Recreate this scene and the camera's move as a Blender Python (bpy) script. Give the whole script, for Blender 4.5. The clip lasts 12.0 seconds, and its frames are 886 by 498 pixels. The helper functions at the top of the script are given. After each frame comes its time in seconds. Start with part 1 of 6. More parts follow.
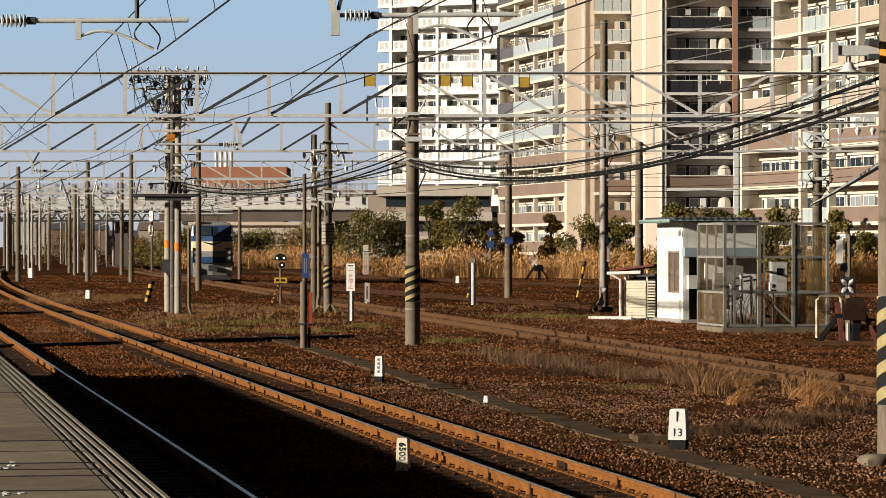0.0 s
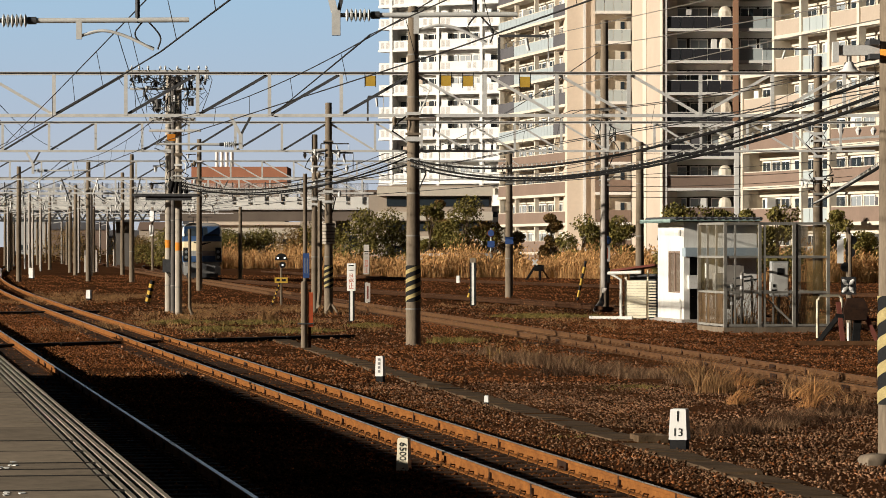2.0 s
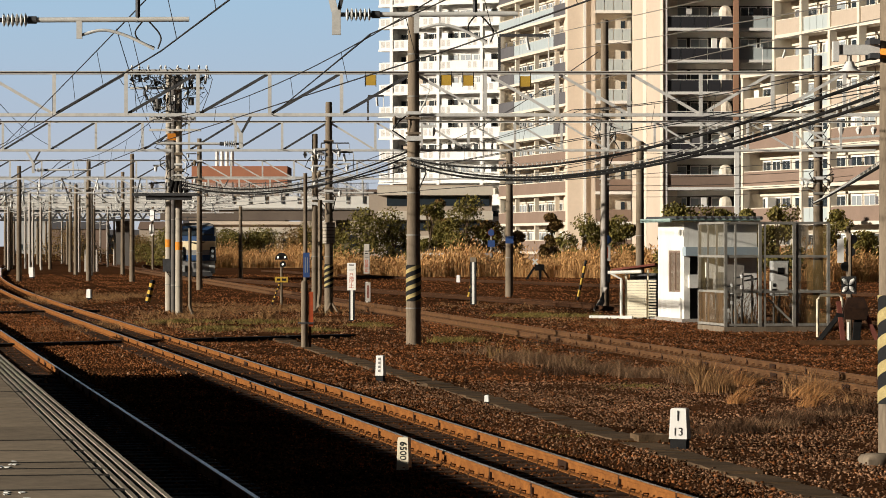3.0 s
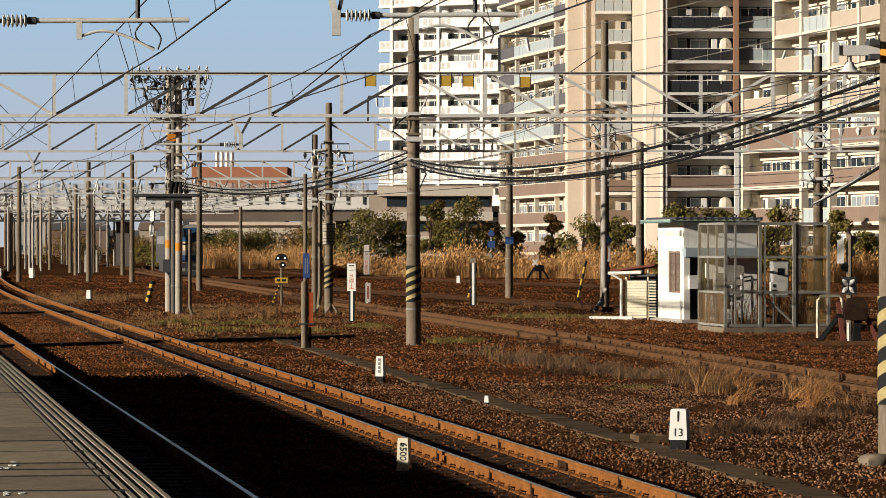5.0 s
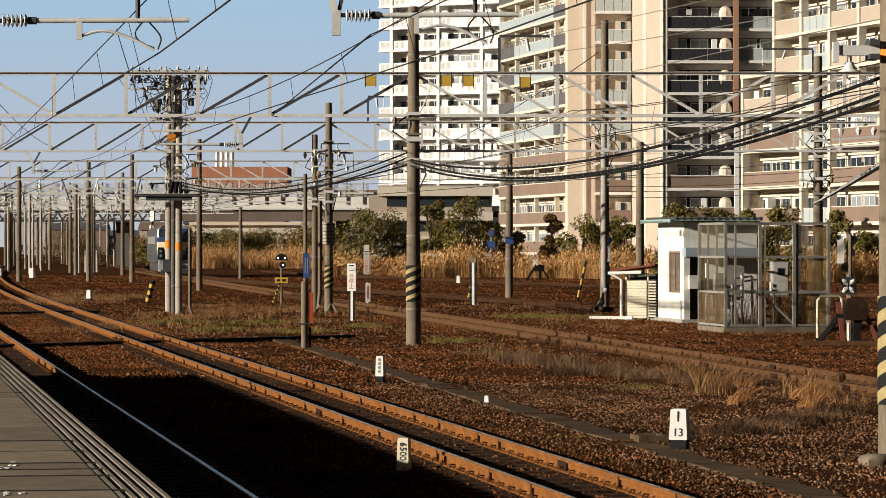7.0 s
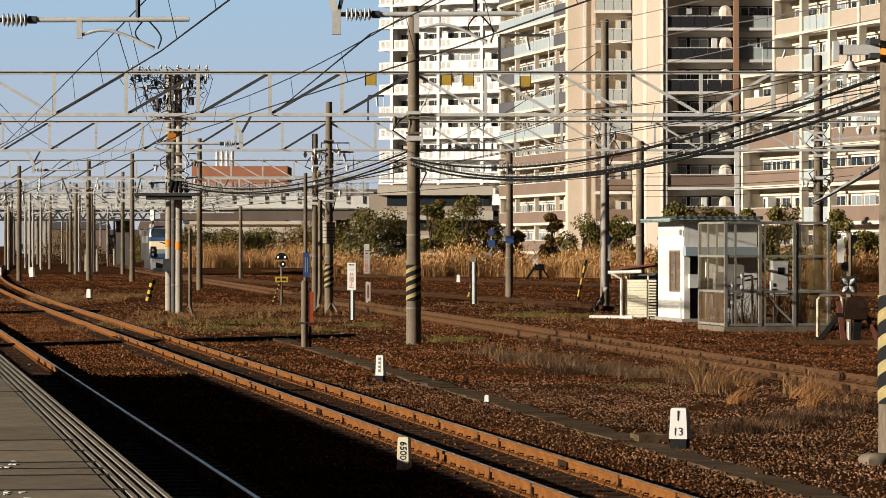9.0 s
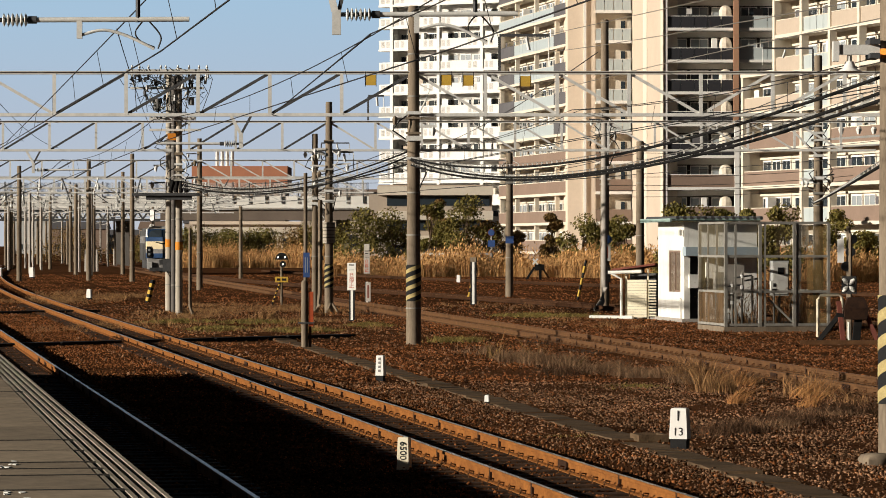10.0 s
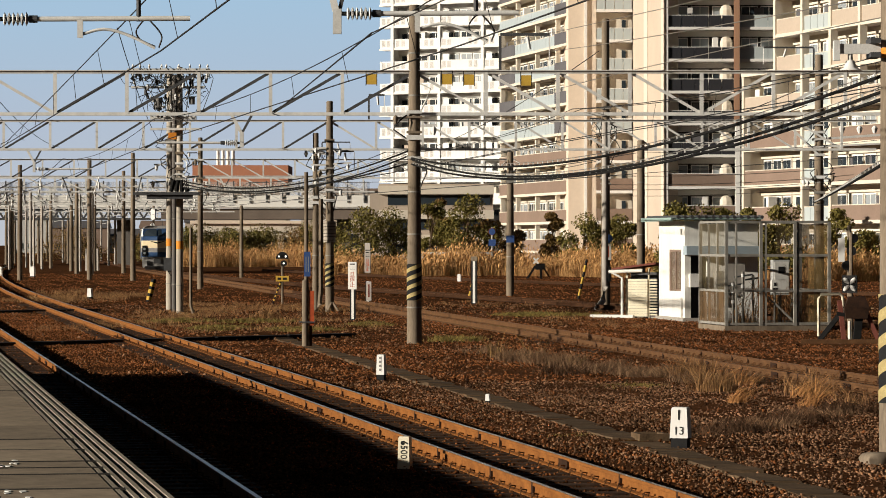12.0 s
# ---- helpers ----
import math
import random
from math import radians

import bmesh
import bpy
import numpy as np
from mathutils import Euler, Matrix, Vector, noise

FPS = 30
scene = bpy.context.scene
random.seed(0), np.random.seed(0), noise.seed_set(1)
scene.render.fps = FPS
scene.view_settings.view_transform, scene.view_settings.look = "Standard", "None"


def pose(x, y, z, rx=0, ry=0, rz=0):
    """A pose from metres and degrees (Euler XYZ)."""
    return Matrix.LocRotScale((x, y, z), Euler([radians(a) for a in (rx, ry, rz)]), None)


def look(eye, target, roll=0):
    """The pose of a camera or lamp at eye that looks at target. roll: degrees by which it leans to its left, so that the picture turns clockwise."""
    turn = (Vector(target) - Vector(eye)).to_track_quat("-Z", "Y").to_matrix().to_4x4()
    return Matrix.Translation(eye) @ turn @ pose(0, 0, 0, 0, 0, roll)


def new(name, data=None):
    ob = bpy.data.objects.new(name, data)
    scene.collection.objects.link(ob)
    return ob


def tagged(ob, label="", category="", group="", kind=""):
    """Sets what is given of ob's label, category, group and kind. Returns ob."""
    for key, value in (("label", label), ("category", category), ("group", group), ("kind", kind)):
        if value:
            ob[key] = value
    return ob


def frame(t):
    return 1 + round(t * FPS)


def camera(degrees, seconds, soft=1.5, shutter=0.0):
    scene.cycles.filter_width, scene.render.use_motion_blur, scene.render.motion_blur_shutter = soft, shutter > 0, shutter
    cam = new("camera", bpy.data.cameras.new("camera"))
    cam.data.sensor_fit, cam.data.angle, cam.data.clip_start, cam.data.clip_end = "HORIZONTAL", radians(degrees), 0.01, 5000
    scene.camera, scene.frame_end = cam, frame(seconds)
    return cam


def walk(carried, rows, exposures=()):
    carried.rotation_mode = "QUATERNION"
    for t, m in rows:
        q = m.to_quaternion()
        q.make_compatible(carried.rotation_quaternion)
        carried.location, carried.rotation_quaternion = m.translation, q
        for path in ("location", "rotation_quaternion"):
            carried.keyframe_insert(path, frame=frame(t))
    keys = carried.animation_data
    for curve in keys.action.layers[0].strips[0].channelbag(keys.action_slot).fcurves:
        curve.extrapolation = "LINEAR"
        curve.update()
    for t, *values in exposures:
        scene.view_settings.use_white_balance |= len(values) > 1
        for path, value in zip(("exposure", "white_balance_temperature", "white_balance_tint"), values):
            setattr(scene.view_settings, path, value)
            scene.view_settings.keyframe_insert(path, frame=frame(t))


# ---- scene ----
# ---------------------------------------------------------------- camera
EYE = Vector((0.0, 0.0, 2.41))          # metres above the rail heads
cam = camera(14.41, 12.0, soft=0.85)


def gaze(turn, tilt):
    """Camera pose: turn to the left and tilt upwards, in thousandths of a degree."""
    return pose(EYE.x, EYE.y, EYE.z, 89.935 + tilt / 1000, 0, turn / 1000)


walk(cam, [(t, gaze(a, b)) for t, a, b in (
    (0.0, 0, 0), (0.5, 9, 0), (1.0, 10, 0), (1.5, 13, -8), (2.0, 10, -2), (2.5, 14, -12), (3.0, 14, -12), (4.0, 14, -5),
    (5.0, 14, 0), (5.5, 14, -3), (6.0, 14, -11), (6.5, 14, -10), (7.0, 14, -1), (8.0, 15, -8), (9.0, 16, -14), (9.5, 16, -27),
    (10.0, 16, -13), (10.5, 19, -13), (11.0, 27, -26), (11.5, 28, -29), (12.0, 28, -27))],
    exposures=((0.0, 0.0), (12.0, 0.0)))

# ---------------------------------------------------------------- light
SUN_AZ, SUN_EL = 22.0, 14.3             # shadows fall to +x, turned 22 degrees towards +y
world = bpy.data.worlds.new("sky")
scene.world = world
world.use_nodes = True
wn, wl = world.node_tree.nodes, world.node_tree.links
wn.clear()
sky = wn.new("ShaderNodeTexSky")
sky.sky_type = "NISHITA"
sky.sun_disc = False
sky.sun_elevation = radians(SUN_EL)
sky.sun_rotation = radians(270 - SUN_AZ)
sky.air_density, sky.dust_density, sky.ozone_density = 1.0, 1.2, 1.5
bg = wn.new("ShaderNodeBackground")
bg.inputs[1].default_value = 0.010
wo = wn.new("ShaderNodeOutputWorld")
wl.new(sky.outputs[0], bg.inputs[0])
wl.new(bg.outputs[0], wo.inputs[0])

sd = bpy.data.lights.new("sun", "SUN")
sd.energy, sd.angle, sd.color = 6.4, radians(0.5), (1.0, 0.915, 0.785)
sun = new("sun", sd)
sun.matrix_world = look((-60 * math.cos(radians(SUN_AZ)), -60 * math.sin(radians(SUN_AZ)), 60 * math.tan(radians(SUN_EL))), (0, 0, 0))


# ---------------------------------------------------------------- materials
def mat(name, a, b=None, rough=0.8, metal=0.0, scale=6.0, fine=60.0, bump=0.3, spec=0.12, stretch=(1, 1, 1), rand=0.0, island=0.0, dist=0.02, glow=0.0):
    """Two-scale mottled surface between the colours a and b; rand: how far single objects differ in brightness."""
    m = bpy.data.materials.new(name)
    m.use_nodes = True
    n, l = m.node_tree.nodes, m.node_tree.links
    p = n["Principled BSDF"]
    b = b or tuple(c * 0.7 for c in a)
    tc = n.new("ShaderNodeTexCoord")
    mp = n.new("ShaderNodeMapping")
    mp.inputs["Scale"].default_value = stretch
    l.new(tc.outputs["Object"], mp.inputs[0])
    n1, n2 = n.new("ShaderNodeTexNoise"), n.new("ShaderNodeTexNoise")
    for k, s in ((n1, scale), (n2, fine)):
        k.inputs["Scale"].default_value = s
        k.inputs["Detail"].default_value = 5
        k.inputs["Roughness"].default_value = 0.65
        l.new(mp.outputs[0], k.inputs["Vector"])
    add = n.new("ShaderNodeMath")
    add.operation = "MULTIPLY_ADD"
    add.inputs[1].default_value = 0.4
    l.new(n2.outputs[0], add.inputs[0])
    sc = n.new("ShaderNodeMath")
    sc.operation = "MULTIPLY"
    sc.inputs[1].default_value = 0.6
    l.new(n1.outputs[0], sc.inputs[0])
    l.new(sc.outputs[0], add.inputs[2])
    ramp = n.new("ShaderNodeValToRGB")
    ramp.color_ramp.elements[0].position, ramp.color_ramp.elements[1].position = 0.36, 0.64
    ramp.color_ramp.elements[0].color, ramp.color_ramp.elements[1].color = (*b, 1), (*a, 1)
    l.new(add.outputs[0], ramp.inputs[0])
    col = ramp.outputs[0]
    if rand or island:
        src = n.new("ShaderNodeObjectInfo").outputs["Random"] if rand else n.new("ShaderNodeNewGeometry").outputs["Random Per Island"]
        mr = n.new("ShaderNodeMapRange")
        mr.inputs[3].default_value, mr.inputs[4].default_value = 1 - (rand or island), 1 + (rand or island)
        l.new(src, mr.inputs[0])
        hv = n.new("ShaderNodeHueSaturation")
        l.new(mr.outputs[0], hv.inputs["Value"])
        l.new(col, hv.inputs["Color"])
        col = hv.outputs[0]
    l.new(col, p.inputs["Base Color"])
    p.inputs["Roughness"].default_value, p.inputs["Metallic"].default_value = rough, metal
    p.inputs["Specular IOR Level"].default_value = spec
    if bump:
        bp = n.new("ShaderNodeBump")
        bp.inputs["Strength"].default_value, bp.inputs["Distance"].default_value = bump, dist
        l.new(add.outputs[0], bp.inputs["Height"])
        l.new(bp.outputs[0], p.inputs["Normal"])
    if glow:
        p.inputs["Emission Color"].default_value = (*a, 1)
        p.inputs["Emission Strength"].default_value = glow
    return m


def glass(name, tint, rough=0.05):
    m = bpy.data.materials.new(name)
    m.use_nodes = True
    p = m.node_tree.nodes["Principled BSDF"]
    p.inputs["Base Color"].default_value = (*tint, 1)
    p.inputs["Roughness"].default_value = rough
    p.inputs["Specular IOR Level"].default_value = 0.8
    return m


def sheer(name, tint, amount, rough=0.3):
    """Thin, weathered see-through sheet."""
    m = bpy.data.materials.new(name)
    m.use_nodes = True
    n, l = m.node_tree.nodes, m.node_tree.links
    p, out = n["Principled BSDF"], n["Material Output"]
    p.inputs["Base Color"].default_value, p.inputs["Roughness"].default_value = (*tint, 1), rough
    tr, mix, ns = n.new("ShaderNodeBsdfTransparent"), n.new("ShaderNodeMixShader"), n.new("ShaderNodeTexNoise")
    ns.inputs["Scale"].default_value, ns.inputs["Detail"].default_value = 2.5, 6
    tc = n.new("ShaderNodeTexCoord")
    mp = n.new("ShaderNodeMapping")
    mp.inputs["Scale"].default_value = (1, 1, 0.25)
    l.new(tc.outputs["Object"], mp.inputs[0])
    l.new(mp.outputs[0], ns.inputs["Vector"])
    mr = n.new("ShaderNodeMapRange")
    mr.inputs[1].default_value, mr.inputs[2].default_value = 0.35, 0.7
    mr.inputs[3].default_value, mr.inputs[4].default_value = amount * 0.5, min(1, amount * 1.6)
    l.new(ns.outputs[0], mr.inputs[0])
    l.new(mr.outputs[0], mix.inputs[0])
    l.new(tr.outputs[0], mix.inputs[1])
    l.new(p.outputs[0], mix.inputs[2])
    l.new(mix.outputs[0], out.inputs[0])
    return m


M = {
    "soil": mat("soil", (0.125, 0.055, 0.025), (0.035, 0.016, 0.008), 1.0, spec=0.0, scale=0.35, fine=7.0, bump=0.9, dist=0.08),
    "stone": mat("stone", (0.19, 0.072, 0.026), (0.036, 0.014, 0.006), 1.0, spec=0.0, scale=0.5, fine=12, bump=0.2, island=0.9),
    "stone_grey": mat("stone_grey", (0.30, 0.165, 0.092), (0.04, 0.021, 0.011), 1.0, spec=0.0, scale=0.5, fine=12, bump=0.2, island=0.95),
    "rust": mat("rust", (0.285, 0.112, 0.029), (0.14, 0.053, 0.016), 0.8, scale=3, fine=40, bump=0.2, spec=0.08, dist=0.004),
    "rust_dull": mat("rust_dull", (0.08, 0.037, 0.018), (0.03, 0.015, 0.008), 0.85, scale=3, fine=40, bump=0.2, spec=0.05, dist=0.004),
    "railtop": mat("railtop", (0.97, 0.90, 0.83), (0.80, 0.74, 0.68), 0.32, 0.9, scale=2, fine=30, bump=0.05, dist=0.002),
    "clip": mat("clip", (0.15, 0.066, 0.024), (0.06, 0.027, 0.012), 0.8, 0.1, bump=0.1),
    "clip_dark": mat("clip_dark", (0.05, 0.024, 0.013), (0.02, 0.012, 0.009), 0.8, 0.2, bump=0.1),
    "sleeper": mat("sleeper", (0.085, 0.05, 0.03), (0.035, 0.021, 0.014), 0.9, scale=8, bump=0.4, rand=0.2),
    "concrete": mat("concrete", (0.46, 0.42, 0.37), (0.31, 0.28, 0.25), 0.9, scale=1.2, fine=22, bump=0.25, stretch=(1, 1, 0.3)),
    "pole": mat("pole", (0.265, 0.208, 0.15), (0.125, 0.098, 0.07), 0.9, scale=1.5, fine=25, bump=0.2, stretch=(1, 1, 0.25)),
    "pole_pale": mat("pole_pale", (0.50, 0.44, 0.36), (0.33, 0.29, 0.235), 0.9, scale=1.5, fine=25, bump=0.2, stretch=(1, 1, 0.25)),
    "pole_dark": mat("pole_dark", (0.16, 0.145, 0.13), (0.09, 0.08, 0.075), 0.9, scale=1.5, fine=25, bump=0.2, stretch=(1, 1, 0.25)),
    "platform": mat("platform", (0.34, 0.268, 0.19), (0.19, 0.15, 0.106), 0.9, scale=1.6, fine=14, bump=0.3, rand=0.14),
    "tile": mat("tile", (0.33, 0.285, 0.22), (0.20, 0.17, 0.13), 0.85, scale=2, fine=30, bump=0.2, rand=0.06),
    "groove": mat("groove", (0.05, 0.045, 0.04), None, 0.95, bump=0.1),
    "steel": mat("steel", (0.74, 0.73, 0.70), (0.55, 0.54, 0.51), 0.6, 0.1, scale=4, fine=50, bump=0.08, rand=0.05),
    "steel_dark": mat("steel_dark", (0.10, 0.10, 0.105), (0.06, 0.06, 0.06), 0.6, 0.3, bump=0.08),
    "wire": mat("wire", (0.045, 0.042, 0.04), None, 0.6, 0.4, bump=0),
    "wire_light": mat("wire_light", (0.32, 0.29, 0.25), None, 0.5, 0.5, bump=0),
    "cable": mat("cable", (0.016, 0.015, 0.014), (0.01, 0.01, 0.01), 0.95, spec=0.1, bump=0.1),
    "porcelain": mat("porcelain", (0.80, 0.80, 0.78), (0.68, 0.67, 0.64), 0.25, bump=0.03),
    "white": mat("white", (0.80, 0.79, 0.75), (0.66, 0.64, 0.58), 0.7, scale=1.5, fine=15, bump=0.08, stretch=(1, 1, 0.3)),
    "cream": mat("cream", (0.76, 0.70, 0.54), (0.64, 0.57, 0.42), 0.7, scale=1.5, fine=20, bump=0.08),
    "hut": mat("hut", (0.82, 0.80, 0.75), (0.68, 0.65, 0.58), 0.85, scale=1.2, fine=14, bump=0.12, stretch=(1, 1, 0.25)),
    "black": mat("black", (0.014, 0.014, 0.015), (0.024, 0.023, 0.022), 0.8, spec=0.1, bump=0.05),
    "yellow": mat("yellow", (0.66, 0.43, 0.07), (0.46, 0.28, 0.05), 0.6, scale=5, bump=0.05),
    "orange": mat("orange", (0.72, 0.27, 0.035), (0.55, 0.19, 0.025), 0.6, bump=0.05),
    "red": mat("red", (0.50, 0.09, 0.03), (0.30, 0.06, 0.025), 0.7, scale=9, bump=0.1),
    "red_brown": mat("red_brown", (0.20, 0.065, 0.045), (0.12, 0.04, 0.03), 0.8, scale=3, bump=0.1),
    "blue": mat("blue", (0.05, 0.10, 0.27), (0.035, 0.07, 0.19), 0.6, bump=0.03),
    "loco_blue": mat("loco_blue", (0.035, 0.075, 0.17), (0.025, 0.055, 0.12), 0.45, scale=2, bump=0.03),
    "loco_cream": mat("loco_cream", (0.78, 0.66, 0.44), (0.66, 0.54, 0.34), 0.5, scale=2, bump=0.03),
    "loco_grey": mat("loco_grey", (0.30, 0.29, 0.28), (0.19, 0.18, 0.17), 0.7, scale=2, bump=0.05),
    "loco_side": mat("loco_side", (0.10, 0.097, 0.095), (0.06, 0.058, 0.056), 0.7, scale=2, bump=0.05),
    "loco_light": mat("loco_light", (0.55, 0.55, 0.53), (0.42, 0.42, 0.40), 0.6, scale=2, bump=0.05),
    "window": glass("window", (0.03, 0.04, 0.05)),
    "window_pale": glass("window_pale", (0.30, 0.33, 0.35), 0.15),
    "flat_white": mat("flat_white", (0.82, 0.80, 0.76), (0.74, 0.72, 0.68), 0.8, scale=0.2, fine=3, bump=0.03),
    "flat_beige": mat("flat_beige", (0.48, 0.395, 0.315), (0.42, 0.345, 0.275), 0.85, scale=0.2, fine=3, bump=0.03),
    "flat_cream": mat("flat_cream", (0.70, 0.63, 0.52), (0.62, 0.55, 0.45), 0.85, scale=0.2, fine=3, bump=0.03),
    "flat_tan": mat("flat_tan", (0.25, 0.178, 0.138), (0.205, 0.146, 0.113), 0.85, scale=0.3, fine=4, bump=0.03),
    "flat_grey": mat("flat_grey", (0.13, 0.125, 0.13), (0.10, 0.095, 0.10), 0.6, scale=0.3, fine=4, bump=0.03),
    "flat_glass": glass("flat_glass", (0.46, 0.51, 0.51), 0.3),
    "flat_smoke": glass("flat_smoke", (0.035, 0.035, 0.04), 0.2),
    "pillar": mat("pillar", (0.42, 0.24, 0.15), (0.34, 0.19, 0.12), 0.85, scale=0.4, bump=0.03),
    "terracotta": mat("terracotta", (0.50, 0.22, 0.13), (0.42, 0.18, 0.11), 0.9, scale=0.5, bump=0.05),
    "deck": mat("deck", (0.88, 0.86, 0.81), (0.80, 0.78, 0.72), 0.9, scale=0.3, fine=4, bump=0.05),
    "girder": mat("girder", (0.20, 0.16, 0.13), (0.14, 0.11, 0.09), 0.8, scale=0.3, bump=0.05),
    "bark": mat("bark", (0.16, 0.11, 0.07), (0.08, 0.055, 0.035), 0.95, bump=0.5),
    "leaf": mat("leaf", (0.20, 0.16, 0.042), (0.10, 0.088, 0.022), 0.7, scale=0.8, fine=5, bump=0, island=0.5),
    "leaf_brown": mat("leaf_brown", (0.24, 0.14, 0.045), (0.12, 0.08, 0.028), 0.8, scale=0.8, fine=5, bump=0, island=0.5),
    "reed": mat("reed", (0.55, 0.325, 0.135), (0.34, 0.18, 0.07), 0.9, scale=0.25, fine=2, bump=0, island=0.45),
    "drygrass": mat("drygrass", (0.36, 0.20, 0.085), (0.16, 0.085, 0.037), 0.9, scale=1.0, fine=8, bump=0, island=0.5),
    "drygrass_grey": mat("drygrass_grey", (0.24, 0.142, 0.077), (0.12, 0.072, 0.04), 0.9, scale=1.0, fine=8, bump=0, island=0.5),
    "straw": mat("straw", (0.50, 0.25, 0.09), (0.28, 0.13, 0.048), 0.9, scale=1.0, fine=8, bump=0, island=0.4),
    "dead_stalk": mat("dead_stalk", (0.10, 0.053, 0.026), (0.035, 0.019, 0.011), 0.95, scale=1.0, fine=8, bump=0, island=0.5),
    "moss": mat("moss", (0.24, 0.18, 0.05), (0.12, 0.095, 0.028), 0.95, scale=1.0, fine=8, bump=0, island=0.5),
    "mint": mat("mint", (0.33, 0.44, 0.40), (0.25, 0.34, 0.31), 0.6, scale=2, bump=0.05),
    "sheet": sheer("sheet", (0.36, 0.28, 0.14), 0.09),
    "lamp_white": mat("lamp_white", (1.0, 0.97, 0.90), (1, 0.97, 0.9), 0.3, bump=0, glow=2.0),
    "pale_yellow": mat("pale_yellow", (0.50, 0.40, 0.18), (0.28, 0.22, 0.10), 0.7, scale=6, bump=0.1),
    "cage_steel": mat("cage_steel", (0.34, 0.325, 0.29), (0.20, 0.185, 0.16), 0.7, 0.1, scale=4, fine=40, bump=0.1),
    # Tower sand darkened for the oblique wall, which takes the sun head-on.
    "flat_sand_dim": mat("flat_sand_dim", (0.56, 0.46, 0.365), (0.50, 0.41, 0.325), 0.85, scale=0.2, fine=3, bump=0.03),
    "window_brown": glass("window_brown", (0.17, 0.125, 0.09), 0.25),
    # Near-black wall paint that carries the shade inside the balconies.
    "flat_shaded": mat("flat_shaded", (0.055, 0.05, 0.048), (0.04, 0.037, 0.036), 0.8, scale=0.3, fine=4, bump=0.03),
    "sheet_brown": sheer("sheet_brown", (0.17, 0.105, 0.05), 0.5),
    "awning": mat("awning", (0.36, 0.43, 0.47), (0.28, 0.34, 0.38), 0.6, scale=2, bump=0.05),
    "flat_pale": mat("flat_pale", (0.60, 0.57, 0.54), (0.52, 0.50, 0.47), 0.8, scale=0.4, fine=4, bump=0.02),
    # Brighter copy of stone; its colour stands in for more light further off.
    "stone_bright": mat("stone_bright", (0.27, 0.105, 0.038), (0.07, 0.027, 0.011), 1.0, spec=0.0, scale=0.5, fine=12, bump=0.2, island=0.8),
    "rust_siding": mat("rust_siding", (0.15, 0.076, 0.034), (0.075, 0.037, 0.018), 0.8, scale=3, fine=40, bump=0.2, spec=0.08, dist=0.004),
    "flat_sand": mat("flat_sand", (0.76, 0.635, 0.51), (0.68, 0.565, 0.45), 0.85, scale=0.2, fine=3, bump=0.03),
    "sheet_dense": sheer("sheet_dense", (0.38, 0.26, 0.11), 0.36),
    "rust_worn": mat("rust_worn", (0.28, 0.17, 0.10), (0.17, 0.105, 0.06), 0.6, 0.2, scale=3, fine=30, bump=0.1, dist=0.004),
    "haze_screen": sheer("haze_screen", (0.62, 0.60, 0.58), 0.32),
}


def sky_material():
    """Clear winter sky low over the horizon, paler towards the ground."""
    m = bpy.data.materials.new("sky_distance")
    m.use_nodes = True
    n, l = m.node_tree.nodes, m.node_tree.links
    n.clear()
    tc, sep, mr, ramp = n.new("ShaderNodeTexCoord"), n.new("ShaderNodeSeparateXYZ"), n.new("ShaderNodeMapRange"), n.new("ShaderNodeValToRGB")
    em, out = n.new("ShaderNodeEmission"), n.new("ShaderNodeOutputMaterial")
    l.new(tc.outputs["Object"], sep.inputs[0])
    l.new(sep.outputs["Z"], mr.inputs[0])
    mr.inputs[1].default_value, mr.inputs[2].default_value = 0.0, 330.0
    l.new(mr.outputs[0], ramp.inputs[0])
    e = ramp.color_ramp.elements
    e[0].position, e[0].color = 0.0, (0.52, 0.54, 0.58, 1)
    e[1].position, e[1].color = 1.0, (0.36, 0.545, 0.72, 1)
    q = e.new(0.45)
    q.color = (0.44, 0.52, 0.635, 1)
    l.new(ramp.outputs[0], em.inputs[0])
    l.new(em.outputs[0], out.inputs[0])
    return m


M["sky"] = sky_material()


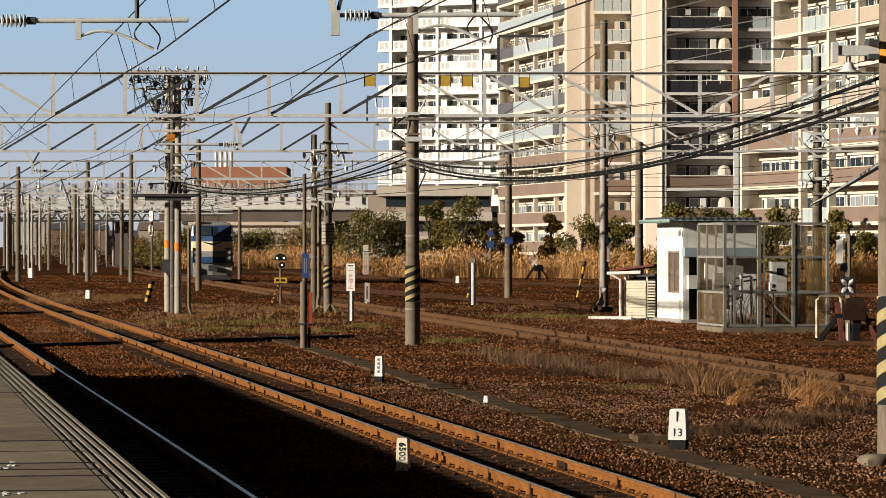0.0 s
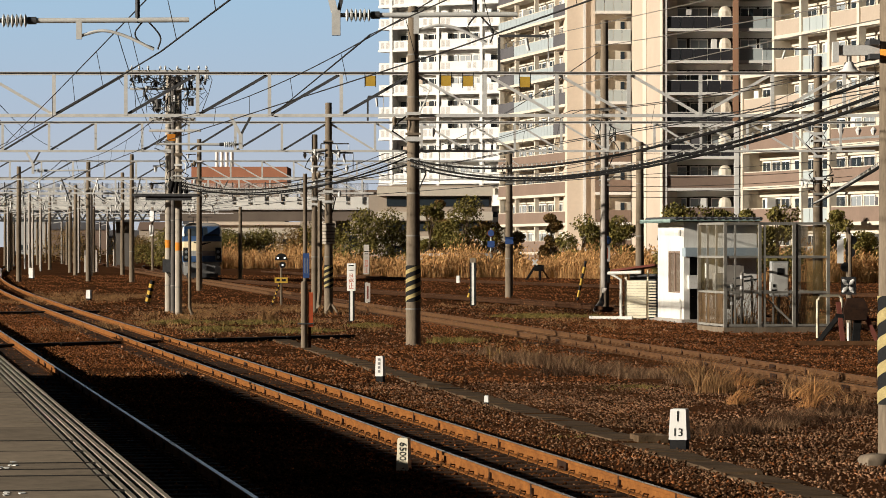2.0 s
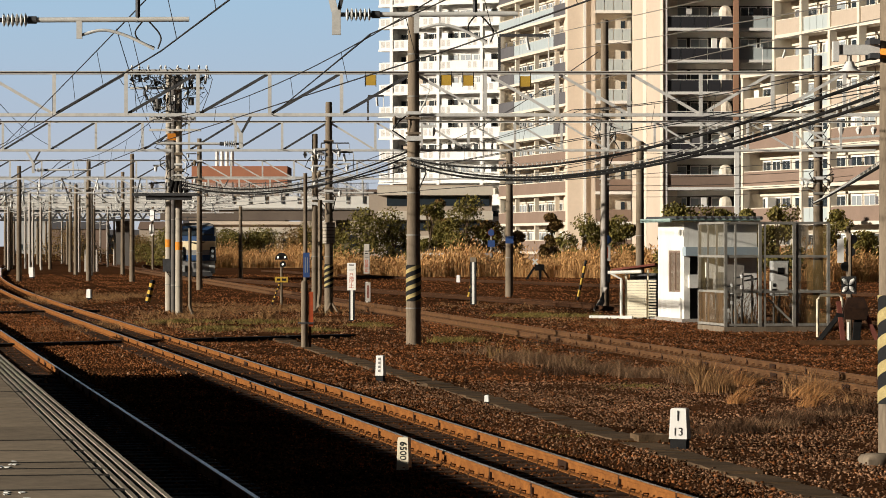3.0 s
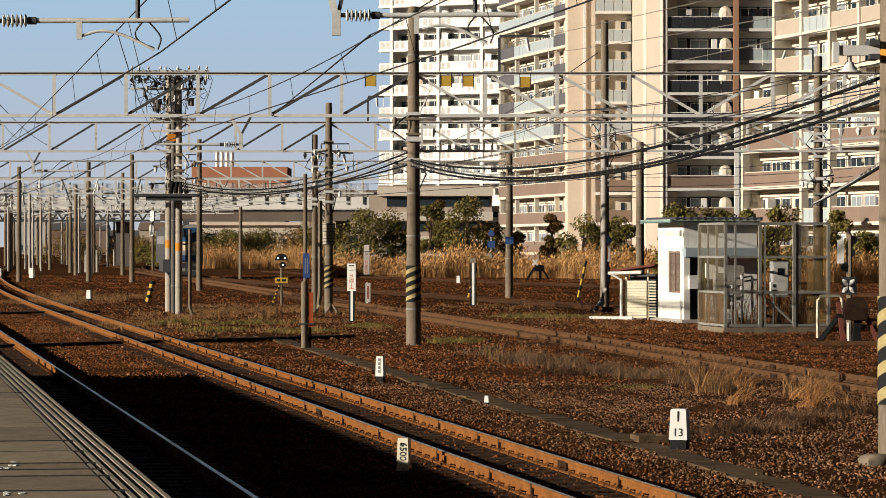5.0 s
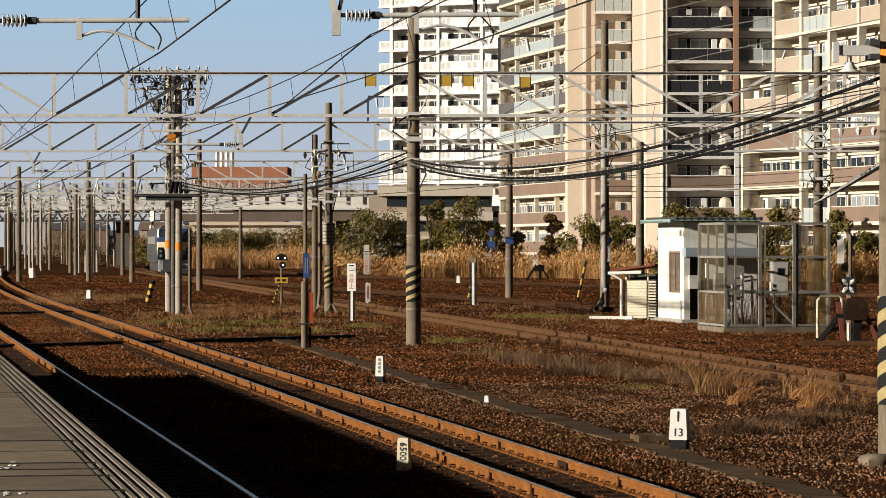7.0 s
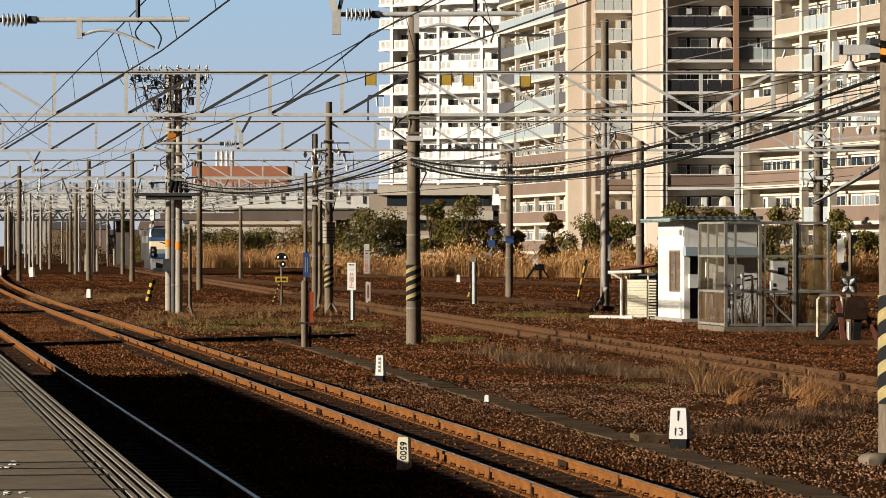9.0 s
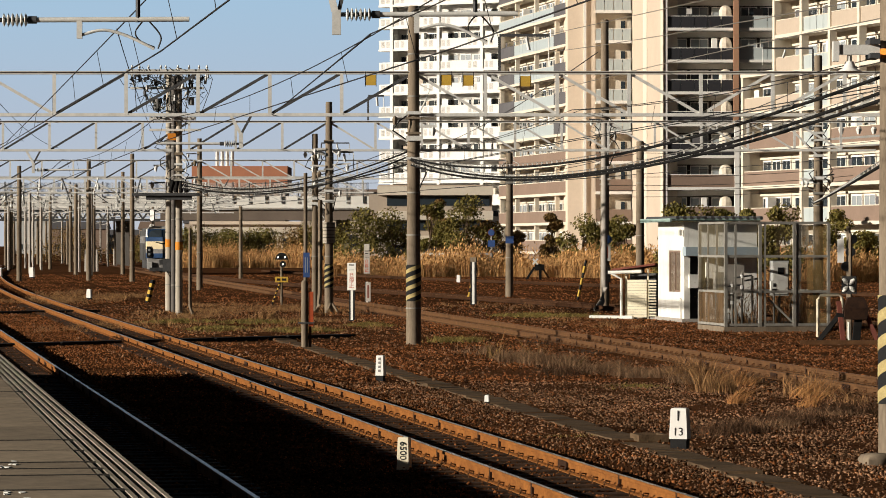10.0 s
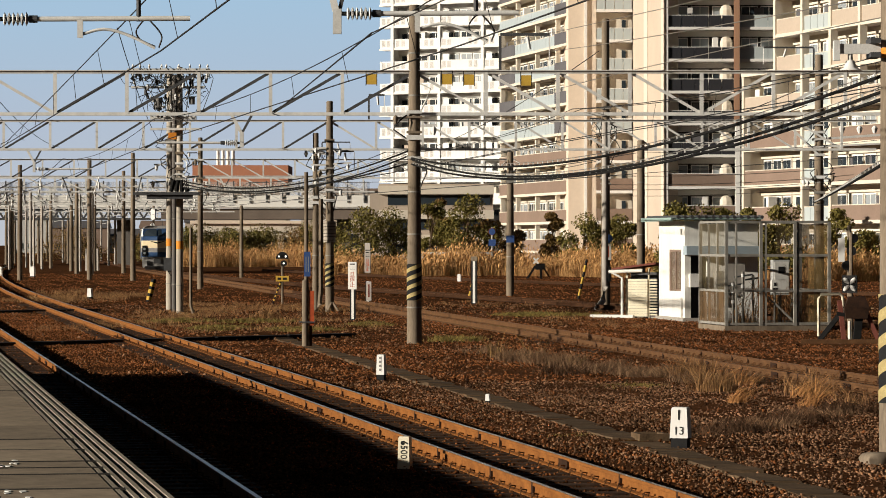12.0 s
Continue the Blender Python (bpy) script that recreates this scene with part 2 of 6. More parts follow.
# ---------------------------------------------------------------- mesh building
class Build:
    """Gathers solid pieces into one mesh."""

    def __init__(self):
        self.v, self.f, self.mi = [], [], []

    def add(self, vs, fs, mi=0):
        o = len(self.v)
        self.v.extend(vs)
        self.f.extend(tuple(i + o for i in f) for f in fs)
        self.mi.extend([mi] * len(fs))
        return self

    def box(self, x0, y0, z0, x1, y1, z1, mi=0, turn=None):
        vs = [Vector(p) for p in ((x0, y0, z0), (x1, y0, z0), (x1, y1, z0), (x0, y1, z0), (x0, y0, z1), (x1, y0, z1), (x1, y1, z1), (x0, y1, z1))]
        if turn is not None:
            vs = [turn @ p for p in vs]
        return self.add([tuple(p) for p in vs], ((3, 2, 1, 0), (4, 5, 6, 7), (0, 1, 5, 4), (1, 2, 6, 5), (2, 3, 7, 6), (3, 0, 4, 7)), mi)

    def beam(self, a, b, w, h=None, mi=0):
        """A square bar from a to b."""
        a, b = Vector(a), Vector(b)
        d = b - a
        up = Vector((0, 0, 1)) if abs(d.normalized().z) < 0.95 else Vector((0, 1, 0))
        s = d.cross(up).normalized() * w / 2
        u = s.cross(d).normalized() * (h or w) / 2
        vs = [tuple(p + q) for p in (a, b) for q in (-s - u, s - u, s + u, -s + u)]
        return self.add(vs, ((0, 1, 2, 3), (7, 6, 5, 4), (0, 4, 5, 1), (1, 5, 6, 2), (2, 6, 7, 3), (3, 7, 4, 0)), mi)

    def tube(self, pts, radii, n=8, mi=0, cap=True):
        """A round bar along pts with a radius at each."""
        pts = [Vector(p) for p in pts]
        if not isinstance(radii, (list, tuple)):
            radii = [radii] * len(pts)
        vs, fs = [], []
        for i, p in enumerate(pts):
            d = (pts[min(i + 1, len(pts) - 1)] - pts[max(i - 1, 0)]).normalized()
            ref = Vector((0, 0, 1)) if abs(d.z) < 0.9 else Vector((1, 0, 0))
            s = d.cross(ref).normalized()
            u = s.cross(d)
            for k in range(n):
                a = 2 * math.pi * k / n
                vs.append(tuple(p + radii[i] * (math.cos(a) * s + math.sin(a) * u)))
        for i in range(len(pts) - 1):
            for k in range(n):
                a, b = i * n + k, i * n + (k + 1) % n
                fs.append((a, b, b + n, a + n))
        if cap:
            fs.append(tuple(range(n - 1, -1, -1)))
            fs.append(tuple(range((len(pts) - 1) * n, len(pts) * n)))
        return self.add(vs, fs, mi)

    def mesh(self, name, *mats, smooth=False):
        me = bpy.data.meshes.new(name)
        me.from_pydata(self.v, [], self.f)
        for m in mats:
            me.materials.append(M[m])
        if len(mats) > 1:
            me.polygons.foreach_set("material_index", self.mi)
        if smooth:
            me.polygons.foreach_set("use_smooth", [True] * len(self.f))
            me.set_sharp_from_angle(angle=radians(40))
        me.update()
        return me


def thing(name, m, label, category, group="", kind=""):
    ob = new(name)
    ob.empty_display_size = 0.2
    ob.matrix_world = m
    return tagged(ob, label, category, group, kind)


def part(name, b, material, parent, label="", smooth=False, kind=""):
    mats = material if isinstance(material, (list, tuple)) else (material,)
    ob = new(name, b.mesh(name, *mats, smooth=smooth) if isinstance(b, Build) else b)
    ob.parent = parent
    return tagged(ob, label, kind=kind)


def solid(name, b, material, label, category, kind="", smooth=False, m=None, group=""):
    mats = material if isinstance(material, (list, tuple)) else (material,)
    ob = new(name, b.mesh(name, *mats, smooth=smooth))
    if m is not None:
        ob.matrix_world = m
    return tagged(ob, label, category, group, kind)


def sag(a, b, drop, n=14):
    a, b = Vector(a), Vector(b)
    return [a.lerp(b, i / n) - Vector((0, 0, drop * 4 * (i / n) * (1 - i / n))) for i in range(n + 1)]


GROUND = -0.2
SLOPE = 0.1637                       # the main tracks lean to the left by this much a metre
CA, SA = 0.987, 0.162


def main_x(off, y):
    """x of a line at the distance off beside the camera, along the main tracks."""
    x = (off - y * SA) / CA
    return x + 0.000115 * max(0, y - 130) ** 2


# ---------------------------------------------------------------- ground
def build_ground():
    ys = [-60, -20, 0, 15] + [24 + 0.8 * i for i in range(100)] + [105 + 3 * i for i in range(60)] + [290, 310, 340, 380, 440, 520, 700, 1000, 1500, 2200, 3200, 4600]
    b = Build()
    nx = 120
    for y in ys:
        half = max(30, 0.2 * abs(y) + 14)
        for i in range(nx + 1):
            u = 2 * i / nx - 1
            x = -0.06 * min(max(y, 0), 300) + u * half if abs(u) < 0.9 else math.copysign(half * 0.9 + (abs(u) - 0.9) * 30000, u)
            z = GROUND - 0.01 + 0.05 * noise.noise((x * 0.35, y * 0.25, 0)) * (1 if 24 < y < 285 else 0)
            b.v.append((x, y, z))
    for j in range(len(ys) - 1):
        for i in range(nx):
            a = j * (nx + 1) + i
            b.f.append((a, a + 1, a + nx + 2, a + nx + 1))
    b.mi = [0] * len(b.f)
    return solid("ground", b, "soil", "rust-brown gravelly railway yard ground with sparse dry weeds", "ground", "structure", smooth=True)


build_ground()


def build_sky():
    b = Build()
    n = 24
    for i in range(n + 1):
        a = radians(-22 + 44 * i / n)
        for z in (-30, 620):
            b.v.append((4300 * math.sin(a), 4300 * math.cos(a), z))
    b.f = [(2 * i, 2 * i + 2, 2 * i + 3, 2 * i + 1) for i in range(n)]
    b.mi = [0] * n
    return solid("backdrop", b, "sky", "pale blue clear winter sky", "sky", "structure")


build_sky()

PROFILE = [(-0.063, -0.153), (-0.063, -0.141), (-0.010, -0.126), (-0.009, -0.045), (-0.0325, -0.036), (-0.0325, -0.006), (-0.026, 0.0),
           (0.026, 0.0), (0.0325, -0.006), (0.0325, -0.036), (0.009, -0.045), (0.010, -0.126), (0.063, -0.141), (0.063, -0.153)]


def rail(b, fx, y0, y1, side, step=6.0):
    n = max(2, int((y1 - y0) / step))
    k = len(PROFILE)
    vs, fs, mi = [], [], []
    for i in range(n + 1):
        y = y0 + (y1 - y0) * i / n
        d = Vector((fx(y + 0.5) - fx(y - 0.5), 1, 0)).normalized()
        r = Vector((d.y, -d.x, 0))
        c = Vector((fx(y), y, 0)) + r * side * 0.566
        vs += [tuple(c + r * px + Vector((0, 0, pz))) for px, pz in PROFILE]
    for i in range(n):
        for j in range(k - 1):
            a = i * k + j
            fs.append((a, a + k, a + k + 1, a + 1))
            mi.append(1 if j == 6 else 0)
    fs.append(tuple(range(k)))
    mi.append(0)
    o = len(b.v)
    b.v += vs
    b.f += [tuple(q + o for q in f) for f in fs]
    b.mi += mi


def clip_piece(b, fx, y, side):
    """Spring clip and plate on the left of a rail's foot."""
    d = Vector((fx(y + 0.5) - fx(y - 0.5), 1, 0)).normalized()
    r = Vector((d.y, -d.x, 0))
    c = Vector((fx(y), y, 0)) + r * side * 0.566
    t = Matrix(((r.x, d.x, 0, c.x), (r.y, d.y, 0, c.y), (0, 0, 1, 0), (0, 0, 0, 1)))
    for s in (-1, 1):
        b.tube([t @ Vector(p) for p in ((s * 0.15, -0.08, -0.13), (s * 0.13, -0.07, -0.075), (s * 0.07, -0.02, -0.085), (s * 0.065, 0.05, -0.12), (s * 0.12, 0.07, -0.10))], 0.0085, 5)
        b.box(s * 0.11 - 0.016, -0.014, -0.158, s * 0.11 + 0.016, 0.014, -0.136, 0, t)


def track(name, fx, y0, y1, label, sleepers=(0, 0), rails="rust", top="railtop", clips=0.0):
    tr = thing(name, Matrix(), label, "railway track", kind="structure")
    for side in (-1, 1):
        b = Build()
        rail(b, fx, y0, y1, side)
        part("rail", b, (rails, top), tr, "rusty steel rail with a worn bright top", smooth=False)
    if sleepers[1]:
        me = Build().box(-1.0, -0.12, -0.30, 1.0, 0.12, -0.158).mesh("sleeper", "sleeper")
        y, cl = sleepers[0], Build()
        while y < sleepers[1]:
            ob = part("sleeper", me, "sleeper", tr)
            ob.matrix_world = pose(fx(y), y, random.uniform(-0.012, 0.0) - (0.038 if rails == "rust_siding" else 0.0), 0, 0, math.degrees(math.atan((fx(y - 0.5) - fx(y + 0.5)))))
            if y < clips:
                clip_piece(cl, fx, y, -1)
                clip_piece(cl, fx, y, 1)
            y += 0.61
        jr = random.Random(len(name))
        y = sleepers[0] + 1.0
        while clips and y < clips:                       # bonds and fishplates on the webs
            for side in (-1, 1):
                big = jr.random() < 0.16
                d = Vector((fx(y + 0.5) - fx(y - 0.5), 1, 0)).normalized()
                r = Vector((d.y, -d.x, 0))
                c = Vector((fx(y), y, 0)) + r * side * 0.566
                t = Matrix(((r.x, d.x, 0, c.x), (r.y, d.y, 0, c.y), (0, 0, 1, 0), (0, 0, 0, 1)))
                part("fishplate" if big else "rail_bond", Build().box(-0.034, -0.25 if big else -0.035, -0.135, -0.008, 0.25 if big else 0.035, -0.028 if big else -0.002, 0, t), "clip_dark", tr)
                y += jr.uniform(0.6, 2.2)
        if cl.v:
            part("rail_clips", cl, "clip", tr, "dark steel spring clips on the rail feet", kind="stuff")
    return tr


def t1(y):
    return main_x(3.08, y)


def t2(y):
    return main_x(7.2, y)


def t3(y):
    return 7.3 - 0.135 * (y - 63.3)


def t4(y):
    return 5.8 - 0.215 * (y - 142) + 0.0003 * max(0, y - 170) ** 2


def t5(y):
    """The locomotive's track."""
    return -15.6 - 0.13 * (y - 235)


def t6(y):
    return 11.5 - 0.30 * (y - 205) + 0.0006 * max(0, y - 205) ** 2


track("track_near", t1, 10, 420, "rusty narrow-gauge railway track beside the platform, mostly in shade", (24, 130), clips=75)
track("track_main", t2, 10, 420, "rusty orange-brown narrow-gauge railway track in ballast", (24, 150), clips=95)
track("track_siding", t3, 40, 330, "brown rusty siding track in weedy ballast", (48, 150), rails="rust_siding", top="rust_worn", clips=95)
track("track_far", t4, 100, 420, "dull rusty far siding track", rails="rust_dull", top="rust_worn")
track("track_loco", t5, 150, 700, "dull rusty far track on which the locomotive runs", rails="rust_dull", top="rust_worn")
track("track_back", t6, 150, 330, "dull rusty back track before the reeds", rails="rust_dull", top="rust_worn")


def build_platform():
    """Platform, its paving slabs and its grooved edge; u runs along the edge, off is the distance to the camera's line."""
    turn = Matrix(((CA, -SA, 0, 0), (SA, CA, 0, 0), (0, 0, 1, 0), (0, 0, 0, 1)))
    u0, u1, e = -40.0, 68.5, 1.56
    pf = thing("platform", Matrix(), "worn grey concrete station platform with a grooved edge strip", "platform", kind="structure")
    b = Build().box(-9.0, u0, -0.4, e - 0.06, u1, 0.92, 0, turn).box(-9.0, u0, 0.92, e - 0.41, u1, 1.05, 0, turn)
    part("platform_body", b, "concrete", pf)
    b = Build().box(e - 0.4, u0, 0.93, e - 0.005, u1, 1.018, 0, turn)
    part("coping", b, "concrete", pf)
    # grooved edge strip
    strip = Build()
    for i in range(5):
        x0 = e - 0.265 + 0.0585 * i
        strip.box(x0, u0, 1.03, x0 + 0.026, u1, 1.095, 0, turn)
    part("edge_ribs", strip, "tile", pf, "pale ribbed edge strip")
    part("edge_gutter", Build().box(e - 0.272, u0, 1.02, e - 0.002, u1, 1.045, 0, turn), "groove", pf, "dark grooves of the edge strip")
    part("joint_bed", Build().box(-1.0, 13.5, 1.051, e - 0.273, 62, 1.056, 0, turn), "groove", pf, "dark dirt in the slab joints")
    widths = (0.62, 0.115, 1.3)
    x = e - 0.275
    rows = [random.choice((0.6, 0.6, 1.2, 1.2, 1.8)) for i in range(44)]
    for w in widths:
        u = 14.0
        lens = {}
        for L in rows:
            key = (w, L)
            if key not in lens:
                bb = Build()
                bb.add([(-w + 0.003, 0.012, 0), (-0.003, 0.012, 0), (-0.003, L - 0.012, 0), (-w + 0.003, L - 0.012, 0),
                        (-w + 0.006, 0.02, 0.05), (-0.006, 0.02, 0.05), (-0.006, L - 0.02, 0.05), (-w + 0.006, L - 0.02, 0.05)],
                       ((4, 5, 6, 7), (0, 1, 5, 4), (1, 2, 6, 5), (2, 3, 7, 6), (3, 0, 4, 7)))
                lens[key] = bb.mesh("paving_slab", "platform" if w != 0.115 else "tile")
            ob = part("paving_slab", lens[key], "platform", pf)
            ob.matrix_world = turn @ pose(x, u, 1.05 + random.uniform(-0.004, 0.0), 0, 0, 0)
            u += L
        x -= w
    u = 14.0
    for L in rows:                                            # dark strips between some rows of slabs
        if u < 61 and random.random() < 0.3:
            part("dark_joint", Build().box(-0.45, u - 0.03, 1.09, e - 0.21, u + random.choice((0.0, 0.02)), 1.1015, 0, turn), "groove", pf)
        u += L
    marks = Build()
    rnd = random.Random(4)
    u = 15.0
    while u < 32:
        if rnd.random() < 0.7:                                # flakes of an old painted line
            x0, n = 0.80 + rnd.uniform(-0.05, 0.05), rnd.randint(2, 5)
            for q in range(n):
                xa, ya = x0 + rnd.uniform(-0.06, 0.06), u + rnd.uniform(0, 0.3)
                ring = [(xa + rnd.uniform(0.4, 1) * 0.026 * math.cos(g), ya + rnd.uniform(0.4, 1) * 0.09 * math.sin(g)) for g in (0, 0.9, 1.7, 2.6, 3.4, 4.2, 5.1, 5.8)]
                vs = [tuple(turn @ Vector((px, py, z))) for z in (1.098, 1.1012) for px, py in ring]
                marks.add(vs, [tuple(range(8, 16))] + [(g, (g + 1) % 8, 8 + (g + 1) % 8, 8 + g) for g in range(8)])
        u += 0.5
    part("painted_marks", marks, "white", pf, "flaked white paint marks", kind="stuff")


build_platform()


# ---------------------------------------------------------------- poles and gantries
def concrete_pole(x, y, height, r0, r1, label, bands=(), stripes=None, tilt=0.0, shaft="pole", orange=None, name="catenary_pole", category="pole"):
    p = thing(name, pose(x, y, GROUND - 0.05, 0, tilt, 0), label, category, group="concrete poles")
    b = Build().tube([(0, 0, 0), (0, 0, height * 0.5), (0, 0, height - 0.03), (0, 0, height)], [r0, (r0 + r1) / 2, r1, r1 * 0.85], 20)
    part("shaft", b, shaft, p, smooth=True)
    for z in bands:
        r = r0 + (r1 - r0) * z / height + 0.012
        part("steel_band", Build().tube([(0, 0, z - 0.02), (0, 0, z + 0.02)], r, 20), "cage_steel", p, "galvanised steel band", smooth=True)
    if stripes:
        za, zb = stripes
        r = r0 + (r1 - r0) * za / height + 0.006
        part("warning_sleeve", Build().tube([(0, 0, za), (0, 0, zb)], r, 20), "black", p, "black warning sleeve", smooth=True)
        span = zb - za
        for i in range(7):                # slanting yellow stripes wound round the sleeve
            b = Build()
            n = 28
            vs, fs = [], []
            for k in range(n + 1):
                a = 2 * math.pi * k / n
                z = za + span * (0.24 * (i - 2) + 0.48 * k / n)
                lo, hi = min(max(z, za), zb), min(max(z + span * 0.11, za), zb)
                for rr, zz in ((r + 0.004, lo), (r + 0.004, hi), (r + 0.001, lo), (r + 0.001, hi)):
                    vs.append((rr * math.cos(a), rr * math.sin(a), zz))
            for k in range(n):
                q = 4 * k
                if vs[q][2] < vs[q + 1][2] or vs[q + 4][2] < vs[q + 5][2]:
                    fs += [(q, q + 4, q + 5, q + 1), (q + 1, q + 5, q + 7, q + 3), (q + 2, q + 6, q + 4, q)]
            if fs:
                used = sorted({q for f in fs for q in f})
                at = {q: g for g, q in enumerate(used)}
                b.add([vs[q] for q in used], [tuple(at[q] for q in f) for f in fs])
                part("yellow_stripe", b, "pale_yellow", p, smooth=True)
    if orange:
        za, zb = orange
        r = r0 + (r1 - r0) * za / height + 0.007
        part("orange_band", Build().tube([(0, 0, za), (0, 0, zb)], r, 20), "orange", p, "orange reflective band", smooth=True)
    return p


def gantry(y, x0, x1, zb, zt, step, flip, phase, label, flip2=None, size=1.0, flip0=-999):
    """Lattice beam across the tracks; diagonals rise to the right before flip and fall after it."""
    g = thing("gantry_beam", Matrix(), label, "gantry", group="catenary gantries")
    w = 0.085 * size
    part("top_chord", Build().box(x0, y - w / 2, zt - w * 0.6, x1, y + w / 2, zt + w * 0.25).box(x0, y - w / 2 - 0.06, zt + w * 0.2, x1, y + w / 2, zt + w * 0.4), "steel", g)
    part("bottom_chord", Build().box(x0, y - w / 2, zb - w / 2, x1, y + w / 2, zb + w / 2).box(x0, y, zb - w / 2, x1, y + 0.09, zb - w / 2 + 0.012), "steel", g)
    vert = Build().box(-w * 0.55, -w / 2 - 0.006, 0, w * 0.55, -w / 2 + 0.01, zt - zb).box(-w * 0.55, -w / 2, 0, -w * 0.4, w / 2, zt - zb).mesh("vertical", "steel")
    n = int((x1 - phase) / step) + 1
    lo = int(math.ceil((x0 - phase) / step))
    rods = {}
    for i in range(lo, n):
        x = phase + i * step
        if x > x1:
            break
        ob = part("vertical", vert, "steel", g)
        ob.matrix_world = pose(x, y, zb)
        if x + step > x1:
            continue
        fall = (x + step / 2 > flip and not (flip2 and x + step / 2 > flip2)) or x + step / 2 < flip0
        # Diagonals on the shaded side are painted dark steel; lit ones stay pale.
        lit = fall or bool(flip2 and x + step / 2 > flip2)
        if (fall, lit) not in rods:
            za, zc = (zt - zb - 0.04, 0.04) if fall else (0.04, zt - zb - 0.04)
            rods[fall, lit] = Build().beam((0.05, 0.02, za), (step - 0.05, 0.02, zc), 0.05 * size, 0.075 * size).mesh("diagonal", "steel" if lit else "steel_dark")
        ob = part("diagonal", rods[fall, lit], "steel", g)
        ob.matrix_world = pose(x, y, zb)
    return g


# first gantry with its pole
concrete_pole(-0.79, 91, 8.85, 0.195, 0.135, "tall weathered concrete catenary pole with yellow and black stripes", (1.0, 2.9, 4.0, 4.9, 5.4, 6.5, 7.6), (1.18, 2.13))
gantry(91, -14.5, 13.5, 5.77, 6.87, 1.865, -0.79, -0.79, "galvanised steel lattice gantry beam over the tracks", flip2=6.6, flip0=-10.2)
concrete_pole(14.95, 140, 10.2, 0.21, 0.16, "weathered concrete catenary pole behind the wire cage", (4.2, 5.1, 6.4))
# Two gantry supports outside the view, added for the shadows they cast.
concrete_pole(-14.4, 91, 9.0, 0.20, 0.15, "unseen concrete catenary pole beyond the platform end, for its shadow", (2.9, 5.4))
concrete_pole(-21.6, 134, 9.0, 0.22, 0.16, "unseen concrete catenary pole past the main tracks, for its shadow", (2.9, 5.4))
# second gantry
concrete_pole(-4.4, 134, 8.1, 0.17, 0.125, "slim concrete catenary pole with wound warning stripes", (2.2, 4.6, 6.0, 6.6), (1.0, 1.9))
gantry(134, -22, 16.5, 6.0, 7.1, 1.78, -4.4, -4.4, "galvanised steel lattice gantry beam over the tracks")
concrete_pole(6.4, 139.5, 11.6, 0.19, 0.15, "very tall concrete pole behind the lean-to shed", (1.8, 3.0, 4.6, 6.8, 7.5))
concrete_pole(-4.95, 134.5, 6.9, 0.13, 0.11, "thin concrete pole beside the signals", (2.2, 4.5, 5.6))
# farther gantries
concrete_pole(-13.95, 200, 8.7, 0.18, 0.13, "weathered concrete catenary pole", (2.2, 5.0, 6.4))
gantry(200, -34, 4.0, 6.15, 7.2, 1.8, -13.95, -13.95, "galvanised steel lattice gantry beam over the tracks")
concrete_pole(3.25, 174, 7.2, 0.20, 0.16, "weathered concrete pole before the dry reeds", (2.0, 3.0, 5.8))
concrete_pole(-21.8, 245, 9.0, 0.19, 0.14, "grey weathered concrete catenary pole", (2.2, 5.0))
concrete_pole(-15.2, 262, 5.5, 0.15, 0.13, "slender concrete pole before the reeds", (2.2,))
concrete_pole(7.5, 134, 6.6, 0.17, 0.14, "concrete pole with a wrapped cable box", (3.0, 5.0))
for gy, xs in ((250, (-30, -25.5)), (300, (-36, -31.5, -27.7)), (330, (-44, -35.2, -33)), (368, (-50, -45.5, -41.2)), (410, (-55, -51, -47)), (455, (-60, -56, -53, -49)), (510, (-66, -62, -58, -54))):
    gantry(gy, -0.14 * gy - 20, -0.06 * gy + (10 if gy < 320 else 0), 6.1, 7.2, 2.2, xs[0], xs[0], "distant galvanised lattice gantry beam", size=1.3)
    for x in xs:
        concrete_pole(x, gy + random.uniform(-3, 3), random.uniform(7.6, 9.0), 0.19, 0.15, "distant pale concrete catenary pole")
steel_rnd = random.Random(17)
for i in range(16):
    gy = 290 + 17 * i + steel_rnd.uniform(-5, 5)
    p = thing("steel_mast", pose(-0.128 * gy + steel_rnd.uniform(0, 0.034) * gy, gy, GROUND), "distant pale galvanised steel mast", "pole", group="distant masts")
    part("shaft", Build().tube([(0, 0, 0), (0, 0, 7.2)], 0.13, 8), "concrete", p, smooth=True)
    part("arm", Build().beam((-1.2, 0, 5.6), (1.4, 0, 6.0), 0.09), "steel", p)
    part("stay", Build().beam((0, 0, 7.0), (1.4, 0, 6.0), 0.06), "steel_dark", p)
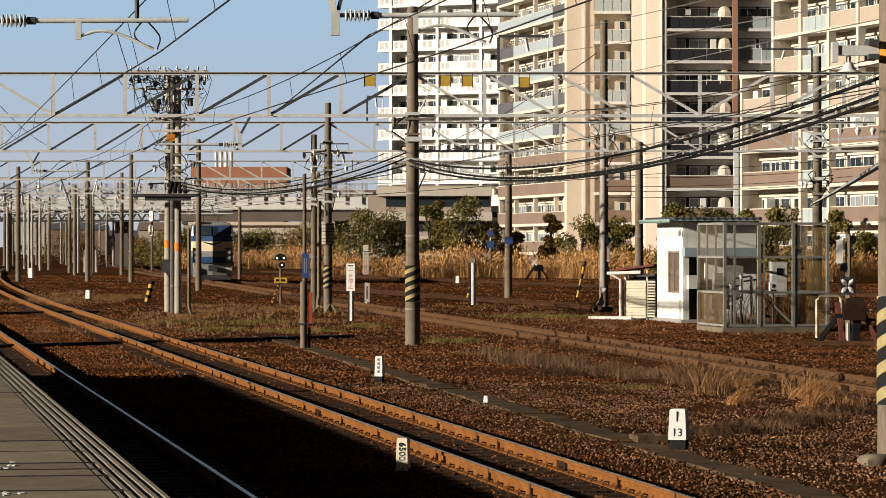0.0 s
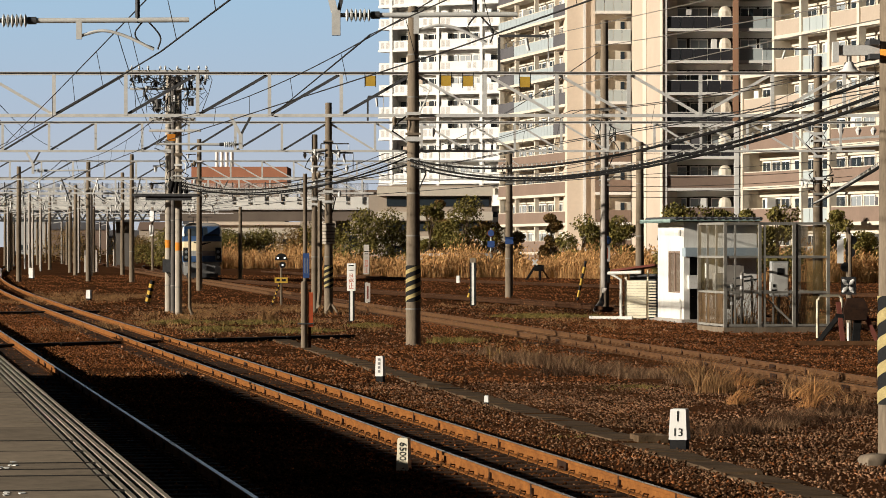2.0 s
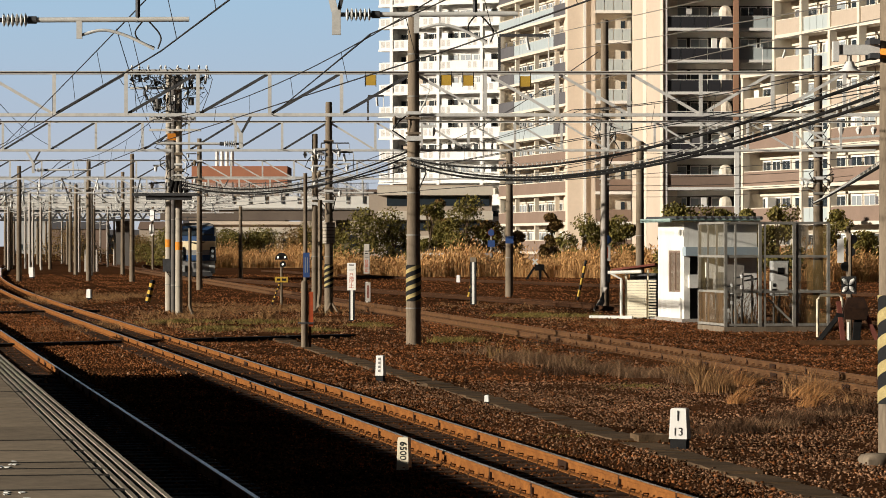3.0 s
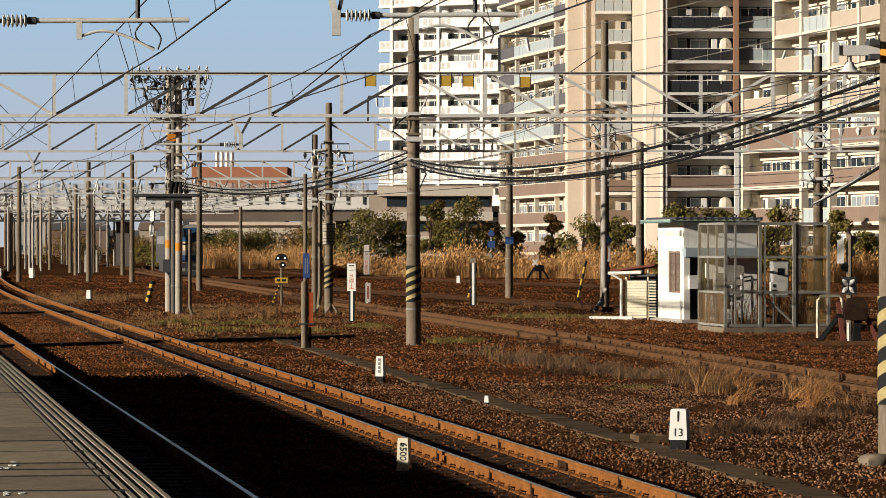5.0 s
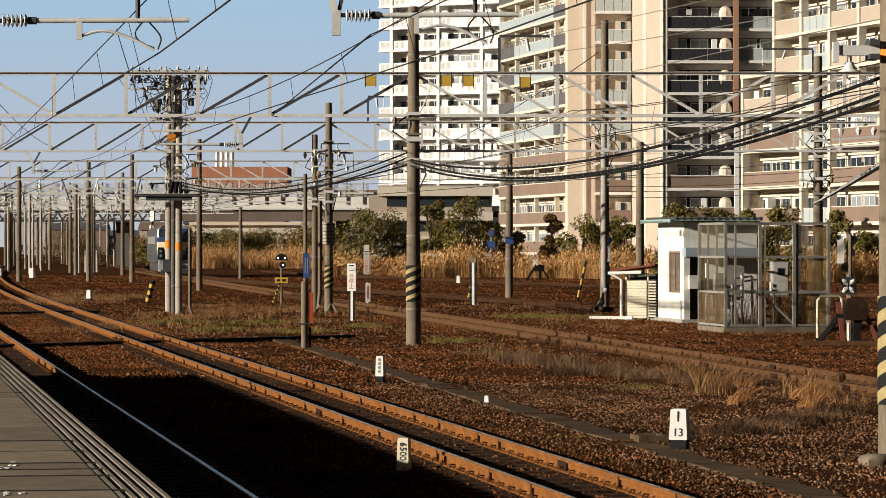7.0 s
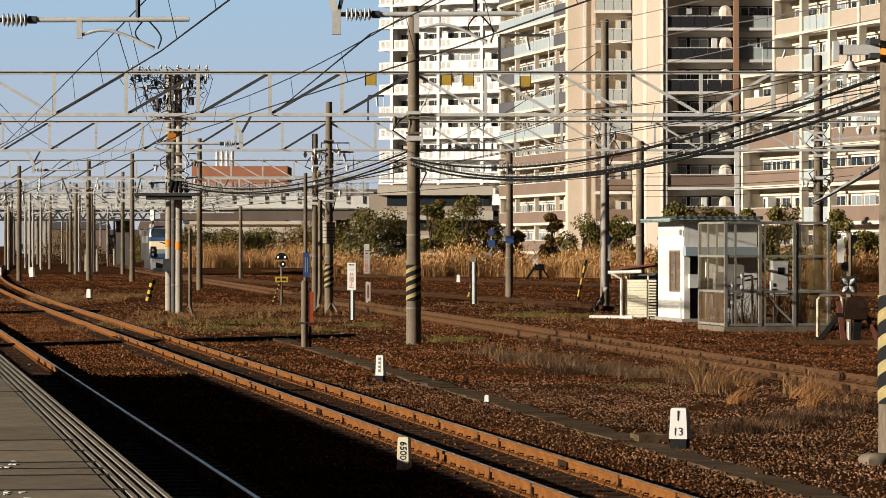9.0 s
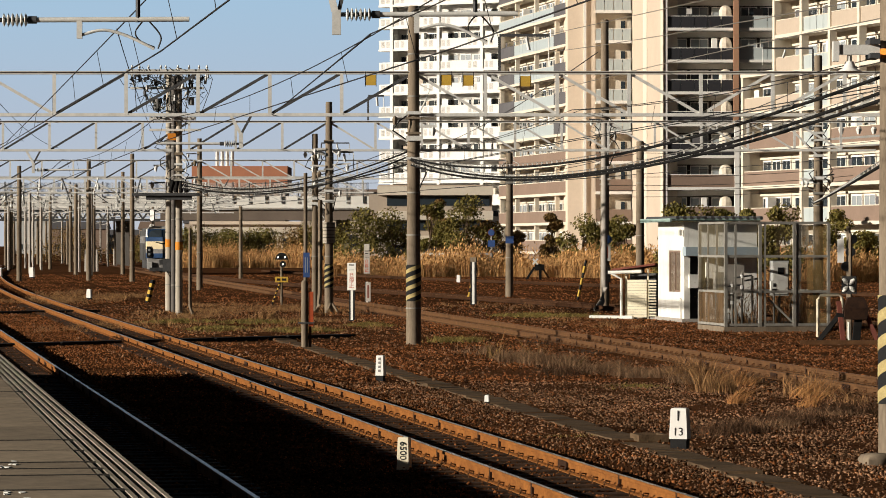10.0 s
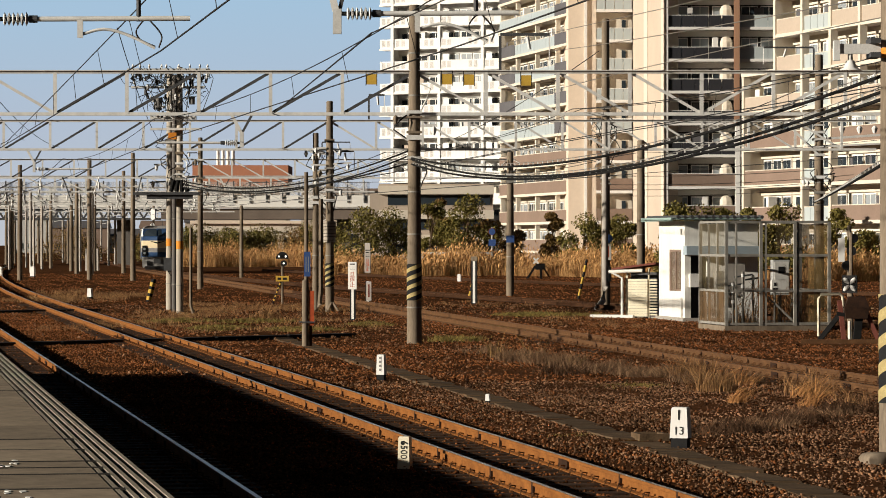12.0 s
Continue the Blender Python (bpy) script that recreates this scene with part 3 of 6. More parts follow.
def pole_gear(x, y, z0, z1, r, count, seed, label):
    """Clamps, small insulators, short arms and looped leads fixed to a pole."""
    q = random.Random(seed)
    h = thing("pole_gear", pose(x, y, 0), label, "pole fittings", group="pole fittings")
    for i in range(count):
        z, sd = q.uniform(z0, z1), q.choice((-1, 1))
        kind = q.random()
        if kind < 0.3:
            w = q.uniform(0.25, 0.7)
            part("arm", Build().beam((sd * r, -r, z), (sd * (r + w), -r, z + q.uniform(-0.05, 0.1)), 0.06), q.choice(("steel", "steel_dark")), h)
            part("insulator", Build().tube([(sd * (r + w * 0.8), -r, z), (sd * (r + w * 0.8), -r, z - 0.1), (sd * (r + w * 0.8), -r, z - 0.24)], [0.03, 0.075, 0.03], 8), q.choice(("porcelain", "porcelain", "pole")), h, smooth=True)
        elif kind < 0.65:
            part("lead", Build().tube([(sd * r, -r, z), (sd * (r + q.uniform(0.1, 0.3)), -r - 0.1, z - 0.15), (sd * (r + q.uniform(0.05, 0.4)), -r - 0.1, z - 0.4), (sd * r, -r, z - q.uniform(0.5, 0.8))], 0.022, 5), q.choice(("cable", "wire", "steel")), h)
        else:
            part("clamp", Build().box(-r - 0.04, -r - 0.05, z, r + 0.04, -r + 0.04, z + q.uniform(0.05, 0.14)), q.choice(("steel", "cage_steel", "porcelain", "pole")), h)
    return h


for x, y, z0, z1, r, n, lab in ((-4.4, 134, 3.9, 6.3, 0.15, 22, "pale clamps, insulators and leads on a slim pole"), (-4.95, 134.5, 3.6, 6.0, 0.12, 12, "clamps and leads on a thin pole"), (6.4, 139.5, 4.6, 8.0, 0.17, 22, "insulators, arms and leads on a tall pole"),
                                (14.95, 140, 4.0, 7.6, 0.18, 20, "insulators and clamps on the pole by the cage"), (-13.95, 200, 5.0, 7.6, 0.16, 10, "clamps and leads on a far pole"), (-9.83, 130, 4.4, 7.0, 0.12, 16, "leads and clamps on a transformer pole"), (-10.67, 136, 4.6, 7.0, 0.14, 12, "leads and clamps on a transformer pole"),
                                (3.25, 174, 5.2, 6.6, 0.17, 6, "small arms and leads on a concrete pole"), (-0.79, 91, 4.2, 6.8, 0.16, 10, "clamps and leads at the gantry pole")):
    pole_gear(x, y, z0, z1, r, n, int(y * 10 + n), lab)
for gy, x0, x1, n in ((200, -34, -13, 9), (250, -50, -18, 10), (300, -56, -20, 10), (330, -60, -20, 10)):      # leads and insulators hung along the far beams
    q = random.Random(gy)
    for i in range(n):
        x = x0 + (x1 - x0) * (i + q.random()) / n
        h = thing("beam_drop", pose(x, gy - 0.12, 5.6), "short dropper with insulators under a far gantry beam", "dropper", group="beam droppers")
        part("rod", Build().tube([(0, 0, 0.6), (q.uniform(-0.4, 0.4), 0, -0.35)], 0.045, 6), q.choice(("steel", "steel_dark")), h)
        part("insulator", Build().tube([(0, 0, 0.3), (0, 0, 0.1), (0, 0, -0.1)], [0.04, 0.08, 0.04], 8), "porcelain", h)
        part("bracket", Build().beam((-0.5, 0, 0.05), (0.5, 0, q.uniform(-0.1, 0.2)), 0.06), "steel", h)
# near pole at the right
concrete_pole(5.42, 42, 6.5, 0.215, 0.19, "stout concrete pole with an orange band and yellow stripes", (), (0.75, 2.05), orange=(4.88, 5.0))


# ---------------------------------------------------------------- apartment blocks
def frame_shape(c):
    """A window frame with one middle bar, as one solid: front face 5 cm proud."""
    xs, zs = (-0.05, 0.02, c / 2 - 0.03, c / 2 + 0.03, c - 0.02, c + 0.05), (0.1, 0.16, 2.02, 2.12)
    vs = [(x, y, z) for y in (1.48, 1.56) for z in zs for x in xs]
    fs = []
    for j in range(3):
        for i in range(5):
            if j == 1 and i in (1, 3):
                continue
            a = j * 6 + i
            fs.append((a, a + 1, a + 7, a + 6))
            fs.append((a + 24 + 6, a + 24 + 7, a + 24 + 1, a + 24))
    for a, b in ((0, 5), (18, 23)):
        fs.append((a, b, b + 24, a + 24))
    fs += [(0, 18, 42, 24), (5, 23, 47, 29), (7, 8, 32, 31), (13, 14, 38, 37), (9, 10, 34, 33), (15, 16, 40, 39)]
    return vs, fs


def facade(name, p0, p1, z0, storeys, sh, bays, style, label, depth=11.0, first=0, lead=0, proud=False, wide=(), low=4, shallow=()):
    """A block of flats whose balconies run from p0 to p1; bays: lengths along it; style(storey, bay) gives the parapet.
    lead: bays at the start that overhang the wall; proud: parapets run on before the piers; wide: piers that begin above storey low;
    shallow: ends (0, 1) whose side wall starts behind the balconies."""
    p0, p1 = Vector((*p0, 0)), Vector((*p1, 0))
    u = (p1 - p0).normalized()
    nrm = Vector((u.y, -u.x, 0))                       # towards the yard
    L = (p1 - p0).length
    t = Matrix(((u.x, -nrm.x, 0, p0.x), (u.y, -nrm.y, 0, p0.y), (0, 0, 1, 0), (0, 0, 0, 1)))
    h = thing(name, t, label, "apartment block", group="apartment blocks")
    top = z0 + storeys * sh
    walls = style(-1, -1)
    cum = [0]
    for w in bays:
        cum.append(cum[-1] + w)
    k = L / cum[-1]
    cum = [c * k for c in cum]
    s0 = cum[lead]
    part("wall", Build().box(s0, 1.6, GROUND, L, depth, top), walls[0], h)
    part("roof", Build().box(s0 - 0.3, -0.2, top, L + 0.3, depth + 0.3, top + 0.35), walls[1], h, "flat roof slab with a low edge")
    for e, xa, xb in ((0, s0 - 0.26, s0), (1, L, L + 0.26)):
        part("end_wall", Build().box(xa, 1.61 if e in shallow else 0.43, GROUND, xb, depth - 0.01, z0 + low * sh).box(xa, 0.43, z0 + low * sh, xb, depth - 0.01, top), walls[1], h, "plain end wall")
    if first == 0:
        part("plinth", Build().box(s0 + 0.01, 0.05, GROUND, L - 0.01, 1.6, z0 - 0.17), walls[2], h, "plain lower wall")
    meshes = {}
    for j, x in enumerate(cum):
        if j < lead:
            continue
        ya, yb = (0.13, 0.55) if proud else (-0.16, 0.42)
        part("pier", Build().box(x - 0.22, ya, z0 + low * sh + 0.11 if j in wide else (z0 if first else GROUND), x + 0.22, yb, top), walls[1], h, "pale upright pier")
    for s in range(first, storeys):
        z = z0 + s * sh
        part("balcony_slab", Build().box(-0.05, -0.14, z - 0.16, L + 0.05, 1.6, z + 0.10), walls[1], h)
        part("lintel", Build().box(s0 + 0.02, 1.36, z + 2.22, L - 0.02, 1.59, z + sh - 0.17), walls[1], h)
        for i in range(len(bays)):
            w = cum[i + 1] - cum[i]
            kind, fill = style(s, i)
            lo = 0.0 if proud or i < lead or (i in wide and s <= low) else 0.22
            hi = w if proud or i + 1 < lead or (i + 1 in wide and s <= low) else w - 0.22
            pale = rnd.random() < 0.45
            key = (i, kind, lo, hi, pale)
            if key not in meshes:
                bb = Build()
                if kind.startswith("flat_glass") or kind.startswith("flat_smoke"):
                    n = max(2, int(w / 1.3))
                    for q in range(n):
                        bb.box(lo + (hi - lo) * q / n + 0.03, 0, 0.1, lo + (hi - lo) * (q + 1) / n - 0.03, 0.03, 1.15)
                    bb.box(lo, -0.02, 1.15, hi, 0.05, 1.21, 1)
                else:
                    bb.box(lo, -0.02, 0.1, hi, 0.12, 1.22)
                    bb.box(lo, -0.04, 1.22, hi, 0.124, 1.28, 1 if kind != "flat_grey" else 0)
                    if kind == "flat_white":                  # slatted panels set in pairs
                        for q in ((0.3, 0.7) if i < lead else (0.11, 0.23, 0.72, 0.84)):
                            for g in range(5):
                                xx = w * q - 0.27 + 0.11 * g
                                bb.box(xx, -0.035, 0.28, xx + 0.07, -0.021, 1.10, 2)
                nw = max(1, int(w / 2.1))
                c = (w - 0.7) / nw * 0.80
                wb = Build().box(0, 1.53, 0.1, c, 1.58, 2.05)
                fb = Build().add(*frame_shape(c))
                meshes[key] = (bb.mesh("parapet", kind, walls[1], "flat_pale"), wb.mesh("balcony_window", "window_pale" if pale else "window"), fb.mesh("window_frame", "flat_white"), nw)
            ob = part("parapet", meshes[key][0], "", h)
            ob.location = (cum[i], 0, z)
            if i < lead:
                continue
            for q in range(meshes[key][3]):
                ob = part("balcony_window", meshes[key][1], "", h)
                ob.location = (cum[i] + 0.5 + (w - 0.7) * q / meshes[key][3], 0, z)
                part("window_frame", meshes[key][2], "", ob)
            for rep in range(rnd.choice((1, 1, 2, 2, 3))):                    # air conditioners, screens and washing on the balconies
                a = rnd.uniform(0.4, max(0.5, w - 1.5))
                hh = rnd.choice((0.75, 0.75, 1.3, 1.9, 2.1))
                if hh == 1.9:                                                 # washing on a pole
                    ob = part("washing", Build().box(a, 0.5, 1.0 + rnd.random() * 0.4, a + rnd.uniform(0.4, 1.1), 0.54, hh), rnd.choice(("flat_white", "flat_pale", "flat_grey", "flat_beige")), h)
                else:
                    ob = part("air_conditioner" if hh < 1 else "privacy_screen", Build().box(a, 0.9 if hh < 1 else 0.6, 0.1, a + (0.85 if hh < 1 else 0.5), 1.3, hh), rnd.choice(("flat_cream", "flat_white", "flat_white")), h)
                ob.location = (cum[i], 0, z)
            if fill:
                ob = part("balcony_screen", Build().tube([(w - 1.0, 0.9, 0.1), (w - 1.0, 0.9, 1.7), (w - 1.0, 0.9, 2.05), (w - 1.0, 0.9, 2.2)], [0.62, 0.6, 0.45, 0.2], 10), fill, h)
                ob.location = (cum[i], 0, z)
    return h


rnd = random.Random(11)


def white_style(s, i):
    if s < 0:
        return ("flat_white", "flat_white", "flat_white")
    return ("flat_white", "")


def mid_style(s, i):
    if s < 0:
        return ("flat_cream", "flat_cream", "flat_tan")
    if s < 4:
        return ("flat_tan", "")
    return (("flat_grey" if s % 4 else "flat_glass", ""), ("flat_glass", ""), ("flat_glass", ""), ("flat_grey", ""))[i % 4]


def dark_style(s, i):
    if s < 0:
        return ("flat_shaded", "flat_white", "flat_shaded")
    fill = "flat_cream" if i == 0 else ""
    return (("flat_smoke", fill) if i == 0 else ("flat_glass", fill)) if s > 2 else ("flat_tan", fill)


def right_style(s, i):
    if s < 0:
        return ("flat_cream", "flat_cream", "flat_tan")
    if s < 4:
        return ("flat_tan", "") if i != 1 else ("flat_glass", "")
    return ("flat_beige", "") if i % 4 != 1 else ("flat_glass", "")


def low_style(s, i):
    return right_style(s, 0)


facade("apartment_block", (-8.5, 461), (12.5, 448), 1.8, 14, 2.9, (0.32, 1.17, 1.07, 1.0, 0.45), white_style, "white high-rise apartment block with long balconies", lead=1)
facade("apartment_block", (5.9, 376.5), (12.2, 345), 1.56, 14, 2.93, (1, 1.2, 1.2, 0.8), mid_style, "cream apartment wing with grey and glass balconies", proud=True)
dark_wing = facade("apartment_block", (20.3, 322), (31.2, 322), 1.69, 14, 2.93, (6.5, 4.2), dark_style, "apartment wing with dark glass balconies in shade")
facade("apartment_block", (24.1, 281.7), (26.0, 275), 1.1, 5, 2.93, (1,), low_style, "low brown balcony end of an apartment block", wide=(1,), low=5, shallow=(1,))
facade("apartment_block", (26.0, 275), (37.0, 236.8), 1.1, 14, 2.93, (1, 1, 1, 1, 1, 1, 1), right_style, "beige and white apartment block with brown lower floors", wide=(0, 3), shallow=(0,))


def tower():
    h = thing("stair_tower", pose(0, 0, 0), "beige stair tower with narrow glass balconies", "apartment block", group="apartment blocks")
    top = 44
    part("wall", Build().box(12.0, 340, GROUND, 13.55, 352, top), "flat_sand", h)
    part("corner_fin", Build().box(13.55, 339.8, GROUND, 13.8, 352, top), "flat_white", h, "cream upright fin")
    part("wall", Build().box(13.8, 340, GROUND, 14.7, 352, top), "flat_sand", h)
    part("back_wall", Build().box(14.7, 340.8, GROUND, 18.2, 352, top), "flat_cream", h)
    def slant(f0, f1, out):
        """Upright slab of the oblique wall between two fractions of its length."""
        pa, pb = Vector((18.25, 340.2)), Vector((20.15, 321.75))
        a, b = pa.lerp(pb, f0), pa.lerp(pb, f1)
        return Build().add([(a.x - out, a.y, GROUND), (b.x - out, b.y, GROUND), (b.x + 0.12, b.y + 0.05, GROUND), (a.x + 1.5, a.y, GROUND), (a.x - out, a.y, top), (b.x - out, b.y, top), (b.x + 0.12, b.y + 0.05, top), (a.x + 1.5, a.y, top)],
                           ((3, 2, 1, 0), (4, 5, 6, 7), (0, 1, 5, 4), (1, 2, 6, 5), (2, 3, 7, 6), (3, 0, 4, 7)))
    part("oblique_wall", slant(0.0, 1.0, 0.0), "flat_sand_dim", h, "tall cream oblique wall")
    part("wall_stripe", slant(0.38, 0.5, 0.06), "flat_cream", h, "pale upright stripe")
    part("wall_stripe", slant(0.93, 1.0, 0.06), "flat_cream", h, "pale upright stripe")
    slab = Build().box(14.7, 339.8, -0.2, 18.2, 340.8, 0.08).mesh("balcony_slab", "flat_white")
    gl = Build()
    for i in range(4):
        gl.box(14.75 + 0.86 * i, 339.85, 0.08, 15.55 + 0.86 * i, 339.9, 1.15)
    gl.box(14.72, 339.83, 1.15, 18.2, 339.92, 1.22, 1)
    gl = gl.mesh("parapet", "flat_glass", "flat_white")
    low = Build().box(14.72, 339.8, 0.08, 18.2, 339.95, 1.25).mesh("parapet", "flat_tan")
    win = Build().box(15.6, 340.72, 0.9, 16.0, 340.79, 2.0).mesh("slit_window", "window")
    for s in range(15):
        z = 1.6 + 2.93 * s
        part("balcony_slab", slab, "", h).location = (0, 0, z)
        part("parapet", gl if s > 3 else low, "", h).location = (0, 0, z)
        part("slit_window", win, "", h).location = (0, 0, z)
        part("slit_window", win, "", h).location = (1.6, 0, z)
    return h


tower()
part("brown_pier", Build().box(6.25, -0.55, 13.3, 6.75, -0.17, 42.7), "pillar", dark_wing, "slim brown-red pier")


# ---------------------------------------------------------------- road bridge and low buildings behind
def bridge():
    y = 420.0
    br = thing("road_bridge", Matrix(), "pale concrete road bridge on a dark girder", "bridge")
    part("girder", Build().box(-34, y, 5.3, -9, y + 9, 6.6), "girder", br, "dark brown steel girder")
    part("lattice_chord", Build().box(-75, y, 6.3, -34.01, y + 0.4, 6.6), "steel_dark", br)
    part("lattice_chord", Build().box(-75, y, 5.2, -34.01, y + 0.4, 5.45), "steel_dark", br)
    up = Build().beam((0, y + 0.2, 5.4), (0.6, y + 0.2, 6.34), 0.2).mesh("lattice_bar", "steel_dark")
    down = Build().beam((0.6, y + 0.2, 6.34), (1.2, y + 0.2, 5.4), 0.2).mesh("lattice_bar", "steel_dark")
    for i in range(33):
        part("lattice_bar", up, "", br).location = (-74.5 + 1.2 * i, 0, 0)
        part("lattice_bar", down, "", br).location = (-74.5 + 1.2 * i, 0, 0)
    part("parapet", Build().box(-75, y - 0.4, 6.73, -9, y, 8.15), "deck", br)
    part("deck", Build().box(-75, y - 0.3, 6.6, -9, y + 9.2, 6.72), "deck", br)
    post = Build().box(-0.07, -0.55, 7.3, 0.07, -0.405, 9.9).mesh("post", "steel_dark")
    for i in range(34):
        part("post", post, "", br).location = (-74 + 1.95 * i, y, 0)
    part("noise_screen", Build().box(-75, y - 0.25, 8.15, -9, y - 0.2, 9.8), "haze_screen", br, "hazy translucent upper screen")
    for x in (-62, -39.5, -13):
        part("pier", Build().box(x, y + 2, GROUND, x + 1.6, y + 7, 5.3), "pole_dark", br)


bridge()


def low_buildings():
    h = thing("brick_hall", Matrix(), "low terracotta-coloured hall with white ventilation shafts", "building")
    part("wall", Build().box(-37, 520, GROUND, -23.6, 534, 13.6), "flat_beige", h)
    part("roof", Build().box(-37.4, 519.5, 10.6, -23.2, 534, 14.0), "terracotta", h, "terracotta-red upper storey")
    for i in range(4):
        part("ventilation_shaft", Build().tube([(-33.9 + 0.75 * i, 524, 13.9), (-33.9 + 0.75 * i, 524, 16.6)], 0.26, 10), "flat_white", h)
    h = thing("low_house", Matrix(), "long low beige building under the bridge", "building")
    part("wall", Build().box(-33, 460, GROUND, -12.5, 470, 5.0), "flat_cream", h)
    part("roof", Build().box(-33.4, 459.5, 5.0, -12.2, 470.4, 5.4), "flat_sand", h)
    for i in range(7):
        part("window", Build().box(-31.5 + 2.6 * i, 459.9, 1.2, -30.2 + 2.6 * i, 459.97, 3.2), "window", h)
    h = thing("long_hall", Matrix(), "long plain tan building behind the road bridge", "building")
    part("wall", Build().box(-18, 440, GROUND, -2, 452, 9.0), "flat_beige", h)
    part("roof", Build().box(-18.3, 439.6, 9.0, -1.7, 452.4, 9.3), "flat_tan", h)
    for i in range(6):
        part("window", Build().box(-17 + 2.4 * i, 439.92, 2.0, -15.7 + 2.4 * i, 439.98, 3.6), "window", h)
    h = thing("parking_deck", Matrix(), "grey-beige parking deck with dark openings", "building")
    part("wall", Build().box(-7.5, 400, GROUND, 5.5, 412, 9.2), "flat_beige", h)
    for i in range(3):
        part("opening", Build().box(-6.5, 399.9, 1.2 + 2.8 * i, 5.2, 399.97, 2.3 + 2.8 * i), "window", h, "dark long opening")
        part("ledge", Build().box(-7.6, 399.3, 2.4 + 2.8 * i, 5.6, 399.99, 3.4 + 2.8 * i), "flat_cream", h)


def distant_town():
    r = random.Random(21)
    x = -150.0
    while x < -40:
        w, hh = r.uniform(7, 15), r.uniform(4, 9)
        h = thing("distant_house", pose(x, 900 + r.uniform(-30, 60), GROUND), "hazy pale low house far beyond the yard", "house", group="distant houses")
        part("wall", Build().box(0, 0, 0, w, 9, hh), r.choice(("flat_beige", "flat_white", "flat_tan", "loco_light")), h)
        part("roof", Build().add([(-0.4, -0.4, hh), (w + 0.4, -0.4, hh), (w + 0.4, 9.4, hh), (-0.4, 9.4, hh), (-0.2, 4.5, hh + 2), (w + 0.2, 4.5, hh + 2)], ((0, 1, 5, 4), (2, 3, 4, 5), (1, 2, 5), (3, 0, 4), (3, 2, 1, 0))), r.choice(("flat_grey", "flat_tan", "loco_grey")), h)
        for i in range(int(w / 2.5)):
            part("window", Build().box(1 + 2.4 * i, -0.06, 1.2, 2.1 + 2.4 * i, -0.01, 2.6), "window", h)
        x += w * r.uniform(0.85, 1.2)


low_buildings()
distant_town()


# ---------------------------------------------------------------- plants
def tree(x, y, h, w, label, leaf="leaf", seed=0, base=0.2, count=5200, leafsize=0.115):
    r = random.Random(seed)
    t = thing("tree", pose(x, y, GROUND), label, "tree", group="trees behind the yard")
    b = Build()
    b.tube([(0, 0, 0), (r.uniform(-.1, .1), 0, h * 0.35), (r.uniform(-.2, .2), r.uniform(-.2, .2), h * 0.8)], [0.12 + h * 0.012, 0.09 + h * 0.006, 0.03], 7)
    clumps = []
    for i in range(15):
        a, z = r.uniform(0, 6.28), r.uniform(base, 0.95) * h
        rad = w / 2 * r.uniform(0.35, 1.0) * (1.0 - 0.65 * max(0, z / h - 0.45) / 0.55)
        e = Vector((math.cos(a) * rad, math.sin(a) * rad, z))
        b.tube([(0, 0, z * 0.55), (e.x * 0.5, e.y * 0.5, z * 0.8), tuple(e)], [0.05, 0.035, 0.012], 5)
        clumps.append((e, r.uniform(0.16, 0.30) * w))
    part("trunk", b, "bark", t)
    c = Build()
    for i in range(count):
        e, s = r.choice(clumps)
        d = Vector((r.gauss(0, 1), r.gauss(0, 1), r.gauss(0, 1))).normalized() * s * r.uniform(0.25, 1.0) ** 0.6
        p = e + Vector((d.x, d.y, d.z * 0.75))
        if p.z < 0.15:
            continue
        n = Vector((r.gauss(0, 1), r.gauss(0, 1), r.gauss(0, 1))).normalized()
        q = n.orthogonal().normalized() * leafsize * r.uniform(0.6, 1.3)
        o = n.cross(q) * 0.6
        c.add([tuple(p - q), tuple(p + o), tuple(p + q), tuple(p - o)], ((0, 1, 2, 3),))
    part("crown", c, leaf, t)
    return t


k = 0
for x, y, h, w, lf in ((-23.5, 312, 3.6, 6, "leaf"), (-20, 315, 3.4, 5.5, "leaf"), (-16.8, 316, 3.8, 5, "leaf"), (-13.2, 314, 3.9, 5, "leaf_brown"), (-10.8, 312, 4.3, 5, "leaf"),
                        (-6.8, 305, 5.6, 5.4, "leaf"), (-4.4, 306, 5.2, 4.6, "leaf"), (-1.2, 302, 6.4, 3.4, "leaf"), (-0.6, 330, 7.6, 2.6, "leaf_brown"), (1.9, 300, 6.3, 4.4, "leaf"), (3.6, 304, 4.2, 3.4, "leaf_brown"),
                        (5.8, 303, 3.5, 3.2, "leaf_brown"), (9.3, 302, 5.4, 2.0, "leaf_brown"), (11.9, 300, 4.8, 3.6, "leaf"), (14.2, 302, 4.4, 2.6, "leaf"), (15.4, 299, 5.1, 3.0, "leaf"),
                        (16.2, 240, 5.3, 3.6, "leaf"), (18.4, 240, 6.5, 4.0, "leaf"), (20.4, 240, 5.4, 3.2, "leaf"), (22.6, 238, 5.6, 3.2, "leaf"), (28.6, 256, 5.4, 2.6, "leaf"), (30.4, 250, 3.4, 2.6, "leaf"),
                        (-28.5, 425, 4.6, 7, "leaf"), (-36.5, 470, 5.0, 9, "leaf"), (-42.0, 480, 4.2, 7, "leaf_brown"), (-52.0, 480, 4.2, 9, "leaf_brown")):
    k += 1
    if x < -9 and y < 320:
        x, y, h, w = x * 1.31, y * 1.31, h * 1.26, w * 1.2
    tree(x, y, h * (0.86 if x < -9 else 1.0), w * 1.1, ("bushy evergreen tree with dark olive leaves" if lf == "leaf" else "thin tree with brownish autumn leaves") + " behind the reeds", lf, k, base=0.12)


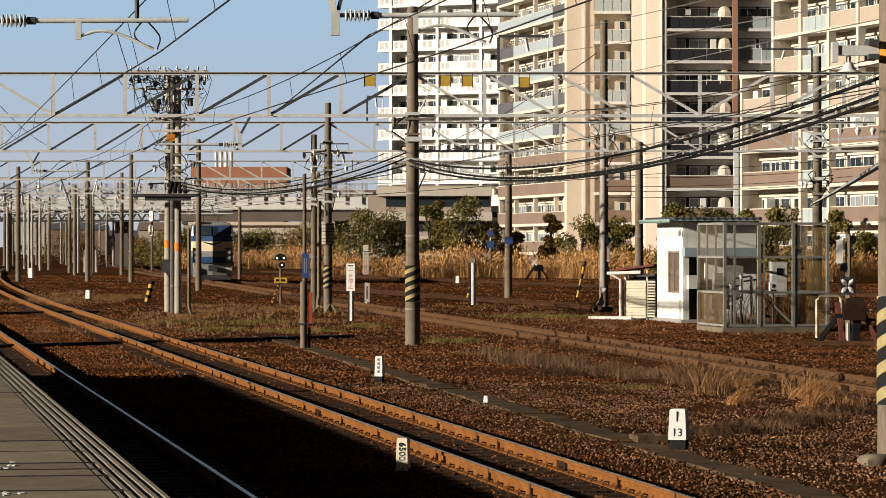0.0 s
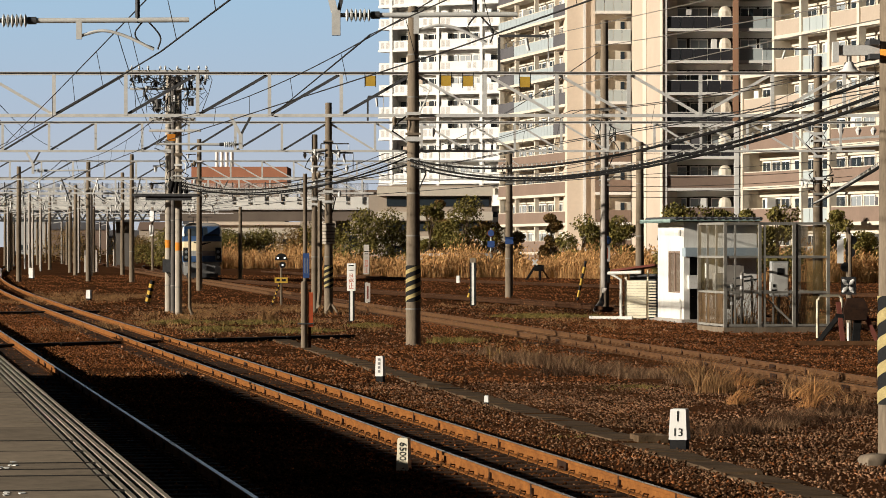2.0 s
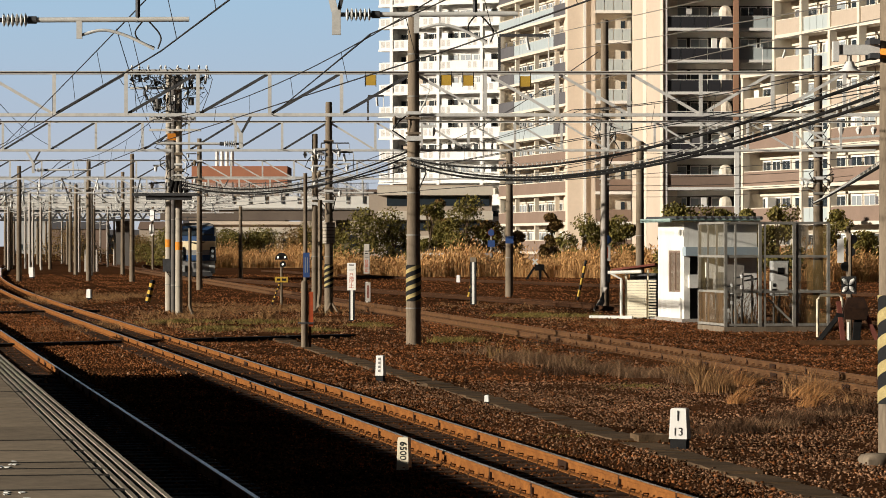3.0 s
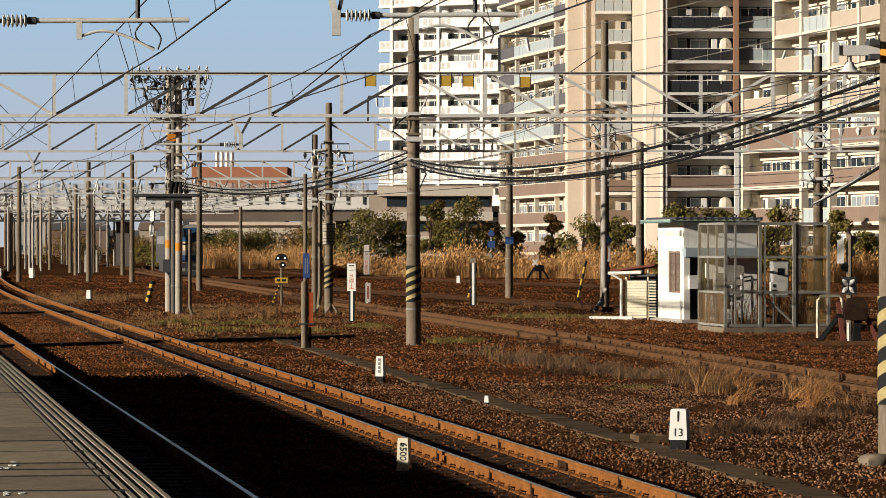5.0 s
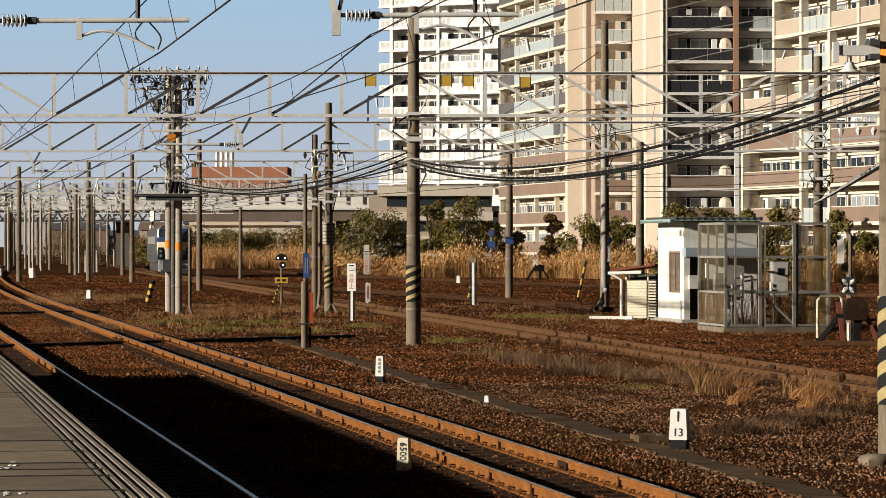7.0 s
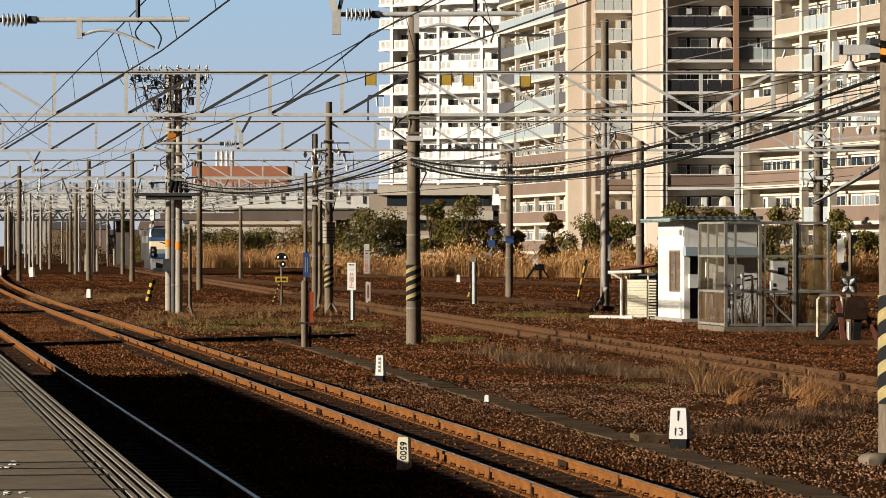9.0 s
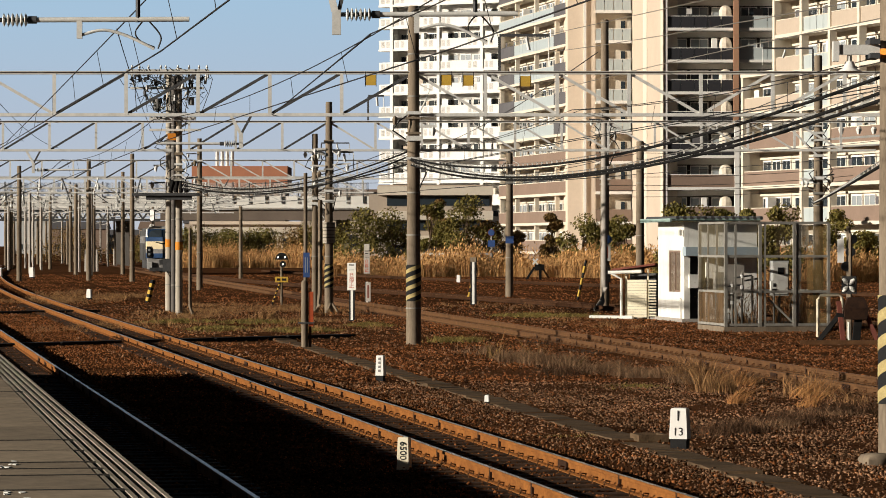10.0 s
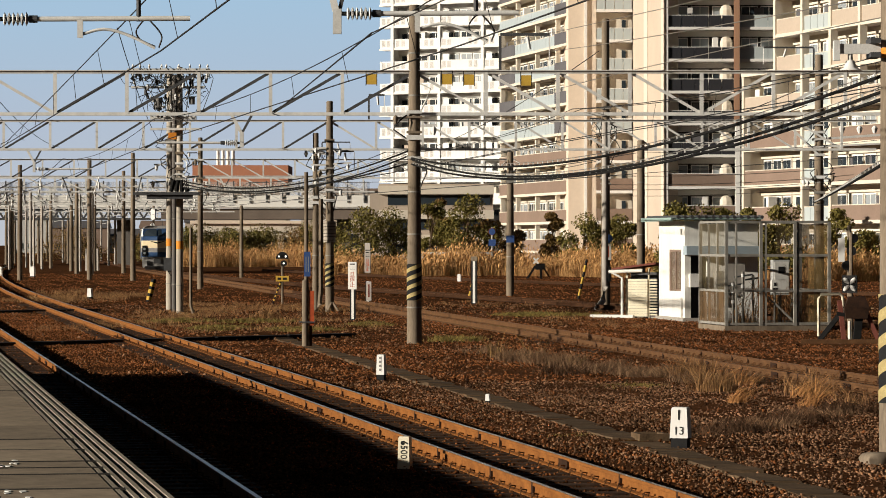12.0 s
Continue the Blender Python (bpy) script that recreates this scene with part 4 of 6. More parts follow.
def blades(name, label, material, spots, seed=1, lean=0.25, tuft=16, spread=0.12, plume=0.0, bias=0.0):
    """Dry stalks in tufts: spots are (x, y, half width x, half width y, count, height, blade width)."""
    r = random.Random(seed)
    b = Build()
    for cx, cy, rx, ry, count, hh, bw in spots:
        for j in range(max(1, count // tuft)):
            a, q = r.uniform(0, 6.283), math.sqrt(r.random())
            tx, ty, th = cx + rx * q * math.cos(a), cy + ry * q * math.sin(a), hh * r.uniform(0.45, 1.15)
            bx, by = bias + r.gauss(0, lean * 0.6), r.gauss(0, lean * 0.6)
            for i in range(tuft):
                x, y = tx + r.gauss(0, spread), ty + r.gauss(0, spread)
                h = th * r.uniform(0.5, 1.05)
                dx, dy = (r.gauss(0, lean) + bx) * h, (r.gauss(0, lean) + by) * h
                t = r.uniform(0, 3.14)
                wx, wy = bw * math.cos(t), bw * math.sin(t)
                z, top = GROUND - 0.04, h * r.uniform(0.8, 1)
                b.add([(x - wx, y - wy, z), (x + wx, y + wy, z), (x + wx * .8 + dx * 0.12, y + wy * .8 + dy * 0.12, z + h * 0.4), (x - wx * .8 + dx * 0.12, y - wy * .8 + dy * 0.12, z + h * 0.4),
                       (x + wx * .6 + dx * 0.5, y + wy * .6 + dy * 0.5, z + h * 0.75), (x - wx * .6 + dx * 0.5, y - wy * .6 + dy * 0.5, z + h * 0.75), (x + dx, y + dy, z + top)],
                      ((0, 1, 2, 3), (3, 2, 4, 5), (5, 4, 6)))
                if plume and r.random() < plume:
                    p = Vector((x + dx * 0.8, y + dy * 0.8, z + top * 0.97))
                    s = r.uniform(0.06, 0.12)
                    b.add([tuple(p + Vector((-0.03, 0, -s * 1.3))), tuple(p + Vector((s * 0.45, r.uniform(-.1, .1), 0))), tuple(p + Vector((r.uniform(-.1, .2), 0, s * 1.3))), tuple(p + Vector((-s * 0.4, r.uniform(-.1, .1), s * 0.2)))], ((0, 1, 2, 3),))
    return solid(name, b, material, label, "dry grass", "stuff")


def reed_belt():
    r = random.Random(5)
    spots = []
    for i in range(300):
        x = r.uniform(-21, 34)
        y = 281 + r.uniform(0, 17) - 1.6 * max(0, x - 5)
        hh = 2.5 * r.uniform(0.45, 1.0) * (1.0 + 0.2 * math.sin(x * 0.9) * math.sin(x * 0.37 + 1.0)) * (1.0 if x > -2 or x < -9 else 0.75)
        far = 1.38 if x < -9 else 1.0                    # the belt lies further back beyond the locomotive's track
        spots.append((x * far, y * far, 1.6 * far, 1.2 * far, 330, hh * (1.22 if x < -9 else 1.06), 0.012 * far))
    blades("reed_belt", "dense belt of tall dry golden-brown reeds", "reed", spots, 2, 0.16, tuft=12, spread=0.22, plume=0.55)


reed_belt()
weeds = random.Random(8)
blades("dry_tuft", "pale straw-coloured tufts of dry grass on the gravel", "drygrass", [(4.65, 61.5, 0.35, 0.3, 260, 0.8, 0.006), (5.05, 62.0, 0.25, 0.4, 160, 0.5, 0.006), (6.3, 60.5, 0.5, 0.6, 220, 0.62, 0.006), (6.7, 57, 0.3, 0.5, 120, 0.4, 0.006), (4.75, 67.5, 0.45, 0.4, 300, 0.65, 0.006), (-6.2, 121, 0.6, 1.2, 240, 0.5, 0.012)], 3, 0.5, tuft=20, spread=0.06)
blades("weed_strip", "grey-brown dead weeds along the siding", "drygrass_grey", [(1.6 + 0.32 * i + weeds.uniform(-.25, .25), 79 - 1.25 * i + weeds.uniform(-.8, .8), 0.55, 0.7, weeds.randint(420, 900), weeds.uniform(0.22, 0.42), 0.007) for i in range(12)] + [(4.5, 50, 0.7, 0.8, 700, 0.22, 0.005), (5.6, 53.5, 0.7, 0.5, 400, 0.22, 0.005), (1.2, 84, 0.9, 1.6, 500, 0.28, 0.007)], 4, 0.5, tuft=18, spread=0.10)
blades("dry_brush", "bare reddish-brown twiggy weeds standing in the gravel", "leaf_brown", [(1.15, 80, 0.25, 0.5, 40, 0.95, 0.008), (1.9, 79, 0.4, 0.5, 50, 0.7, 0.008), (2.7, 74, 0.2, 0.3, 16, 0.6, 0.006)], 9, 0.5, tuft=8, spread=0.06)
blades("dead_grass", "low straw-brown dead grass between the tracks", "drygrass", [(-8.0 + weeds.uniform(-4, 5), 114 + weeds.uniform(-11, 38), 1.3, 4, weeds.randint(200, 620), weeds.uniform(0.10, 0.34), 0.008) for i in range(24)] + [(-17.5 + weeds.uniform(-3, 3), 170 + weeds.uniform(-15, 15), 1.6, 5, 420, 0.32, 0.013) for i in range(10)] + [(5.0, 118, 2.0, 8, 500, 0.2, 0.01), (2.4, 150, 3.0, 8, 700, 0.22, 0.012)], 6, 0.6, tuft=16, spread=0.14)
blades("moss_patches", "patches of low olive-green moss and grass on the ground", "moss", [(-6.9, 108, 0.9, 2.8, 1800, 0.15, 0.016), (-4.3, 106, 1.0, 2.4, 1800, 0.15, 0.016), (0.4, 95, 0.5, 1.5, 900, 0.2, 0.014), (3.8, 127, 1.9, 3.2, 3000, 0.18, 0.018), (0.2, 94, 0.4, 1, 400, 0.18, 0.014), (1.75, 47.3, 0.35, 0.4, 500, 0.09, 0.006), (3.4, 64, 0.5, 0.6, 500, 0.14, 0.009), (-9.0, 118, 1.2, 2.6, 1800, 0.15, 0.016), (-2.4, 112, 0.6, 2.5, 1200, 0.16, 0.016), (-6.2, 117, 1.4, 3.0, 1600, 0.15, 0.016), (1.6, 108, 1.0, 4.0, 1400, 0.14, 0.014), (2.6, 46, 0.25, 0.3, 260, 0.08, 0.006)], 7, 0.6, tuft=20, spread=0.18)
blades("rusty_grass", "low orange-brown withered grass between the tracks", "drygrass", [(-7.0 + weeds.uniform(-3.5, 4.5), 122 + weeds.uniform(-13, 22), 1.2, 3.5, weeds.randint(150, 420), weeds.uniform(0.10, 0.26), 0.009) for i in range(14)] + [(x, y, 1.0, 2.0, 260, 0.16, 0.009) for x, y in ((3.0, 100), (5.5, 110), (4.0, 135), (-1.0, 140), (7.0, 150), (9.5, 160))], 15, 0.6, tuft=16, spread=0.14)
blades("bent_straw", "straw-orange tuft of dry grass bent over by the wind", "straw", [(4.7, 57.0, 0.14, 0.2, 200, 0.42, 0.005), (5.8, 56.0, 0.16, 0.25, 160, 0.46, 0.005), (6.1, 59.5, 0.25, 0.3, 120, 0.5, 0.005), (5.35, 64.5, 0.35, 0.4, 160, 0.45, 0.006)], 21, 0.5, tuft=26, spread=0.07, bias=1.0)
# Dead weeds; the clumps past x 5 also stand in for a shadow band.
blades("weeds_and_shade", "dark brown dead weeds in the gravel, partly standing in for a shadow", "dead_stalk", [(3.95, 48.6, 0.5, 0.7, 900, 0.24, 0.006), (3.45, 47.6, 0.3, 0.4, 360, 0.16, 0.006), (5.3, 51.6, 0.7, 0.7, 900, 0.2, 0.006), (6.2, 54.0, 0.6, 0.5, 700, 0.28, 0.006), (2.4, 71, 0.8, 1.5, 700, 0.25, 0.007), (0.6, 70, 0.8, 1.2, 360, 0.12, 0.006)], 22, 0.6, tuft=18, spread=0.12)
blades("cage_weeds", "tangle of dry brown vines and weeds inside the cage", "drygrass", [(8.9, 105.8, 0.5, 0.8, 60, 1.9, 0.010), (10.0, 106.0, 0.6, 0.8, 90, 2.3, 0.010), (10.9, 106.2, 0.4, 0.8, 70, 2.2, 0.010), (9.6, 106.8, 0.9, 0.5, 90, 1.2, 0.010)], 23, 0.35, tuft=10, spread=0.12)


# ---------------------------------------------------------------- the signal hut and its cage
LOCAL = Matrix(((CA, -SA, 0, 0), (SA, CA, 0, 0), (0, 0, 1, 0), (0, 0, 0, 1)))


def hut():
    t = Matrix.Translation((8.02, 117, GROUND)) @ LOCAL
    h = thing("signal_hut", t, "small white-painted block hut with a mint metal roof", "hut")
    part("base", Build().box(-0.1, -0.1, 0, 2.6, 4.0, 0.12), "concrete", h)
    # left wall with a window opening (y 0.55 to 2.3, z 1.0 to 2.4)
    w = Build().box(0, 0, 0.12, 0.14, 0.55, 3.37).box(0, 2.3, 0.12, 0.14, 3.9, 3.37).box(0, 0.55, 0.12, 0.14, 2.3, 1.0).box(0, 0.55, 2.4, 0.14, 2.3, 3.37)
    part("side_wall", w, "hut", h)
    w = Build().box(0.145, 0, 0.12, 0.2, 0.12, 3.37).box(0.75, 0, 0.12, 2.5, 0.12, 3.37).box(0.2, 0, 2.2, 0.75, 0.12, 3.37)
    part("front_wall", w, "hut", h)
    part("back_wall", Build().box(0.145, 3.76, 0.12, 2.355, 3.9, 3.37).box(2.36, 0.125, 0.12, 2.5, 3.9, 3.37), "hut", h)
    # Black panel stands in for the unlit inside of the doorway.
    part("door", Build().box(0.2, 0.2, 0.12, 0.75, 0.25, 2.2), "black", h, "black panel standing for the shaded doorway")
    wi = part("window", Build().box(0.05, 0.55, 1.0, 0.07, 2.3, 2.4), "window_brown", h, "dusty brown window")
    part("window_frame", Build().box(0.02, 0.55, 1.0, 0.09, 0.63, 2.4).box(0.02, 2.22, 1.0, 0.09, 2.3, 2.4).box(0.02, 1.4, 1.0, 0.09, 1.47, 2.4).box(0.02, 0.63, 1.0, 0.09, 1.4, 1.06).box(0.02, 0.63, 2.33, 0.09, 2.22, 2.4), "flat_tan", wi)
    b = Build().box(-0.55, -0.35, 3.41, 2.6, 4.2, 3.47)
    part("roof", b, "mint", h, "mint green sheet roof")
    b = Build()
    for i in range(13):
        b.tube([(-0.32 + 0.24 * i, -0.36, 3.49), (-0.32 + 0.24 * i, 4.2, 3.49)], 0.06, 8)
    part("roof_ribs", b, "steel_dark", h, "dark roll ribs of the roof")
    part("fascia", Build().box(-0.57, -0.38, 3.35, -0.51, 4.2, 3.47), "mint", h)
    part("awning", Build().box(-0.06, -0.5, 2.22, 2.5, -0.005, 2.52), "awning", h, "blue-grey awning box over the door")
    part("drain_pipe", Build().tube([(-0.05, 0.35, 0.12), (-0.05, 0.35, 0.75), (-0.03, 0.45, 0.8)], 0.03, 6), "white", h)
    part("meter_box", Build().box(0.12, -0.28, 1.15, 0.42, -0.02, 1.6), "white", h, "white meter box")
    part("wall_lamp", Build().tube([(-0.12, 0.1, 2.9), (-0.12, 0.1, 3.1)], 0.06, 8), "white", h)


hut()


def cage():
    t = Matrix.Translation((8.36, 104, GROUND)) @ LOCAL
    h = thing("equipment_cage", t, "rusty grey steel cage with weathered translucent panels", "cage")
    W, D, H = 3.15, 3.3, 3.25
    part("plinth", Build().box(-0.06, -0.06, 0, W + 0.05, D, 0.16), "pole", h, "stained concrete plinth")
    part("notice_board", Build().box(0.35, 1.5, 0.95, 0.95, 1.54, 2.0), "concrete", h, "pale grey sheet behind the bars")
    post = Build().box(-0.045, -0.045, 0.16, 0.045, 0.045, H)
    thin = Build().box(-0.028, -0.028, 0.16, 0.028, 0.028, H)
    pm, tm = post.mesh("post", "cage_steel"), thin.mesh("mullion", "cage_steel")
    for x, y in ((0, 0), (1.05, 0), (2.1, 0), (W, 0), (0, D), (W, D)):
        part("post", pm, "", h).location = (x, y, 0)
    for x, y in ((0.3, 0), (1.2, 0), (0, 1.1), (0, 2.2), (W, 1.6), (2.2, 0.01)):
        part("mullion", tm, "", h).location = (x, y, 0)
    for z in (0.22, 1.2, 2.25, H):
        part("front_bar", Build().box(0.045, -0.03, z - 0.035, W - 0.045, 0.03, z + 0.035), "cage_steel", h)
        part("side_bar", Build().box(-0.03, 0.045, z - 0.035, 0.03, D - 0.045, z + 0.035), "cage_steel", h)
        part("side_bar", Build().box(W - 0.03, 0.045, z - 0.035, W + 0.03, D - 0.045, z + 0.035), "cage_steel", h)
        part("back_bar", Build().box(0.045, D - 0.03, z - 0.03, W - 0.045, D + 0.03, z + 0.03), "cage_steel", h)
    part("brace", Build().beam((1.3, 0.06, 1.0), (2.05, 0.06, 0.3), 0.05), "cage_steel", h)
    for x0, x1 in ((0.05, 1.0), (1.1, 2.05), (2.15, W - 0.05)):
        for z0, z1 in ((0.26, 1.16), (1.24, 2.21), (2.29, H - 0.05)):
            if (x0 > 2 or z0 > 2.2):
                part("panel", Build().box(x0, 0.034, z0, x1, 0.040, z1), "sheet_dense" if x0 > 2 else "sheet", h, "yellowed translucent panel")
    for y0, y1 in ((0.05, 1.07), (1.13, 2.17), (2.23, D - 0.05)):
        for z0, z1 in ((0.26, 1.16), (1.24, 2.21), (2.29, H - 0.05)):
            part("panel", Build().box(-0.040, y0, z0, -0.034, y1, z1), "sheet" if z0 > 1 else "sheet_brown", h, "yellowed translucent panel")
    # signal gear inside
    g = thing("relay_cabinet", t @ pose(1.75, 1.2, 0.16), "pale grey relay cabinet inside the cage", "cabinet")
    part("body", Build().box(0, 0, 0.9, 0.5, 0.35, 1.95), "loco_light", g)
    part("door", Build().box(0.03, -0.02, 0.95, 0.47, -0.002, 1.9), "white", g)
    part("mast", Build().tube([(0.25, 0.18, 0), (0.25, 0.18, 0.9)], 0.05, 8), "cage_steel", g)
    part("emblem", Build().box(0.15, -0.03, 1.55, 0.35, -0.022, 1.75), "black", g, "black printed mark")
    g = thing("switch_box", t @ pose(1.5, 0.45, 0.16), "small white switch box with black markings", "cabinet")
    part("body", Build().box(0, 0, 1.0, 0.22, 0.15, 1.35), "white", g)
    part("label_plate", Build().box(0.03, -0.01, 1.05, 0.19, -0.002, 1.12).box(0.07, -0.01, 1.18, 0.15, -0.002, 1.28), "black", g)
    part("stand", Build().tube([(0.11, 0.08, 0), (0.11, 0.08, 1.0)], 0.03, 8), "cage_steel", g)
    g = thing("instrument_case", t @ pose(0.25, 2.2, 0.16), "light grey instrument case behind the cage bars", "cabinet")
    part("body", Build().box(0, 0, 0.5, 0.6, 0.4, 1.6), "cage_steel", g)
    part("leg", Build().box(0.05, 0.05, 0, 0.12, 0.3, 0.5), "cage_steel", g)
    part("leg", Build().box(0.6, 0.05, 0, 0.67, 0.3, 0.5), "cage_steel", g)
    for i, (x, y, hh) in enumerate(((0.45, 1.0, 1.3), (0.65, 0.6, 1.6), (1.25, 1.7, 1.5), (2.5, 1.9, 1.1))):
        g = thing("insulator_stand", t @ pose(x, y, 0.16), "slim steel post with pale porcelain insulators", "insulator", group="stands in the cage")
        part("post", Build().tube([(0, 0, 0), (0, 0, hh)], 0.035, 8), "cage_steel", g)
        for q in range(3):
            part("insulator", Build().tube([(0, 0, hh * (0.5 + 0.2 * q)), (0, 0, hh * (0.5 + 0.2 * q) + 0.10)], 0.055, 10), "porcelain", g)
        part("arm", Build().beam((-0.25, 0, hh * 0.9), (0.3, 0, hh * 0.95), 0.05), "steel_dark", g)


cage()


def lean_to():
    t = Matrix.Translation((6.3, 122.5, GROUND)) @ Matrix.Rotation(radians(-24), 4, "Z")
    h = thing("lean_to_shed", t, "low lean-to shed with a dark red roof and cream corrugated panel", "shed")
    part("roof", Build().add([(-0.4, -0.2, 1.68), (1.22, -0.2, 1.88), (1.22, 1.4, 1.88), (-0.4, 1.4, 1.68), (-0.4, -0.2, 1.75), (1.22, -0.2, 1.95), (1.22, 1.4, 1.95), (-0.4, 1.4, 1.75)],
                             ((3, 2, 1, 0), (4, 5, 6, 7), (0, 1, 5, 4), (1, 2, 6, 5), (2, 3, 7, 6), (3, 0, 4, 7))), "red_brown", h, "dark red sheet roof")
    part("gutter", Build().tube([(-0.5, -0.24, 1.62), (0.75, -0.24, 1.66)], 0.06, 8), "white", h, "white plastic gutter")
    part("down_pipe", Build().tube([(-0.4, -0.22, 1.6), (-0.05, -0.15, 1.4), (-0.05, -0.15, 0.05)], 0.05, 8), "white", h)
    for i in range(14):
        part("cladding_board", Build().box(0.1, -0.03 - 0.012 * (i % 2), 0.06 + 0.094 * i, 0.85, 0.02, 0.06 + 0.094 * (i + 1) - 0.008), "cream", h)
    for i in range(13):
        part("louvre_slat", Build().box(0.9, -0.02, 0.1 + 0.1 * i, 1.2, 0.05, 0.155 + 0.1 * i), "cream", h)
    part("inner_wall", Build().box(0.1, 0.3, 0.0, 1.2, 0.36, 1.6), "steel_dark", h)
    part("corner_post", Build().box(0.03, 0.0, 0, 0.10, 0.07, 1.7).box(0.85, 0.02, 0, 0.9, 0.08, 1.75), "cream", h)
    part("sill_plank", Build().box(-1.15, -0.4, 0.02, 0.45, -0.25, 0.12), "white", h, "weathered pale plank on the ground")
    for x in (0.15, 0.5, 1.0):
        part("foot_block", Build().box(x, -0.1, 0, x + 0.2, 0.05, 0.06), "concrete", h)


lean_to()


# ---------------------------------------------------------------- the locomotive
def locomotive():
    """Front end at the origin, facing -y; 2.8 m wide, 17 m long."""
    lo = thing("electric_locomotive", pose(t5(235), 235, 0, 0, 0, 7.4), "blue and cream electric locomotive with a grey skirt", "locomotive")
    w = 1.4

    def ring(z, nose, half, back=0.61):
        return [(-half, 0.55, z), (-half * 0.93, 0.12, z), (0, -nose, z), (half * 0.93, 0.12, z), (half, 0.55, z), (half, back, z), (-half, back, z)]

    def shell(zs, mi=0):
        b = Build()
        vs = []
        for z, nose, half in zs:
            vs += ring(z, nose, half)
        n = 7
        fs = []
        for i in range(len(zs) - 1):
            for j in range(n):
                a, c = i * n + j, i * n + (j + 1) % n
                fs.append((a, c, c + n, a + n))
        fs += [tuple(range(n - 1, -1, -1)), tuple(range((len(zs) - 1) * n, len(zs) * n))]
        return b.add(vs, fs)

    part("body", Build().box(-1.39, 0.62, 1.02, 1.39, 17, 3.6).box(-1.2, 0.7, 3.6, 1.2, 16.9, 3.82), "loco_side", lo, "dull grey body side")
    part("underframe", Build().box(-1.2, 1.6, 0.3, 1.2, 16, 1.02), "steel_dark", lo)
    part("skirt", shell(((0.25, 0.0, 1.25), (1.22, 0.05, 1.32))), "loco_grey", lo, "grey lower skirt")
    part("lower_band", shell(((1.22, 0.30, w), (1.63, 0.34, w))), "loco_blue", lo, "dark blue lower band")
    part("nose_band", shell(((1.63, 0.34, w), (2.0, 0.38, w))), "loco_grey", lo, "grey nose band")
    part("cream_front", shell(((2.0, 0.38, w), (2.65, 0.42, w))), "loco_cream", lo, "cream front panel")
    part("blue_band", shell(((2.65, 0.42, w), (2.98, 0.36, w))), "loco_blue", lo)
    part("cab", shell(((2.98, 0.34, w), (3.72, -0.18, w * 0.93))), "loco_blue", lo, "dark blue cab front")
    part("roof", shell(((3.72, -0.18, w * 0.93), (3.86, -0.35, w * 0.85), (3.98, -0.7, w * 0.6))), "loco_grey", lo, "grey domed roof")
    for s in (-1, 1):
        b = Build().add([(s * 1.17, 0.09, 3.05), (s * 0.07, -0.315, 3.05), (s * 0.07, 0.11, 3.65), (s * 1.12, 0.26, 3.65), (s * 1.17, 0.05, 3.05), (s * 0.07, -0.36, 3.05), (s * 0.07, 0.07, 3.65), (s * 1.12, 0.22, 3.65)],
                        ((0, 1, 2, 3), (7, 6, 5, 4), (4, 5, 1, 0), (5, 6, 2, 1), (6, 7, 3, 2), (7, 4, 0, 3)))
        part("windscreen", b, "window", lo, "dark windscreen")
        part("headlamp_panel", Build().box(s * 1.13 - 0.2, -0.10, 1.30, s * 1.13 + 0.2, 0.2, 2.22), "black", lo, "black lamp housing")
        for z in (1.55, 1.92):
            part("headlamp", Build().tube([(s * 1.13, -0.09, z), (s * 1.13, -0.16, z)], 0.11, 12), "window_pale", lo)
        part("step", Build().box(s * 1.1 - 0.2, -0.15, 0.3, s * 1.1 + 0.2, 0.1, 0.9), "loco_light", lo, "pale steps below the lamps")
        part("cab_pillar", Build().add([(s * 1.40, 0.2, 3.02), (s * 1.24, 0.10, 3.02), (s * 1.17, 0.30, 3.68), (s * 1.32, 0.45, 3.68), (s * 1.43, 0.3, 3.02), (s * 1.27, 0.05, 3.02), (s * 1.2, 0.24, 3.68), (s * 1.35, 0.5, 3.68)],
                                       ((0, 1, 2, 3), (7, 6, 5, 4), (4, 5, 1, 0), (5, 6, 2, 1), (6, 7, 3, 2), (7, 4, 0, 3))), "white", lo, "bright cab corner pillar")
        for i in range(7):
            part("side_louvre", Build().box(s * 1.405 - 0.01, 3.2 + 1.7 * i, 2.5, s * 1.405 + 0.01, 4.5 + 1.7 * i, 3.1), "loco_grey", lo)
    part("trim_wing", Build().add([(-0.6, -0.28, 2.57), (0, -0.45, 2.38), (0.6, -0.28, 2.57), (-0.6, -0.30, 2.62), (0, -0.47, 2.52), (0.6, -0.30, 2.62)], ((0, 1, 4, 3), (1, 2, 5, 4))), "black", lo, "dark winged trim")
    part("coupler", Build().box(-0.15, -0.75, 0.72, 0.15, 0.1, 1.0).box(-0.28, -0.8, 0.66, 0.28, -0.6, 1.06), "steel_dark", lo)
    part("plough", Build().box(-1.1, -0.3, 0.1, 1.1, 0.3, 0.4), "steel_dark", lo)
    part("pantograph", Build().beam((-0.5, 4, 3.85), (-0.5, 5.2, 4.4), 0.05).beam((0.5, 4, 3.85), (0.5, 5.2, 4.4), 0.05).beam((-0.9, 5.2, 4.42), (0.9, 5.2, 4.42), 0.06), "steel_dark", lo)
